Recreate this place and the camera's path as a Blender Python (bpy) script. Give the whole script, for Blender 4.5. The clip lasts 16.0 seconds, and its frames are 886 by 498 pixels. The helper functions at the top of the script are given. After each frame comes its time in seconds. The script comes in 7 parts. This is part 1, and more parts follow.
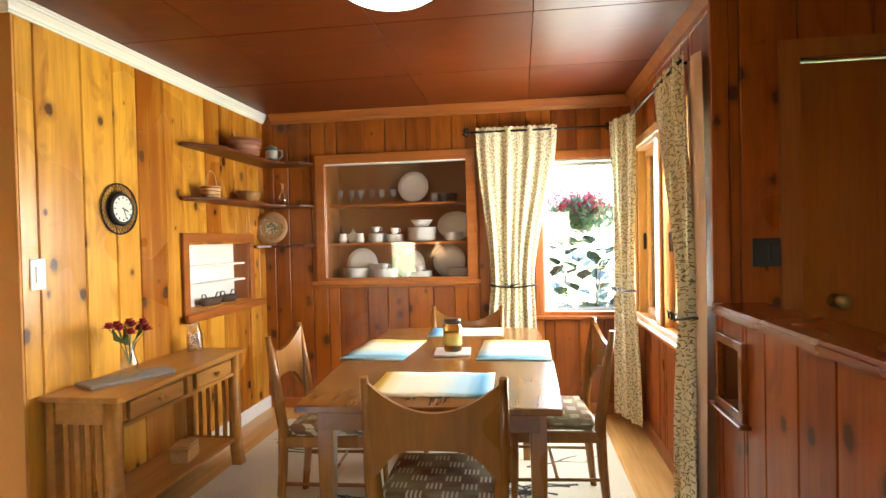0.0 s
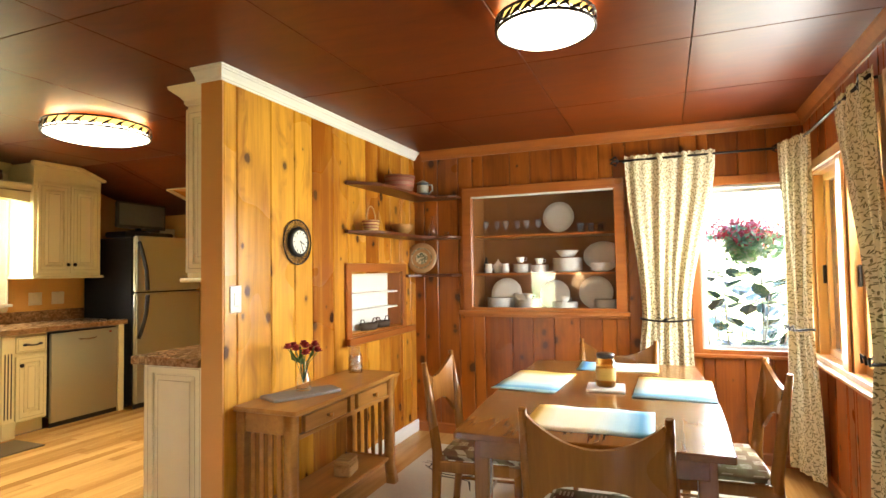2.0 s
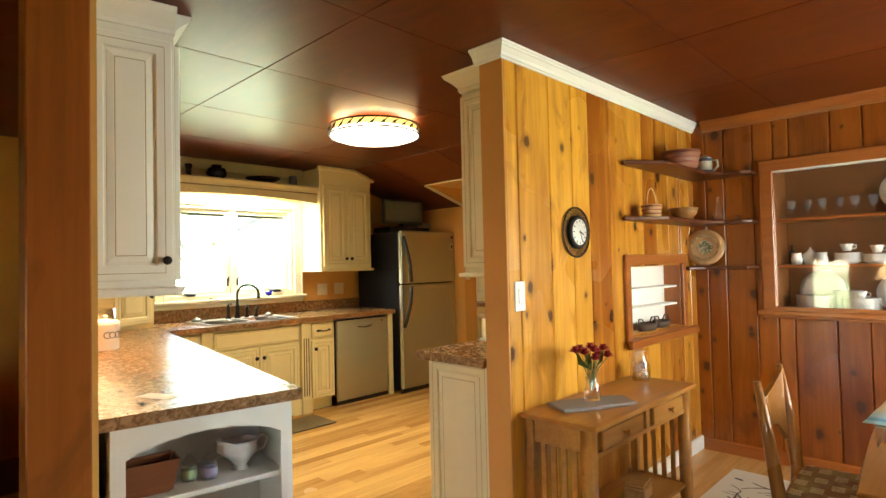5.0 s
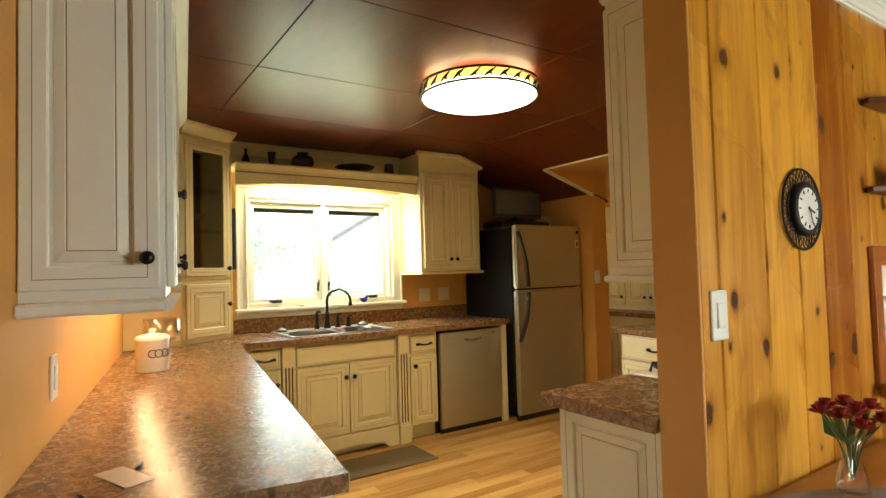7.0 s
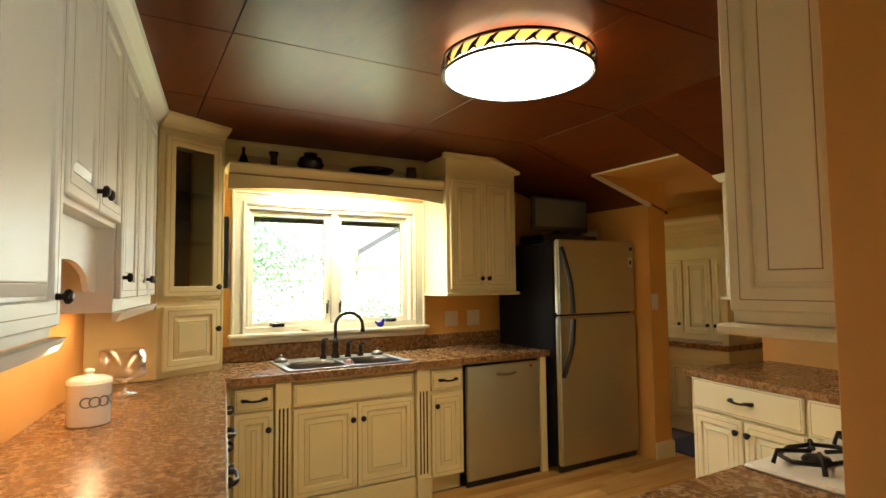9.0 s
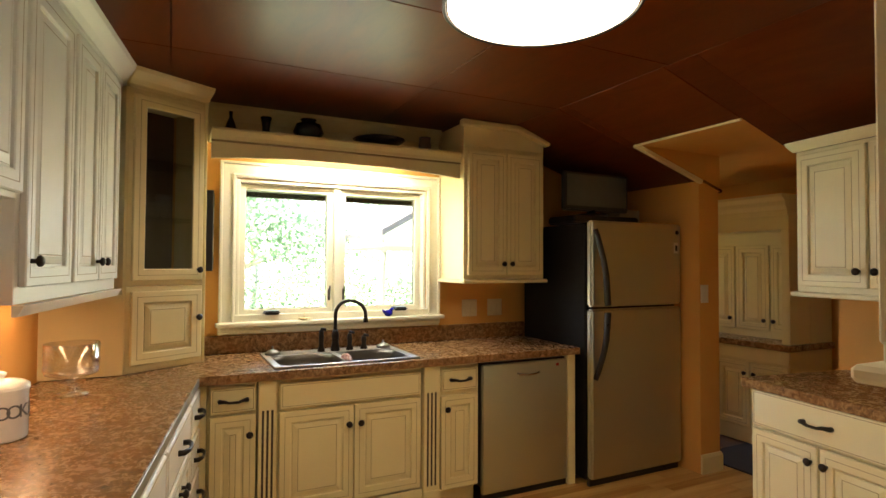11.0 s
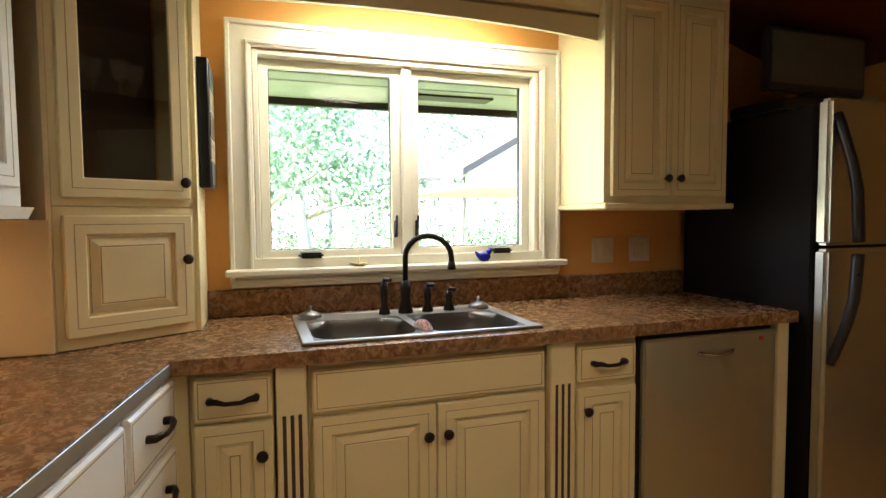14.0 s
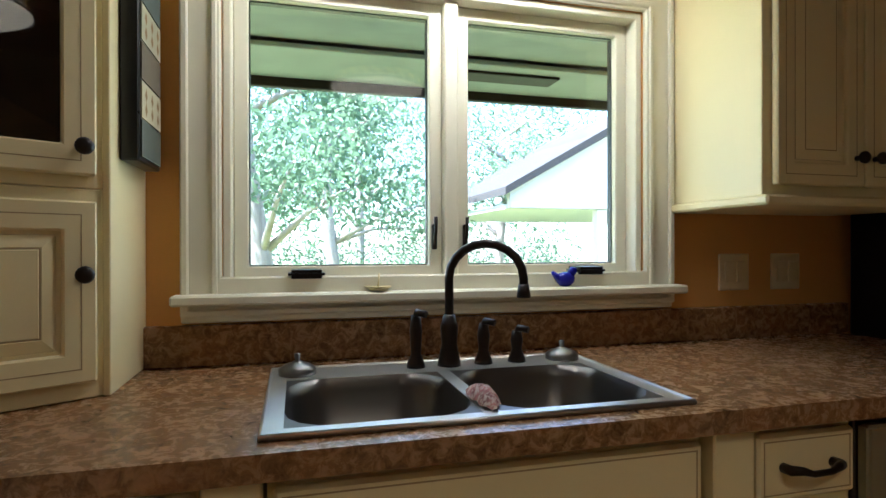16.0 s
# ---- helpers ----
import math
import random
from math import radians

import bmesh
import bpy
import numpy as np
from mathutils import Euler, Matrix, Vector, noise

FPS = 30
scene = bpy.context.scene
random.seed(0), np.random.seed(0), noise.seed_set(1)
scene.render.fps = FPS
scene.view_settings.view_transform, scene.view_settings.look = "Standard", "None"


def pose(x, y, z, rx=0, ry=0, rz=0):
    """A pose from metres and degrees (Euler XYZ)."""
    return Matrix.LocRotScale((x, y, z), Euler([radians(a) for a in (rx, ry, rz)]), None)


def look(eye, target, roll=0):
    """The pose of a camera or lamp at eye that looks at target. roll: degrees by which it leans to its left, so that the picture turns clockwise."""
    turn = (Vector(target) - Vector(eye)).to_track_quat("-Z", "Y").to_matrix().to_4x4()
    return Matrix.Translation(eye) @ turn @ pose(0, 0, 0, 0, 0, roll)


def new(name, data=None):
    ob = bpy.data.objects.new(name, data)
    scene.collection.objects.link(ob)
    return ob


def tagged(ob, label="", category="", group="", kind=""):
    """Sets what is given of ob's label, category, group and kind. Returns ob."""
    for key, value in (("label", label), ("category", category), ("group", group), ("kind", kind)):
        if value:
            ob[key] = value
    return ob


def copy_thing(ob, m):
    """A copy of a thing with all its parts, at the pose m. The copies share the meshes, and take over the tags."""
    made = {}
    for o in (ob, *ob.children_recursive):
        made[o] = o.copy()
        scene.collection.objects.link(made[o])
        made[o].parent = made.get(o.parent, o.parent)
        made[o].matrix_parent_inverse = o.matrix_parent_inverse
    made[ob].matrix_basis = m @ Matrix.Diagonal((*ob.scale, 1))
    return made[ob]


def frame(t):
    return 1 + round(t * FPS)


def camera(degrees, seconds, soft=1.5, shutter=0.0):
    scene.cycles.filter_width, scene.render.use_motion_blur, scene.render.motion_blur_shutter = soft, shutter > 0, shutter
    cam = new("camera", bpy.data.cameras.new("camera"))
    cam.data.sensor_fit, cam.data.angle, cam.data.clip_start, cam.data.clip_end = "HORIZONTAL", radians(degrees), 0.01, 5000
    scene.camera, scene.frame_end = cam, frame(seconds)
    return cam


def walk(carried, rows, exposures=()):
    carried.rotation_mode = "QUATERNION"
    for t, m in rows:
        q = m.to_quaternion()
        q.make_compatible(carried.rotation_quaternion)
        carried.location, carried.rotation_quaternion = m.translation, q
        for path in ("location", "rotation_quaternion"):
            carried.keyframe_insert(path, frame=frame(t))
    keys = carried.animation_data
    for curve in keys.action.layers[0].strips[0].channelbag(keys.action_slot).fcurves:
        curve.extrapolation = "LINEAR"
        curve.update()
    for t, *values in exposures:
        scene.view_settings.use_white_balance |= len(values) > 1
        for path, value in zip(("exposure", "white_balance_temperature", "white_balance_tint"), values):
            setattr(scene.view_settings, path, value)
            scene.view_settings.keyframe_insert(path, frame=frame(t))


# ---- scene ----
cam = camera(77.4, 16.0)
PATH = [
    (0, (0.265, -0.255, 1.286), (-0.012, 1.725, 1.252), -1.3),
    (0.5, (0.255, -0.261, 1.283), (-0.128, 1.702, 1.267), -1.3),
    (1, (0.238, -0.284, 1.29), (-0.284, 1.646, 1.301), -1.1),
    (1.5, (0.233, -0.303, 1.301), (-0.383, 1.599, 1.341), -0.9),
    (2, (0.209, -0.324, 1.304), (-0.536, 1.531, 1.381), -0.9),
    (2.5, (0.173, -0.329, 1.315), (-0.73, 1.452, 1.416), -1.0),
    (3, (0.158, -0.347, 1.318), (-0.866, 1.367, 1.433), -1.3),
    (3.5, (0.106, -0.348, 1.321), (-1.039, 1.287, 1.438), -1.3),
    (4, (0.021, -0.319, 1.317), (-1.227, 1.241, 1.42), -1.4),
    (4.5, (-0.107, -0.268, 1.318), (-1.461, 1.201, 1.396), -1.1),
    (5, (-0.232, -0.2, 1.328), (-1.637, 1.223, 1.384), -1.3),
    (5.2, (-0.28, -0.163, 1.332), (-1.723, 1.221, 1.382), -1.4),
    (7.3, (-0.978, 0.452, 1.318), (-2.658, 1.534, 1.395), -1.1),
    (7.5, (-1.024, 0.493, 1.33), (-2.711, 1.564, 1.41), -0.8),
    (8, (-1.211, 0.596, 1.319), (-2.919, 1.63, 1.44), -1.3),
    (8.2, (-1.263, 0.628, 1.329), (-2.979, 1.647, 1.457), -1.2),
    (10.3, (-1.624, 0.984, 1.4), (-3.376, 1.943, 1.492), 0.1),
    (10.5, (-1.665, 1.018, 1.401), (-3.43, 1.955, 1.48), 0.2),
    (11, (-1.748, 1.087, 1.403), (-3.539, 1.975, 1.457), 0.3),
    (11.5, (-1.817, 1.144, 1.396), (-3.626, 1.997, 1.423), 0.2),
    (12, (-1.92, 1.181, 1.371), (-3.734, 2.023, 1.368), 0.1),
    (12.5, (-2.131, 1.231, 1.334), (-3.962, 2.034, 1.289), 0.2),
    (13, (-2.357, 1.289, 1.285), (-4.186, 2.097, 1.218), -0.1),
    (13.5, (-2.624, 1.376, 1.267), (-4.487, 2.094, 1.165), -0.2),
    (14, (-2.881, 1.435, 1.255), (-4.776, 2.066, 1.144), -0.4),
    (14.5, (-3.131, 1.468, 1.256), (-5.03, 2.09, 1.162), -0.7),
    (15, (-3.32, 1.498, 1.241), (-5.237, 2.069, 1.192), -0.9),
    (15.5, (-3.488, 1.549, 1.213), (-5.419, 2.067, 1.188), -0.6),
    (16, (-3.604, 1.597, 1.183), (-5.537, 2.112, 1.178), -0.1),
]
walk(cam, [(t, look(eye, target, roll)) for t, eye, target, roll in PATH], [(0.0, 5.5, 6900, 10), (3.0, 5.6, 7050, 10), (4.0, 5.65, 7050, 6), (5.0, 5.4, 7000, 5), (8.0, 4.75, 6950, 9), (10.5, 4.45, 6900, 13), (12.5, 4.15, 6450, 17), (14.5, 3.95, 5850, 18), (16.0, 3.25, 5350, 14)])

# ---- light ----
world = bpy.data.worlds.new("sky")
scene.world = world
world.use_nodes = True
wn = world.node_tree
sky = wn.nodes.new("ShaderNodeTexSky")
sky.sky_type, sky.sun_disc = "NISHITA", False
sky.sun_elevation, sky.sun_rotation = radians(55), radians(170)
wn.links.new(sky.outputs[0], wn.nodes["Background"].inputs[0])
wn.nodes["Background"].inputs[1].default_value = 0.12
sun = new("sun", bpy.data.lights.new("sun", "SUN"))
sun.data.energy, sun.data.angle, sun.data.color = 5.0, radians(1.0), (1.0, 0.95, 0.86)
sun.matrix_world = look((1, -6, 9), (0, 0, 0))


def area(name, eye, target, sx, sy, watts, color):
    ob = new(name, bpy.data.lights.new(name, "AREA"))
    ob.data.shape, ob.data.size, ob.data.size_y, ob.data.energy, ob.data.color = "RECTANGLE", sx, sy, watts, color
    ob.matrix_world = look(eye, target)
    return ob


DAY = (0.93, 0.98, 1.0)
area("window_light", (0.72, 3.875, 1.28), (0.72, 2.0, 1.28), 0.53, 1.1, 0.45, DAY)
area("window_light", (1.09, 3.05, 1.3), (-1.7, 2.0, 1.1), 1.1, 1.1, 2.3, DAY)
area("window_light", (-5.045, 2.0, 1.47), (-3.0, 2.0, 1.47), 0.9, 0.62, 0.3, (0.88, 1.0, 0.98))
area("window_light", (-2.15, -3.42, 0.72), (-1.6, 0.5, 0.9), 0.48, 1.0, 0.035, DAY)
# Fill from behind the camera, through an added window that is never seen.
area("window_light", (0.9, -3.25, 1.45), (-0.3, 1.5, 1.1), 0.68, 0.68, 0.09, (1.0, 0.97, 0.92))
area("valance_light", (-4.82, 2.0, 2.0), (-5.02, 2.0, 1.6), 0.7, 0.05, 0.65, (1.0, 0.93, 0.78))
area("under_cabinet_light", (-3.55, 0.66, 1.25), (-3.55, 0.58, 0.9), 1.6, 0.04, 0.2, (1.0, 0.64, 0.34))
# Fill for the passage, from a window opening that is added out of view.
area("window_light", (-6.05, 4.95, 1.4), (-4.0, 4.95, 1.2), 0.5, 0.8, 0.12, (1.0, 0.95, 0.85))


def point(name, p, watts, color, r):
    ob = new(name, bpy.data.lights.new(name, "POINT"))
    ob.data.energy, ob.data.color, ob.data.shadow_soft_size = watts, color, r
    ob.location = p
    return ob


# ---- materials ----
class Nodes:
    """A short way to lay out one node material."""

    def __init__(self, name):
        self.mat = bpy.data.materials.new(name)
        self.mat.use_nodes = True
        self.t = self.mat.node_tree
        self.b = self.t.nodes["Principled BSDF"]

    def n(self, kind, ins=None, **props):
        node = self.t.nodes.new("ShaderNode" + kind)
        for k, v in props.items():
            if k == "op":
                node.operation = v
            elif k == "mode":
                node.blend_type = v
            elif k == "data":
                node.data_type = v
            elif k == "feature":
                node.feature = v
        for k, v in (ins or {}).items():
            s = node.inputs[k]
            if isinstance(v, bpy.types.NodeSocket):
                self.t.links.new(v, s)
            else:
                s.default_value = v
        return node

    def math(self, op, a, b=0.0):
        return self.n("Math", {0: a, 1: b}, op=op).outputs[0]

    def mix(self, f, a, b, mode="MIX"):
        node = self.n("Mix", data="RGBA", mode=mode)
        for i, v in ((0, f), (6, a), (7, b)):
            if isinstance(v, bpy.types.NodeSocket):
                self.t.links.new(v, node.inputs[i])
            else:
                node.inputs[i].default_value = (*v, 1) if isinstance(v, tuple) and len(v) == 3 else v
        return node.outputs[2]

    def coords(self, scale=(1, 1, 1), random=0.0):
        v = self.n("TexCoord").outputs["Object"]
        if random:
            r = self.n("ObjectInfo").outputs["Random"]
            v = self.n("VectorMath", {0: v, 1: self.n("CombineXYZ", {0: self.math("MULTIPLY", r, random), 1: self.math("MULTIPLY", r, random * 0.7), 2: self.math("MULTIPLY", r, random * 1.3)}).outputs[0]}, op="ADD").outputs[0]
        return self.n("VectorMath", {0: v, 1: scale}, op="MULTIPLY").outputs[0]

    def noise(self, v, scale, detail=4.0, rough=0.55, dist=0.0):
        return self.n("TexNoise", {"Vector": v, "Scale": scale, "Detail": detail, "Roughness": rough, "Distortion": dist}).outputs[0]

    def ramp(self, f, lo, hi):
        return self.n("MapRange", {0: f, 1: lo, 2: hi}).outputs[0]

    def bump(self, h, strength, dist=0.002):
        self.t.links.new(self.n("Bump", {"Height": h, "Strength": strength, "Distance": dist}).outputs[0], self.b.inputs["Normal"])

    def done(self, color, rough=0.5, metal=0.0, **more):
        for k, v in (("Base Color", color), ("Roughness", rough), ("Metallic", metal), *more.items()):
            if isinstance(v, bpy.types.NodeSocket):
                self.t.links.new(v, self.b.inputs[k])
            else:
                self.b.inputs[k].default_value = (*v, 1) if isinstance(v, tuple) and len(v) == 3 else v
        return self.mat


def wood(name, dark, light, axis=2, rough=0.35, knots=False, fine=1.0, coat=0.0, vary=0.25, spec=0.32):
    w = Nodes(name)
    s = [14 * fine] * 3
    s[axis] = 1.1 * fine
    v = w.coords(tuple(s), 40.0)
    g = w.noise(v, 1.0, 5.0, 0.6, 0.6)
    s2 = [90 * fine] * 3
    s2[axis] = 3.0 * fine
    f = w.noise(w.coords(tuple(s2), 30.0), 1.0, 3.0)
    big = w.noise(w.coords((1.3, 1.3, 1.3), 20.0), 1.0, 2.0)
    rnd = w.n("ObjectInfo").outputs["Random"]
    m = w.math("ADD", w.math("MULTIPLY", w.ramp(g, 0.3, 0.7), 0.62), w.math("MULTIPLY", w.ramp(f, 0.3, 0.7), 0.2))
    m = w.math("ADD", m, w.math("MULTIPLY", w.ramp(big, 0.35, 0.7), 0.25))
    m = w.math("ADD", m, w.math("MULTIPLY", w.math("SUBTRACT", rnd, 0.5), vary))
    col = w.mix(m, dark, light)
    if knots:
        xyz = w.n("SeparateXYZ", {0: w.coords((1, 1, 1), 50.0)}).outputs
        across = w.math("MULTIPLY", xyz[1] if axis == 0 else xyz[0], 6.5)
        vn = w.n("TexVoronoi", {"Vector": w.n("CombineXYZ", {0: across, 1: w.math("MULTIPLY", xyz[axis], 4.6)}).outputs[0], "Scale": 1.0})
        vn.voronoi_dimensions = "2D"
        wob = w.noise(w.coords((30, 30, 30), 9.0), 1.0, 2.0)
        d = w.math("ADD", vn.outputs["Distance"], w.math("MULTIPLY", w.math("SUBTRACT", wob, 0.5), 0.14))
        sel = w.n("SeparateColor", {0: vn.outputs["Color"]}).outputs[0]
        size = w.math("MULTIPLY", w.ramp(sel, 0.5, 1.0), 0.16)
        core = w.math("SUBTRACT", 1.0, w.ramp(w.math("SUBTRACT", d, size), -0.03, 0.03))
        halo = w.math("SUBTRACT", 1.0, w.ramp(w.math("SUBTRACT", d, w.math("MULTIPLY", size, 2.0)), -0.14, 0.06))
        halo = w.math("MULTIPLY", halo, w.ramp(sel, 0.5, 0.66))
        core = w.math("MULTIPLY", core, w.ramp(sel, 0.5, 0.58))
        col = w.mix(w.math("MULTIPLY", halo, 0.45), col, tuple(c * 0.55 for c in dark))
        flame = w.noise(w.coords((5.0, 5.0, 2.2) if axis == 2 else (3.0, 3.0, 3.0), 60.0), 1.0, 3.0, 0.6, 1.5)
        col = w.mix(w.math("MULTIPLY", w.ramp(flame, 0.56, 0.74), 0.6), col, tuple(c * 0.8 for c in dark))
        col = w.mix(w.math("MULTIPLY", core, 0.85), col, (0.05, 0.014, 0.005))
    w.bump(f, 0.12, 0.001)
    return w.done(col, w.math("ADD", w.math("MULTIPLY", big, 0.14), rough - 0.07), 0.0, **{"Coat Weight": coat * 0.6, "Coat Roughness": 0.18, "Specular IOR Level": spec})


def paint(name, color, rough=0.45, grime=0.12, bump=0.05, scale=9.0):
    w = Nodes(name)
    a = w.noise(w.coords((scale, scale, scale * 0.5), 13.0), 1.0, 4.0)
    b = w.noise(w.coords((1.4, 1.4, 1.4), 5.0), 1.0, 2.0)
    m = w.math("ADD", w.math("MULTIPLY", w.ramp(a, 0.35, 0.75), grime * 0.5), w.math("MULTIPLY", w.ramp(b, 0.35, 0.7), grime * 0.5))
    w.bump(w.noise(w.coords((160, 160, 160)), 1.0, 2.0), bump, 0.001)
    return w.done(w.mix(m, color, tuple(c * 0.55 for c in color)), w.math("ADD", w.math("MULTIPLY", a, 0.15), rough - 0.07), 0.0, **{"Specular IOR Level": 0.28})


def plain(name, color, rough=0.4, metal=0.0, **more):
    w = Nodes(name)
    a = w.noise(w.coords((24, 24, 24), 7.0), 1.0, 3.0)
    return w.done(w.mix(w.math("MULTIPLY", w.ramp(a, 0.35, 0.75), 0.18), color, tuple(c * 0.6 for c in color)), w.math("ADD", w.math("MULTIPLY", a, 0.12), rough - 0.06), metal, **more)


def glow(name, color, strength):
    w = Nodes(name)
    return w.done(color, 0.5, 0.0, **{"Emission Color": color, "Emission Strength": strength})


def glass(name, color=(1, 1, 1), rough=0.0, alpha=None):
    w = Nodes(name)
    return w.done(color, rough, 0.0, **{"Transmission Weight": 1.0, "IOR": 1.45})


def pane_glass(name, base=0.035, edge=0.6, power=4.0):
    m = bpy.data.materials.new(name)
    m.use_nodes = True
    t = m.node_tree
    t.nodes.remove(t.nodes["Principled BSDF"])
    tr, gl, mx, lw, pw, ad = (t.nodes.new("ShaderNode" + k) for k in ("BsdfTransparent", "BsdfGlossy", "MixShader", "LayerWeight", "Math", "Math"))
    gl.inputs["Roughness"].default_value = 0.01
    pw.operation, ad.operation = "POWER", "MULTIPLY_ADD"
    lw.inputs[0].default_value, pw.inputs[1].default_value = 0.5, power
    ad.inputs[1].default_value, ad.inputs[2].default_value = edge, base
    t.links.new(lw.outputs["Facing"], pw.inputs[0])
    t.links.new(pw.outputs[0], ad.inputs[0])
    t.links.new(ad.outputs[0], mx.inputs[0])
    t.links.new(tr.outputs[0], mx.inputs[1])
    t.links.new(gl.outputs[0], mx.inputs[2])
    t.links.new(mx.outputs[0], t.nodes["Material Output"].inputs[0])
    return m


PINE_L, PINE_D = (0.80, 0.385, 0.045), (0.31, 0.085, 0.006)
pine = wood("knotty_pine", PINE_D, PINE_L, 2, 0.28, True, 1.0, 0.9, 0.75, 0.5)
# Redder boards; also darkened for the shade on the backlit north wall.
shaded_amber_pine = wood("knotty_pine_amber_shaded", (0.15, 0.031, 0.003), (0.36, 0.102, 0.010), 2, 0.3, True, 1.0, 0.15, 0.7)
pine_x = wood("knotty_pine_level", PINE_D, PINE_L, 0, 0.3, True, 1.0, 0.35, 0.3)
pine_y = wood("knotty_pine_along", PINE_D, PINE_L, 1, 0.3, True, 1.0, 0.35, 0.3)
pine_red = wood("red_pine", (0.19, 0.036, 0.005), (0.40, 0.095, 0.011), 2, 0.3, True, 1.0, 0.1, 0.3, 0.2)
trim_x = wood("pine_trim_level", (0.24, 0.065, 0.012), (0.41, 0.13, 0.027), 0, 0.3, False, 1.0, 0.3)
trim_y = wood("pine_trim_along", (0.24, 0.065, 0.012), (0.41, 0.13, 0.027), 1, 0.3, False, 1.0, 0.3)
trim_z = wood("pine_trim_upright", (0.24, 0.065, 0.012), (0.41, 0.13, 0.027), 2, 0.3, False, 1.0, 0.3)
dark_trim = wood("dark_pine_trim", (0.17, 0.04, 0.007), (0.32, 0.09, 0.016), 0, 0.28, False, 1.0, 0.3)
shelf_wood = wood("dark_shelf_wood", (0.07, 0.018, 0.006), (0.15, 0.042, 0.014), 0, 0.35)
table_wood = wood("walnut_table", (0.15, 0.055, 0.010), (0.28, 0.115, 0.024), 1, 0.22, False, 1.0, 0.4, 0.05)
chair_wood = wood("walnut_chair", (0.18, 0.063, 0.011), (0.32, 0.128, 0.025), 2, 0.27, False, 1.2, 0.4, 0.05)
console_wood = wood("oak_console", (0.30, 0.115, 0.02), (0.54, 0.245, 0.055), 1, 0.33, False, 1.2, 0.2, 0.05)
console_panel = wood("oak_panel", (0.15, 0.045, 0.008), (0.34, 0.13, 0.028), 2, 0.33, True, 1.0, 0.2, 0.05)
oak_floor = wood("maple_floor", (0.42, 0.21, 0.06), (0.74, 0.45, 0.16), 1, 0.24, False, 1.0, 0.35, 0.75)
cream = paint("cream_cabinet_paint", (0.80, 0.70, 0.40), 0.38, 0.10)
cream_white = paint("cream_white_paint", (0.80, 0.77, 0.62), 0.38, 0.08)
# Same cream paint as the other cabinets, whitened for the daylight on it.
daylit_cab = paint("daylit_cream_paint", (0.82, 0.81, 0.74), 0.38, 0.08)
glaze = plain("brown_glaze", (0.36, 0.26, 0.13), 0.5)
flute_dark = plain("dark_glaze", (0.06, 0.035, 0.02), 0.6)
ivory_cab = paint("ivory_cabinet_paint", (0.80, 0.735, 0.52), 0.38, 0.10)
orange_wall = paint("apricot_wall_paint", (0.72, 0.37, 0.10), 0.6, 0.10, 0.15)
peach_end = paint("tan_painted_end", (0.66, 0.31, 0.085), 0.55, 0.08)
white_trim = paint("white_trim_paint", (0.82, 0.80, 0.74), 0.4, 0.06)
white_plastic = plain("white_plastic", (0.8, 0.79, 0.72), 0.35)
cream_plastic = plain("cream_plastic", (0.76, 0.66, 0.44), 0.4)
bronze = plain("oiled_bronze", (0.022, 0.016, 0.013), 0.35, 0.6)
iron = plain("black_iron", (0.018, 0.015, 0.013), 0.5, 0.5)
black_plastic = plain("black_plastic", (0.012, 0.012, 0.013), 0.3)
fridge_black = plain("black_fridge_side", (0.010, 0.009, 0.009), 0.5, 0.0, **{"Specular IOR Level": 0.08})
ceramic = plain("white_glazed_ceramic", (0.82, 0.80, 0.75), 0.15)
china = plain("white_china", (0.78, 0.76, 0.72), 0.18)
clear_glass = pane_glass("clear_glass", 0.06, 0.85, 2.2)
crystal = plain("thin_crystal", (0.8, 0.83, 0.8), 0.06, 0.0, **{"Alpha": 0.08, "Specular IOR Level": 0.9})
cupboard_glass = pane_glass("cupboard_glass", 0.03, 0.7, 4.0)
pane = pane_glass("window_pane")
brass = plain("old_brass", (0.42, 0.25, 0.09), 0.3, 0.9)
chrome = plain("chrome", (0.6, 0.6, 0.6), 0.12, 1.0)


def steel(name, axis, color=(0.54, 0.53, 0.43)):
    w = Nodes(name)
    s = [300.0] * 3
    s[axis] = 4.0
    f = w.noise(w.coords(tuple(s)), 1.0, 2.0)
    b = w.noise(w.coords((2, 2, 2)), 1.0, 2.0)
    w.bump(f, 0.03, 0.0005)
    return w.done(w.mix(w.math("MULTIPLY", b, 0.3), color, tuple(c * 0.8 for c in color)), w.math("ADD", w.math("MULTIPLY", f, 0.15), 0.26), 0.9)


stainless = steel("brushed_steel", 1)
sink_steel = steel("sink_steel", 0, (0.64, 0.63, 0.60))
# Darker than the rim: shade and dark reflections in the bowls are coloured in.
shaded_bowl_steel = steel("shaded_bowl_steel", 2, (0.13, 0.12, 0.11))


def laminate():
    w = Nodes("brown_stone_laminate")
    v = w.coords((1, 1, 1))
    a = w.noise(v, 44.0, 7.0, 0.7, 0.8)
    b = w.noise(v, 7.0, 4.0, 0.6, 0.4)
    c = w.noise(v, 110.0, 3.0)
    col = w.mix(w.ramp(a, 0.36, 0.68), (0.095, 0.048, 0.022), (0.44, 0.255, 0.115))
    col = w.mix(w.math("MULTIPLY", w.ramp(b, 0.45, 0.68), 0.4), col, (0.30, 0.13, 0.042))
    col = w.mix(w.math("MULTIPLY", w.ramp(c, 0.6, 0.75), 0.4), col, (0.42, 0.28, 0.15))
    w.bump(c, 0.05, 0.0006)
    return w.done(col, w.math("ADD", w.math("MULTIPLY", a, 0.14), 0.20), 0.0, **{"Specular IOR Level": 0.32})


counter_mat = laminate()


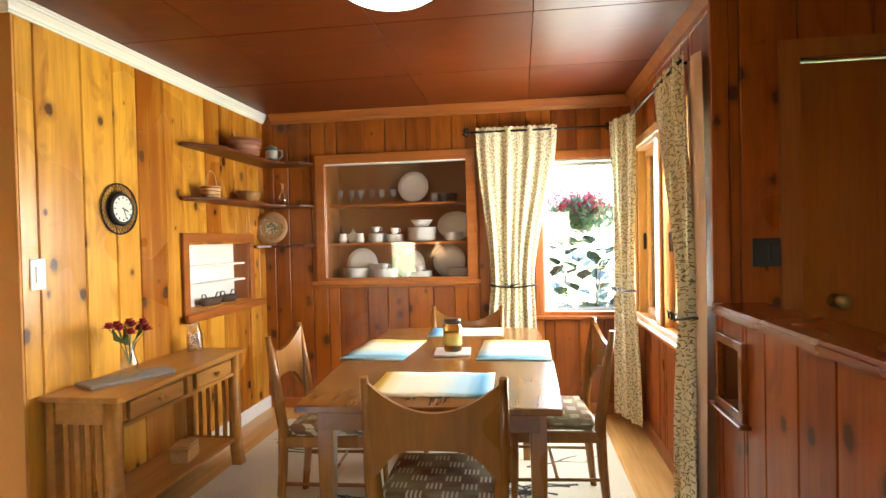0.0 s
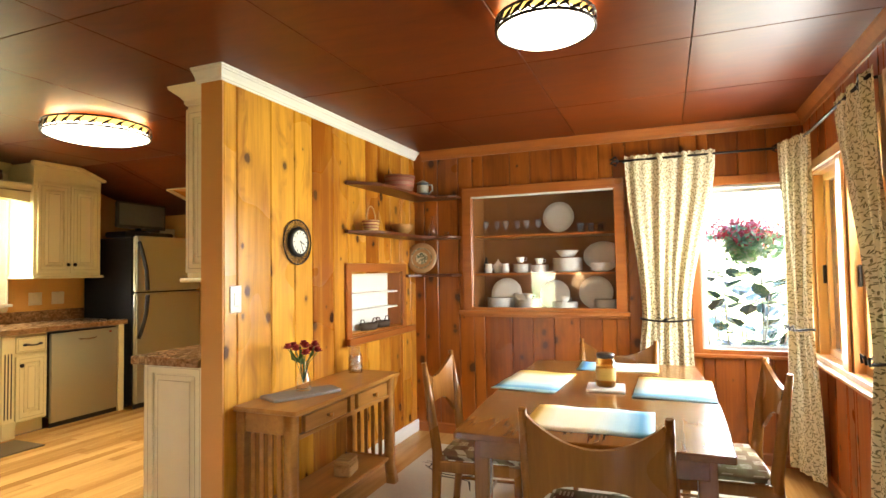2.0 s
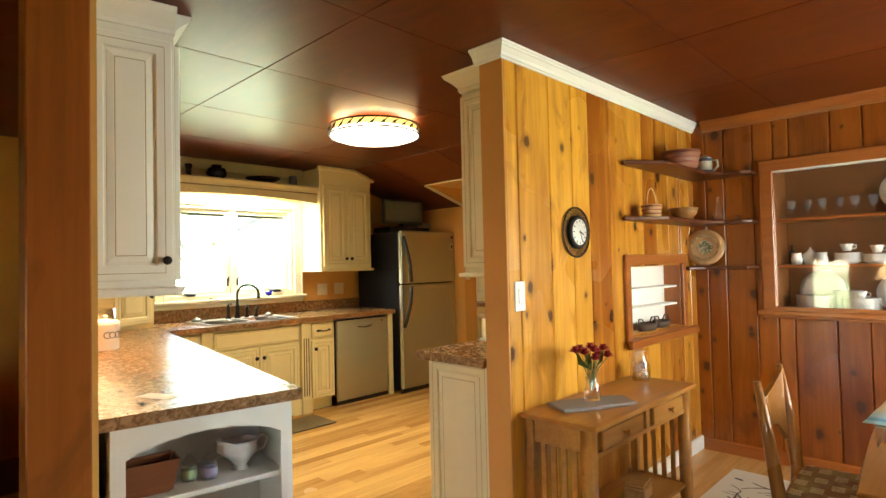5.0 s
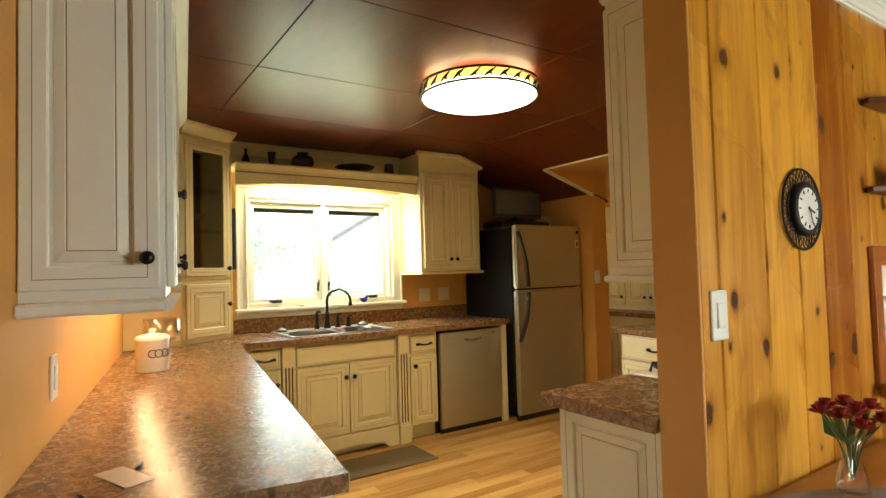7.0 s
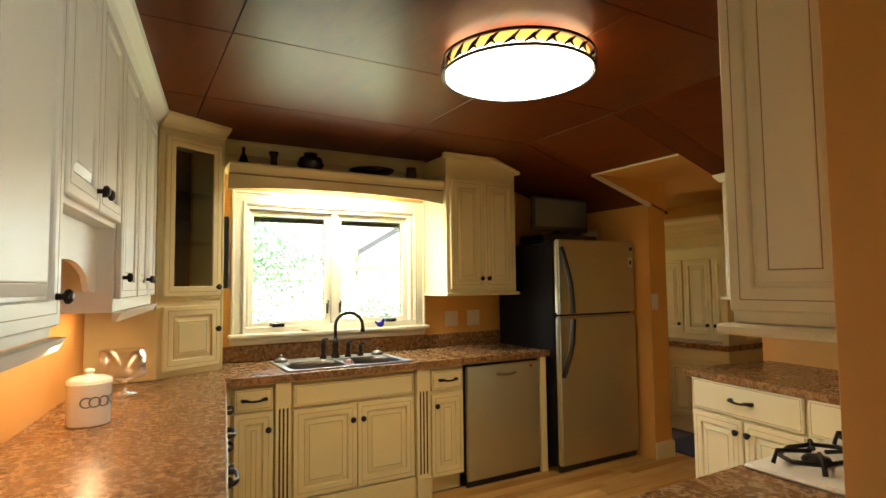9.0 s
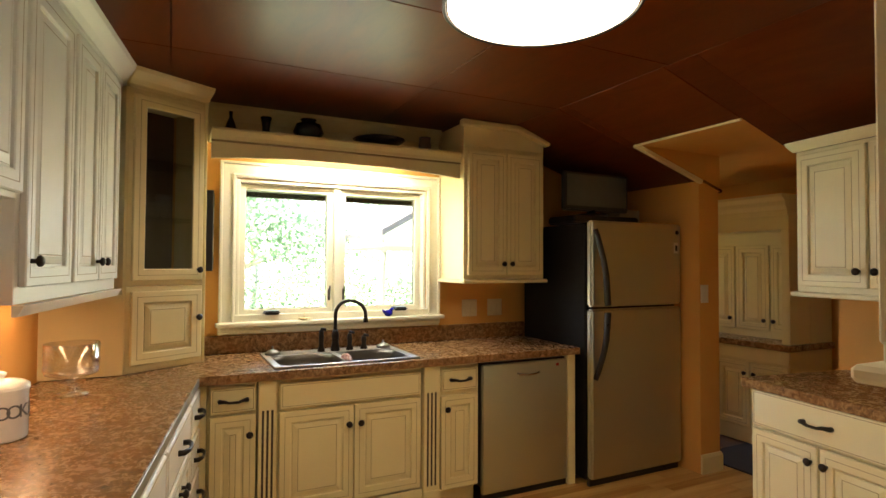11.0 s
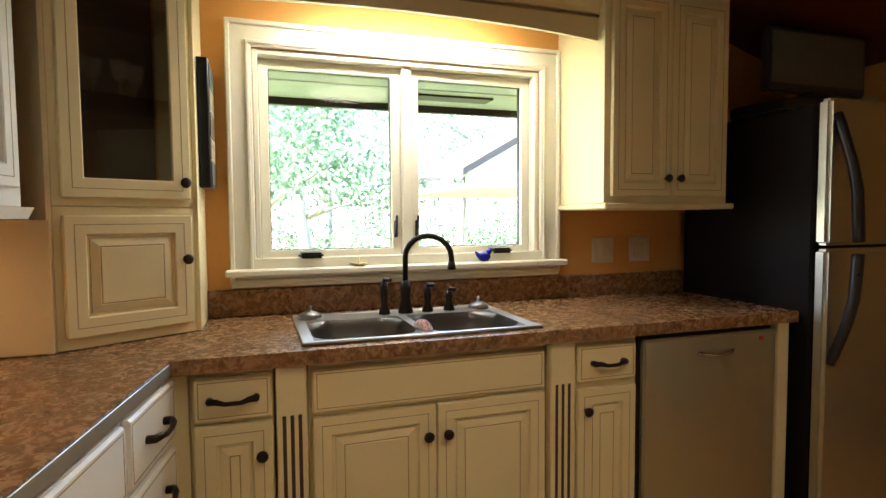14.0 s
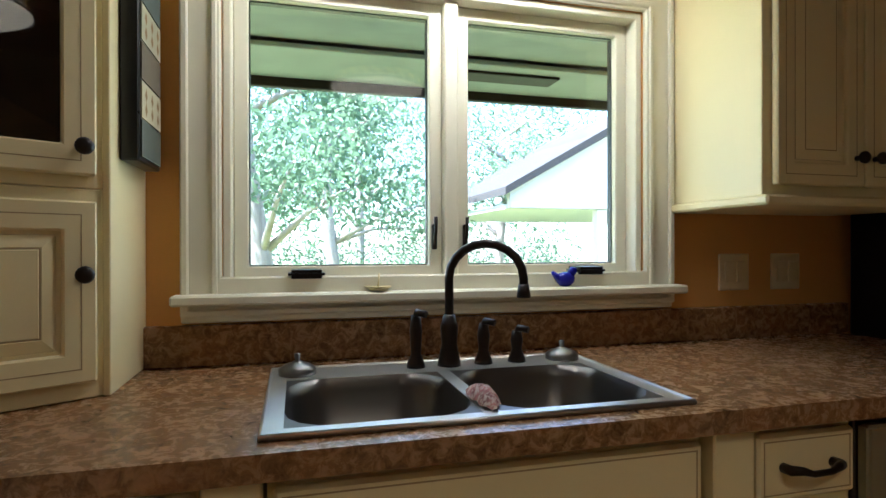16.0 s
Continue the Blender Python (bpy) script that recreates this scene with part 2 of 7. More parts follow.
def ceiling_mat():
    w = Nodes("dark_plywood_ceiling")
    v = w.coords((3.0, 11.0, 3.0))
    a = w.noise(v, 1.0, 5.0, 0.6, 1.2)
    b = w.noise(w.coords((1.2, 1.2, 1.2)), 1.0, 2.0)
    r = w.n("NewGeometry").outputs["Random Per Island"]
    m = w.math("ADD", w.math("MULTIPLY", w.ramp(a, 0.3, 0.7), 0.55), w.math("MULTIPLY", r, 0.35))
    w.bump(b, 0.06, 0.02)
    return w.done(w.mix(m, (0.075, 0.013, 0.003), (0.165, 0.037, 0.007)), w.math("ADD", w.math("MULTIPLY", a, 0.08), 0.31), 0.0, **{"Specular IOR Level": 0.16})


ceiling_wood = ceiling_mat()


def cloth(name, base, marks, scale, thin, rough=0.9, light=0.0):
    w = Nodes(name)
    v = w.coords((scale, scale, scale * 0.62))
    wob = w.n("VectorMath", {0: v, 1: w.n("VectorMath", {0: w.n("TexNoise", {"Vector": v, "Scale": 1.6}).outputs[1], 1: (0.9, 0.9, 0.9)}, op="MULTIPLY").outputs[0]}, op="ADD").outputs[0]
    e = w.n("TexVoronoi", {"Vector": wob, "Scale": 1.0}, feature="DISTANCE_TO_EDGE").outputs["Distance"]
    n = w.noise(v, 0.9, 2.0)
    mk = w.math("MULTIPLY", w.math("SUBTRACT", 1.0, w.ramp(e, thin * 0.4, thin)), w.ramp(n, 0.42, 0.5))
    c2 = w.mix(w.ramp(w.noise(v, 0.35), 0.4, 0.6), marks, tuple(min(1, c * 2.3) for c in marks))
    w.bump(w.noise(w.coords((500, 500, 500)), 1.0, 1.0), 0.1, 0.001)
    return w.done(w.mix(mk, base, c2), rough)


def leaf_print(name, base, ink, scale):
    """Cotton scattered with small slim leaves at every angle."""
    w = Nodes(name)
    xyz = w.n("SeparateXYZ", {0: w.coords()}).outputs
    p = w.n("CombineXYZ", {0: w.math("MULTIPLY", xyz[0], scale * 1.5), 1: w.math("MULTIPLY", xyz[2], scale)}).outputs[0]
    mask = 0.0
    for k in range(2):
        v = w.n("VectorMath", {0: p, 1: (7.3 * k, 3.1 * k, 0)}, op="ADD").outputs[0]
        vn = w.n("TexVoronoi", {"Vector": v, "Scale": 1.0})
        vn.voronoi_dimensions = "2D"
        d = w.n("SeparateXYZ", {0: w.n("VectorMath", {0: v, 1: vn.outputs["Position"]}, op="SUBTRACT").outputs[0]}).outputs
        rgb = w.n("SeparateColor", {0: vn.outputs["Color"]}).outputs
        a = w.math("MULTIPLY", rgb[0], 6.28)
        c, sn = w.math("COSINE", a), w.math("SINE", a)
        along = w.math("ADD", w.math("MULTIPLY", d[0], c), w.math("MULTIPLY", d[1], sn))
        across = w.math("SUBTRACT", w.math("MULTIPLY", d[1], c), w.math("MULTIPLY", d[0], sn))
        bend = w.math("ADD", across, w.math("MULTIPLY", w.math("MULTIPLY", along, along), 0.35))
        e = w.math("ADD", w.math("POWER", w.math("MULTIPLY", along, 2.2), 2.0), w.math("POWER", w.math("MULTIPLY", bend, 9.0), 2.0))
        m = w.math("SUBTRACT", 1.0, w.ramp(e, 0.7, 1.1))
        mask = m if k == 0 else w.math("MAXIMUM", mask, m)
    tone = w.mix(w.ramp(w.noise(p, 0.4), 0.4, 0.6), ink, tuple(min(1, c * 2.2) for c in ink))
    w.bump(w.noise(w.coords((500, 500, 500)), 1.0, 1.0), 0.1, 0.001)
    return w.done(w.mix(w.math("MULTIPLY", mask, 0.9), base, tone), 0.9)


curtain_cloth = leaf_print("leaf_print_cotton", (0.68, 0.61, 0.41), (0.09, 0.075, 0.025), 42.0)
lining_cloth = paint("curtain_lining", (0.72, 0.52, 0.38), 0.9, 0.1)


def seat_mat():
    w = Nodes("woven_block_upholstery")
    v = w.coords((1, 1, 1), 0.0)
    xyz = w.n("SeparateXYZ", {0: v})
    x, y, z = xyz.outputs
    u = w.math("MULTIPLY", x, 17.0)
    q = w.math("MULTIPLY", w.math("ADD", y, z), 17.0)
    par = w.math("MODULO", w.math("ABSOLUTE", w.math("ADD", w.math("FLOOR", u), w.math("FLOOR", q))), 2.0)
    sx = w.math("GREATER_THAN", w.math("FRACT", w.math("MULTIPLY", u, 4.0)), 0.5)
    fq = w.math("FRACT", q)
    inside = w.math("MULTIPLY", w.math("GREATER_THAN", fq, 0.15), w.math("LESS_THAN", fq, 0.85))
    line = w.math("MULTIPLY", w.math("MULTIPLY", sx, inside), par)
    n = w.noise(w.coords((9, 9, 9)), 1.0, 2.0)
    base = w.mix(w.ramp(n, 0.4, 0.62), (0.16, 0.07, 0.03), (0.26, 0.22, 0.10))
    w.bump(w.noise(w.coords((420, 420, 420)), 1.0, 2.0), 0.2, 0.001)
    return w.done(w.mix(line, base, (0.55, 0.48, 0.33)), 0.9)


seat_cloth = seat_mat()


def placemat_mat():
    w = Nodes("striped_placemat_cloth")
    x = w.n("SeparateXYZ", {0: w.coords()}).outputs[0]
    n = w.math("MULTIPLY", w.math("SUBTRACT", w.noise(w.coords((40, 3, 1)), 1.0), 0.5), 0.03)
    p = w.math("ADD", x, n)
    c = w.mix(w.ramp(p, -0.2, -0.13), (0.72, 0.50, 0.10), (0.80, 0.76, 0.62))
    c = w.mix(w.ramp(p, 0.0, 0.1), c, (0.42, 0.66, 0.78))
    c = w.mix(w.ramp(p, 0.12, 0.17), c, (0.10, 0.36, 0.62))
    c = w.mix(w.ramp(p, 0.18, 0.21), c, (0.35, 0.62, 0.74))
    w.bump(w.noise(w.coords((30, 400, 1)), 1.0, 2.0), 0.35, 0.001)
    return w.done(c, 0.8)


mat_cloth = placemat_mat()
rug_cream = paint("cream_wool_rug", (0.62, 0.57, 0.44), 0.95, 0.2, 0.5, 60.0)
rug_brown = plain("brown_rug_pattern", (0.045, 0.032, 0.022), 0.95)
mat_taupe = paint("taupe_floor_mat", (0.16, 0.115, 0.06), 0.9, 0.3, 0.5, 90.0)
def leaf_mat(name, c):
    """Thin leaves that let the light through."""
    w = Nodes(name)
    tr = w.n("BsdfTranslucent", {"Color": (*(min(1, x * 1.6) for x in c), 1)})
    mx = w.n("MixShader", {0: 0.45, 1: w.b.outputs[0], 2: tr.outputs[0]})
    w.t.links.new(mx.outputs[0], w.t.nodes["Material Output"].inputs[0])
    v = w.ramp(w.noise(w.coords((3, 3, 3), 3.0), 1.0, 2.0), 0.3, 0.7)
    return w.done(w.mix(v, c, tuple(x * 0.7 for x in c)), 0.5)


leaf_mats = [leaf_mat(n, c) for n, c in (("leaf_light", (0.13, 0.21, 0.12)), ("leaf_mid", (0.10, 0.17, 0.095)), ("leaf_dark", (0.075, 0.13, 0.075)))]
bark = wood("bark", (0.20, 0.18, 0.15), (0.48, 0.45, 0.40), 2, 0.9)
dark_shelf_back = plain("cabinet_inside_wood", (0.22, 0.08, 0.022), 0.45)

# ---- mesh helpers ----


def link(name, bm, mats, parent=None, label="", m=None):
    """One bmesh as one mesh object; mats is a material or a list."""
    me = bpy.data.meshes.new(name)
    bm.normal_update()
    bm.to_mesh(me)
    bm.free()
    for x in mats if isinstance(mats, (list, tuple)) else [mats]:
        me.materials.append(x)
    ob = new(name, me)
    if parent:
        ob.parent = parent
    if m:
        ob.matrix_basis = m
    if label:
        ob["label"] = label
    return ob


def part(name, bm, mats, parent, label="", m=None):
    return link(name, bm, mats, parent, label, m)


def thing(name, label, category, m=None, group="", kind=""):
    ob = new(name)
    ob.empty_display_size = 0.05
    if m:
        ob.matrix_basis = m
    return tagged(ob, label, category, group, kind)


def solid(name, bm, mats, label, category, m=None, group="", kind=""):
    return tagged(link(name, bm, mats, None, "", m), label, category, group, kind)


def box(x0, y0, z0, x1, y1, z1, bevel=0.0, bm=None, mat=0, seg=1):
    own = bmesh.new()
    bmesh.ops.create_cube(own, size=1.0, matrix=Matrix.LocRotScale(((x0 + x1) / 2, (y0 + y1) / 2, (z0 + z1) / 2), None, (abs(x1 - x0), abs(y1 - y0), abs(z1 - z0))))
    if bevel:
        bmesh.ops.bevel(own, geom=own.edges[:], offset=bevel, segments=seg, affect="EDGES", clamp_overlap=True)
    for f in own.faces:
        f.material_index = mat
    return merge(bm, own)


def merge(bm, own, m=None):
    if m is not None:
        own.transform(m)
    if bm is None:
        return own
    me = bpy.data.meshes.new("tmp")
    own.to_mesh(me)
    own.free()
    bm.from_mesh(me)
    bpy.data.meshes.remove(me)
    return bm


def lathe(profile, n=24, bm=None, m=None, mat=0, smooth=True):
    """Turns (radius, height) pairs round z."""
    own = bmesh.new()
    rings = []
    for r, z in profile:
        if r < 1e-5:
            rings.append([own.verts.new((0, 0, z))])
        else:
            rings.append([own.verts.new((r * math.cos(2 * math.pi * i / n), r * math.sin(2 * math.pi * i / n), z)) for i in range(n)])
    for a, b in zip(rings, rings[1:]):
        for i in range(n):
            j = (i + 1) % n
            if len(a) == 1 and len(b) == 1:
                continue
            vs = [a[0], b[j], b[i]] if len(a) == 1 else [a[i], a[j], b[0]] if len(b) == 1 else [a[i], a[j], b[j], b[i]]
            f = own.faces.new(vs)
            f.smooth, f.material_index = smooth, mat
    return merge(bm, own, m)


def tube(points, r, n=8, bm=None, mat=0, closed=False):
    """A round bar along points; r is one radius or one for each point."""
    own = bmesh.new()
    pts = [Vector(p) for p in points]
    rs = r if isinstance(r, (list, tuple)) else [r] * len(pts)
    rings, side = [], None
    for i, p in enumerate(pts):
        d = (pts[min(i + 1, len(pts) - 1)] - pts[max(i - 1, 0)]) if not closed else (pts[(i + 1) % len(pts)] - pts[i - 1])
        d.normalize()
        if side is None:
            side = d.orthogonal().normalized()
        side = (side - d * side.dot(d)).normalized()
        up = d.cross(side)
        rings.append([own.verts.new(p + (side * math.cos(2 * math.pi * k / n) + up * math.sin(2 * math.pi * k / n)) * rs[i]) for k in range(n)])
    pairs = list(zip(rings, rings[1:])) + ([(rings[-1], rings[0])] if closed else [])
    for a, b in pairs:
        for k in range(n):
            own.faces.new([a[k], a[(k + 1) % n], b[(k + 1) % n], b[k]]).smooth = True
    if not closed:
        own.faces.new(rings[0][::-1])
        own.faces.new(rings[-1])
    for f in own.faces:
        f.material_index = mat
    return merge(bm, own)


def sweep(profile, path, bm=None, closed=False, mat=0):
    """A moulding: profile of (out, z) pairs along a level path of (x, y), mitred; out is to the right of the way."""
    own = bmesh.new()
    ps = [Vector((x, y)) for x, y in path]
    rows = []
    for i, p in enumerate(ps):
        a = (p - ps[i - 1]).normalized() if i or closed else None
        b = (ps[(i + 1) % len(ps)] - p).normalized() if i < len(ps) - 1 or closed else None
        na = Vector((a.y, -a.x)) if a else None
        nb = Vector((b.y, -b.x)) if b else None
        nn = (na + nb).normalized() if a and b else (na if a else nb)
        k = 1 / max(0.3, nn.dot(na if a else nb))
        rows.append([own.verts.new((p.x + nn.x * o * k, p.y + nn.y * o * k, z)) for o, z in profile])
    n = len(profile)
    for a, b in list(zip(rows, rows[1:])) + ([(rows[-1], rows[0])] if closed else []):
        for k in range(n):
            own.faces.new([a[k], b[k], b[(k + 1) % n], a[(k + 1) % n]])
    if not closed:
        own.faces.new(rows[0])
        own.faces.new(rows[-1][::-1])
    bmesh.ops.recalc_face_normals(own, faces=own.faces[:])
    for f in own.faces:
        f.material_index = mat
    return merge(bm, own)


def outline(points, depth, axis="z", bm=None, bevel=0.0, mat=0):
    """A flat outline of (a, b) points made solid: axis z lays it level, y stands it up facing -y."""
    own = bmesh.new()
    vs = [own.verts.new((a, b, 0) if axis == "z" else (a, 0, b)) for a, b in points]
    f = own.faces.new(vs)
    r = bmesh.ops.extrude_face_region(own, geom=[f])
    d = (0, 0, depth) if axis == "z" else (0, depth, 0)
    bmesh.ops.translate(own, verts=[e for e in r["geom"] if isinstance(e, bmesh.types.BMVert)], vec=d)
    bmesh.ops.recalc_face_normals(own, faces=own.faces[:])
    if bevel:
        bmesh.ops.bevel(own, geom=own.edges[:], offset=bevel, segments=1, affect="EDGES", clamp_overlap=True)
    for f in own.faces:
        f.material_index = mat
    return merge(bm, own)


def frame_box(x0, z0, x1, z1, w, y0, y1, bm=None, bevel=0.003, mat=0, bottom=None):
    """A mitred frame in one piece round an opening that stands up in x and z."""
    b = w if bottom is None else bottom
    own = bmesh.new()
    loops = []
    for y in (y0, y1):
        for a, c, d, e in ((x0, z0, x1, z1), (x0 + w, z0 + b, x1 - w, z1 - w)):
            loops.append([own.verts.new(p) for p in ((a, y, c), (d, y, c), (d, y, e), (a, y, e))])
    fo, fi, bo, bi = loops
    for k in range(4):
        n = (k + 1) % 4
        own.faces.new([fo[k], fo[n], fi[n], fi[k]])
        own.faces.new([bo[n], bo[k], bi[k], bi[n]])
        own.faces.new([fo[n], fo[k], bo[k], bo[n]])
        own.faces.new([fi[k], fi[n], bi[n], bi[k]])
    bmesh.ops.recalc_face_normals(own, faces=own.faces[:])
    if bevel:
        own.normal_update()
        sharp = [e for e in own.edges if e.calc_face_angle(0) > 0.5]
        bmesh.ops.bevel(own, geom=sharp, offset=bevel, segments=1, affect="EDGES", clamp_overlap=True)
    for f in own.faces:
        f.material_index = mat
    return merge(bm, own)

# ---- the large structure ----
C, XP, YF, XE, KF = 2.285, -1.715, 3.85, 1.06, 0.08
SOUTH = pose(-4.47, 1.21, 0, 0, 0, 171.5)
NORTH = pose(-3.38, 3.44, 0, 0, 0, -9)


def cut(u0, u1, z0, z1, holes):
    """The rectangles that are left of one rectangle when the holes are taken out."""
    us = sorted({u0, u1, *(h for o in holes for h in (o[0], o[1]) if u0 < h < u1)})
    out = []
    for a, b in zip(us, us[1:]):
        z = z0
        for o in sorted((o for o in holes if o[0] < (a + b) / 2 < o[1]), key=lambda o: o[2]):
            if o[2] > z:
                out.append((a, z, b, o[2]))
            z = max(z, o[3])
        if z < z1:
            out.append((a, z, b, z1))
    return out


def wall(name, label, m, length, height, thick, holes, mat, face=0.0):
    bm = None
    for a, z0, b, z1 in cut(0, length, 0, height, holes):
        bm = box(a, face, z0, b, thick, z1, 0, bm)
    return solid(name, bm, mat, label, "wall", m, kind="structure")


PLANKS = []


def planks(w, m, bounds, height, holes, mat=None, thick=0.012, z0=0.0):
    PLANKS.append((w, m, bounds, height, holes, mat or pine, thick, z0))


m_part = pose(XP, 1.70, 0, 0, 0, 90)
NICHE = (1.10, 1.86, 0.89, 1.29)
w_part = wall("wall_partition", "knotty pine partition wall between dining area and kitchen", m_part, YF - 1.70 + 0.012, C, 0.125, [NICHE], peach_end, 0.0122)
planks(w_part, m_part, [0.0, 0.09, 0.34, 0.54, 0.71, 0.93, 1.10, 1.34, 1.52, 1.70, 1.90, 2.05, 2.15], C, [NICHE])
part("painted_end", box(-0.012, -0.004, 0, -0.001, 0.127, C - 0.02, 0.002), peach_end, w_part, "tan painted wall end")
part("niche_back", box(1.10, 0.108, 0.89, 1.86, 0.116, 1.29), white_trim, w_part, "white painted niche back")
CAB = (0.69, 1.77, 0.985, 1.89)
WIN = (2.33, 2.90, 0.72, 1.85)
m_far = pose(-1.90, YF, 0)
w_far = wall("wall_north", "knotty pine plank wall with built-in china cupboard", m_far, 3.16, C, 0.13, [CAB, WIN], dark_shelf_back, 0.0122)
planks(w_far, m_far, [0.175, 0.27, 0.39, 0.57, 0.78, 1.0, 1.16, 1.32, 1.51, 1.67, 1.86, 2.02, 2.22, 2.40, 2.58, 2.75, 2.96], C, [CAB, WIN], shaded_amber_pine)
m_east = pose(XE, YF, 0, 0, 0, -90)
EW1, EW2 = (0.19, 0.74, 0.74, 1.87), (0.84, 1.37, 0.74, 1.87)
w_east = wall("wall_east", "knotty pine plank wall with two casement windows", m_east, 1.675, C, 0.14, [EW1, EW2], dark_shelf_back, 0.0122)
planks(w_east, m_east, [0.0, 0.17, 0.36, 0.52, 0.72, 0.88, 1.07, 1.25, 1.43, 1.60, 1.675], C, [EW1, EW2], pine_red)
m_half = pose(XE, 2.14, 0, 0, 0, -90)
HN = (0.05, 0.26, 0.62, 0.86)
w_half = wall("half_wall", "knotty pine half wall with a wooden ledge", m_half, 3.4, 0.96, 0.16, [HN], dark_shelf_back, 0.0122)
# Red pine as at the closet; planks and ledge also darkened for shade.
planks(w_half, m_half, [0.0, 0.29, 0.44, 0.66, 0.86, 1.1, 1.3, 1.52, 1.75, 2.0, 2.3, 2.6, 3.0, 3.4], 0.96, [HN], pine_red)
part("ledge", box(-0.02, -0.035, 0.96, 3.4, 0.2, 1.0, 0.012, None, 0, 2), dark_trim, w_half, "rounded wooden ledge")
nb = frame_box(0.02, 0.60, 0.30, 0.89, 0.035, -0.022, 0.0)
box(0.0, -0.045, 0.585, 0.33, 0.0, 0.602, 0.004, nb)
part("niche_frame", nb, dark_trim, w_half)
part("niche_back", box(0.04, 0.10, 0.6, 0.28, 0.11, 0.9), dark_trim, w_half)
m_closet = pose(XE, 2.15, 0)
DOOR = (0.32, 1.12, 0.0, 1.97)
w_closet = wall("wall_closet", "dark knotty pine wall around a closet door", m_closet, 2.0, C, 0.12, [DOOR], dark_shelf_back, 0.0122)
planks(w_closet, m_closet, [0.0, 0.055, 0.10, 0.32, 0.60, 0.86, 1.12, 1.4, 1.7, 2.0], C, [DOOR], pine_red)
part("post", box(-0.012, -0.006, 1.0, 0.055, 0.03, C, 0.004), pine_red, w_closet)
part("door_casing", frame_box(0.245, 0.0, 1.2, 2.05, 0.075, -0.02, 0.0, None, 0.004, 0, 0.001), trim_z, w_closet)
door_1 = tagged(link("door_1", box(0.326, 0.025, 0.01, 1.114, 0.06, 1.965, 0.003), wood("flush_door_veneer", (0.24, 0.06, 0.008), (0.38, 0.11, 0.014), 2, 0.3, False, 0.7, 0.1, 0.1, 0.2), None, "", m_closet), "closed flush wooden closet door with a brass knob", "door", kind="structure")
part("door_knob", lathe([(0, 0), (0.03, 0), (0.03, 0.006), (0.012, 0.01), (0.012, 0.035), (0.028, 0.045), (0.03, 0.06), (0.02, 0.072), (0, 0.075)], 20, None, pose(0.46, 0.025, 1.005, 90, 0, 0)), brass, door_1, "round aged brass knob")

# closing walls out of view
wall("wall_stairwell", "knotty pine wall beyond the half wall", pose(3.0, 2.3, 0, 0, 0, -90), 6.0, C, 0.12, [], pine_red)
# First opening shows in the cupboard glass; the second is added for fill light.
w_south = wall("wall_south", "knotty pine wall of the living area with one reflected and one added window", pose(3.0, -3.3, 0, 0, 0, 180), 8.3, C, 0.12, [(4.9, 5.4, 0.2, 1.25), (1.75, 2.45, 1.1, 1.8)], pine)
wall("wall_west_living", "knotty pine wall of the living area", pose(-5.25, -3.4, 0, 0, 0, 90), 3.75, C, 0.12, [], pine)

# kitchen walls
KW = (1.1035, 2.2785, 1.078, 1.883)
w_kwin = wall("wall_kitchen_window", "apricot painted kitchen wall with a double window", pose(-5.05, 0.32, 0, 0, 0, 90), 4.0, C, 0.14, [KW], orange_wall)
w_ks = wall("wall_kitchen_south", "apricot painted kitchen wall behind the counter", SOUTH @ pose(-2.66, 0.62, 0), 3.4, C, 0.10, [], orange_wall)
tagged(link("wall_post", box(-1.87, 0.025, 0, -1.78, 0.155, C, 0.004), wood("post_pine", (0.17, 0.04, 0.006), (0.33, 0.095, 0.014), 2, 0.32, True, 1.0, 0.2)), "knotty pine post at the end of the kitchen wall", "post", kind="structure")
solid("wall_fridge_end", box(-5.05, 4.13, 0, -4.19, 4.31, 2.115), orange_wall, "apricot painted wall end beside the refrigerator", "wall", kind="structure")
solid("wall_kitchen_north", box(-3.33, 4.05, 0, -1.72, 4.15, C), orange_wall, "apricot painted wall behind the cooktop counter", "wall", kind="structure")
solid("wall_kitchen_corner", box(-1.93, 3.86, 0, -1.84, 4.05, C), orange_wall, "apricot painted wall beside the partition", "wall", kind="structure")
solid("wall_hall_east", box(-3.33, 4.15, 0, -3.23, 5.7, C), orange_wall, "apricot painted passage wall", "wall", kind="structure")
solid("wall_hall_north", box(-6.2, 5.6, 0, -3.33, 5.7, C), orange_wall, "apricot painted wall at the passage's end", "wall", kind="structure")
# The opening here is added to let light onto the hutch.
wall("wall_hall_west", "apricot painted passage wall with an added, unseen window opening", pose(-6.2, 4.2, 0, 0, 0, 90), 1.5, C, 0.1, [(0.45, 1.05, 0.95, 1.85)], orange_wall)
solid("wall_hall_south", box(-6.2, 4.2, 0, -5.06, 4.3, C), orange_wall, "apricot painted passage wall", "wall", kind="structure")

# ceiling of plywood panels, with the slope over the kitchen's far end
bm = None
XS, YS = [-5.3, -4.25, -3.47, -2.66, -1.9, -1.16, -0.38, 0.34, 1.1, 2.0, 3.05], [-3.4, -2.4, -1.2, -0.1, 1.08, 2.24, 3.05, 3.9]
for a, b in zip(XS, XS[1:]):
    for c, d in zip(YS, YS[1:]):
        if c > 3.0 and b < -1.5:
            continue
        bm = box(a + 0.002, c + 0.002, C, b - 0.002, d - 0.002, C + 0.012, 0.0015, bm)
box(-5.4, -3.45, C + 0.014, 3.1, 3.05, C + 0.1, 0, bm)
box(-1.85, 3.05, C + 0.014, 3.1, 4.2, C + 0.1, 0, bm)
tilt = -17.5
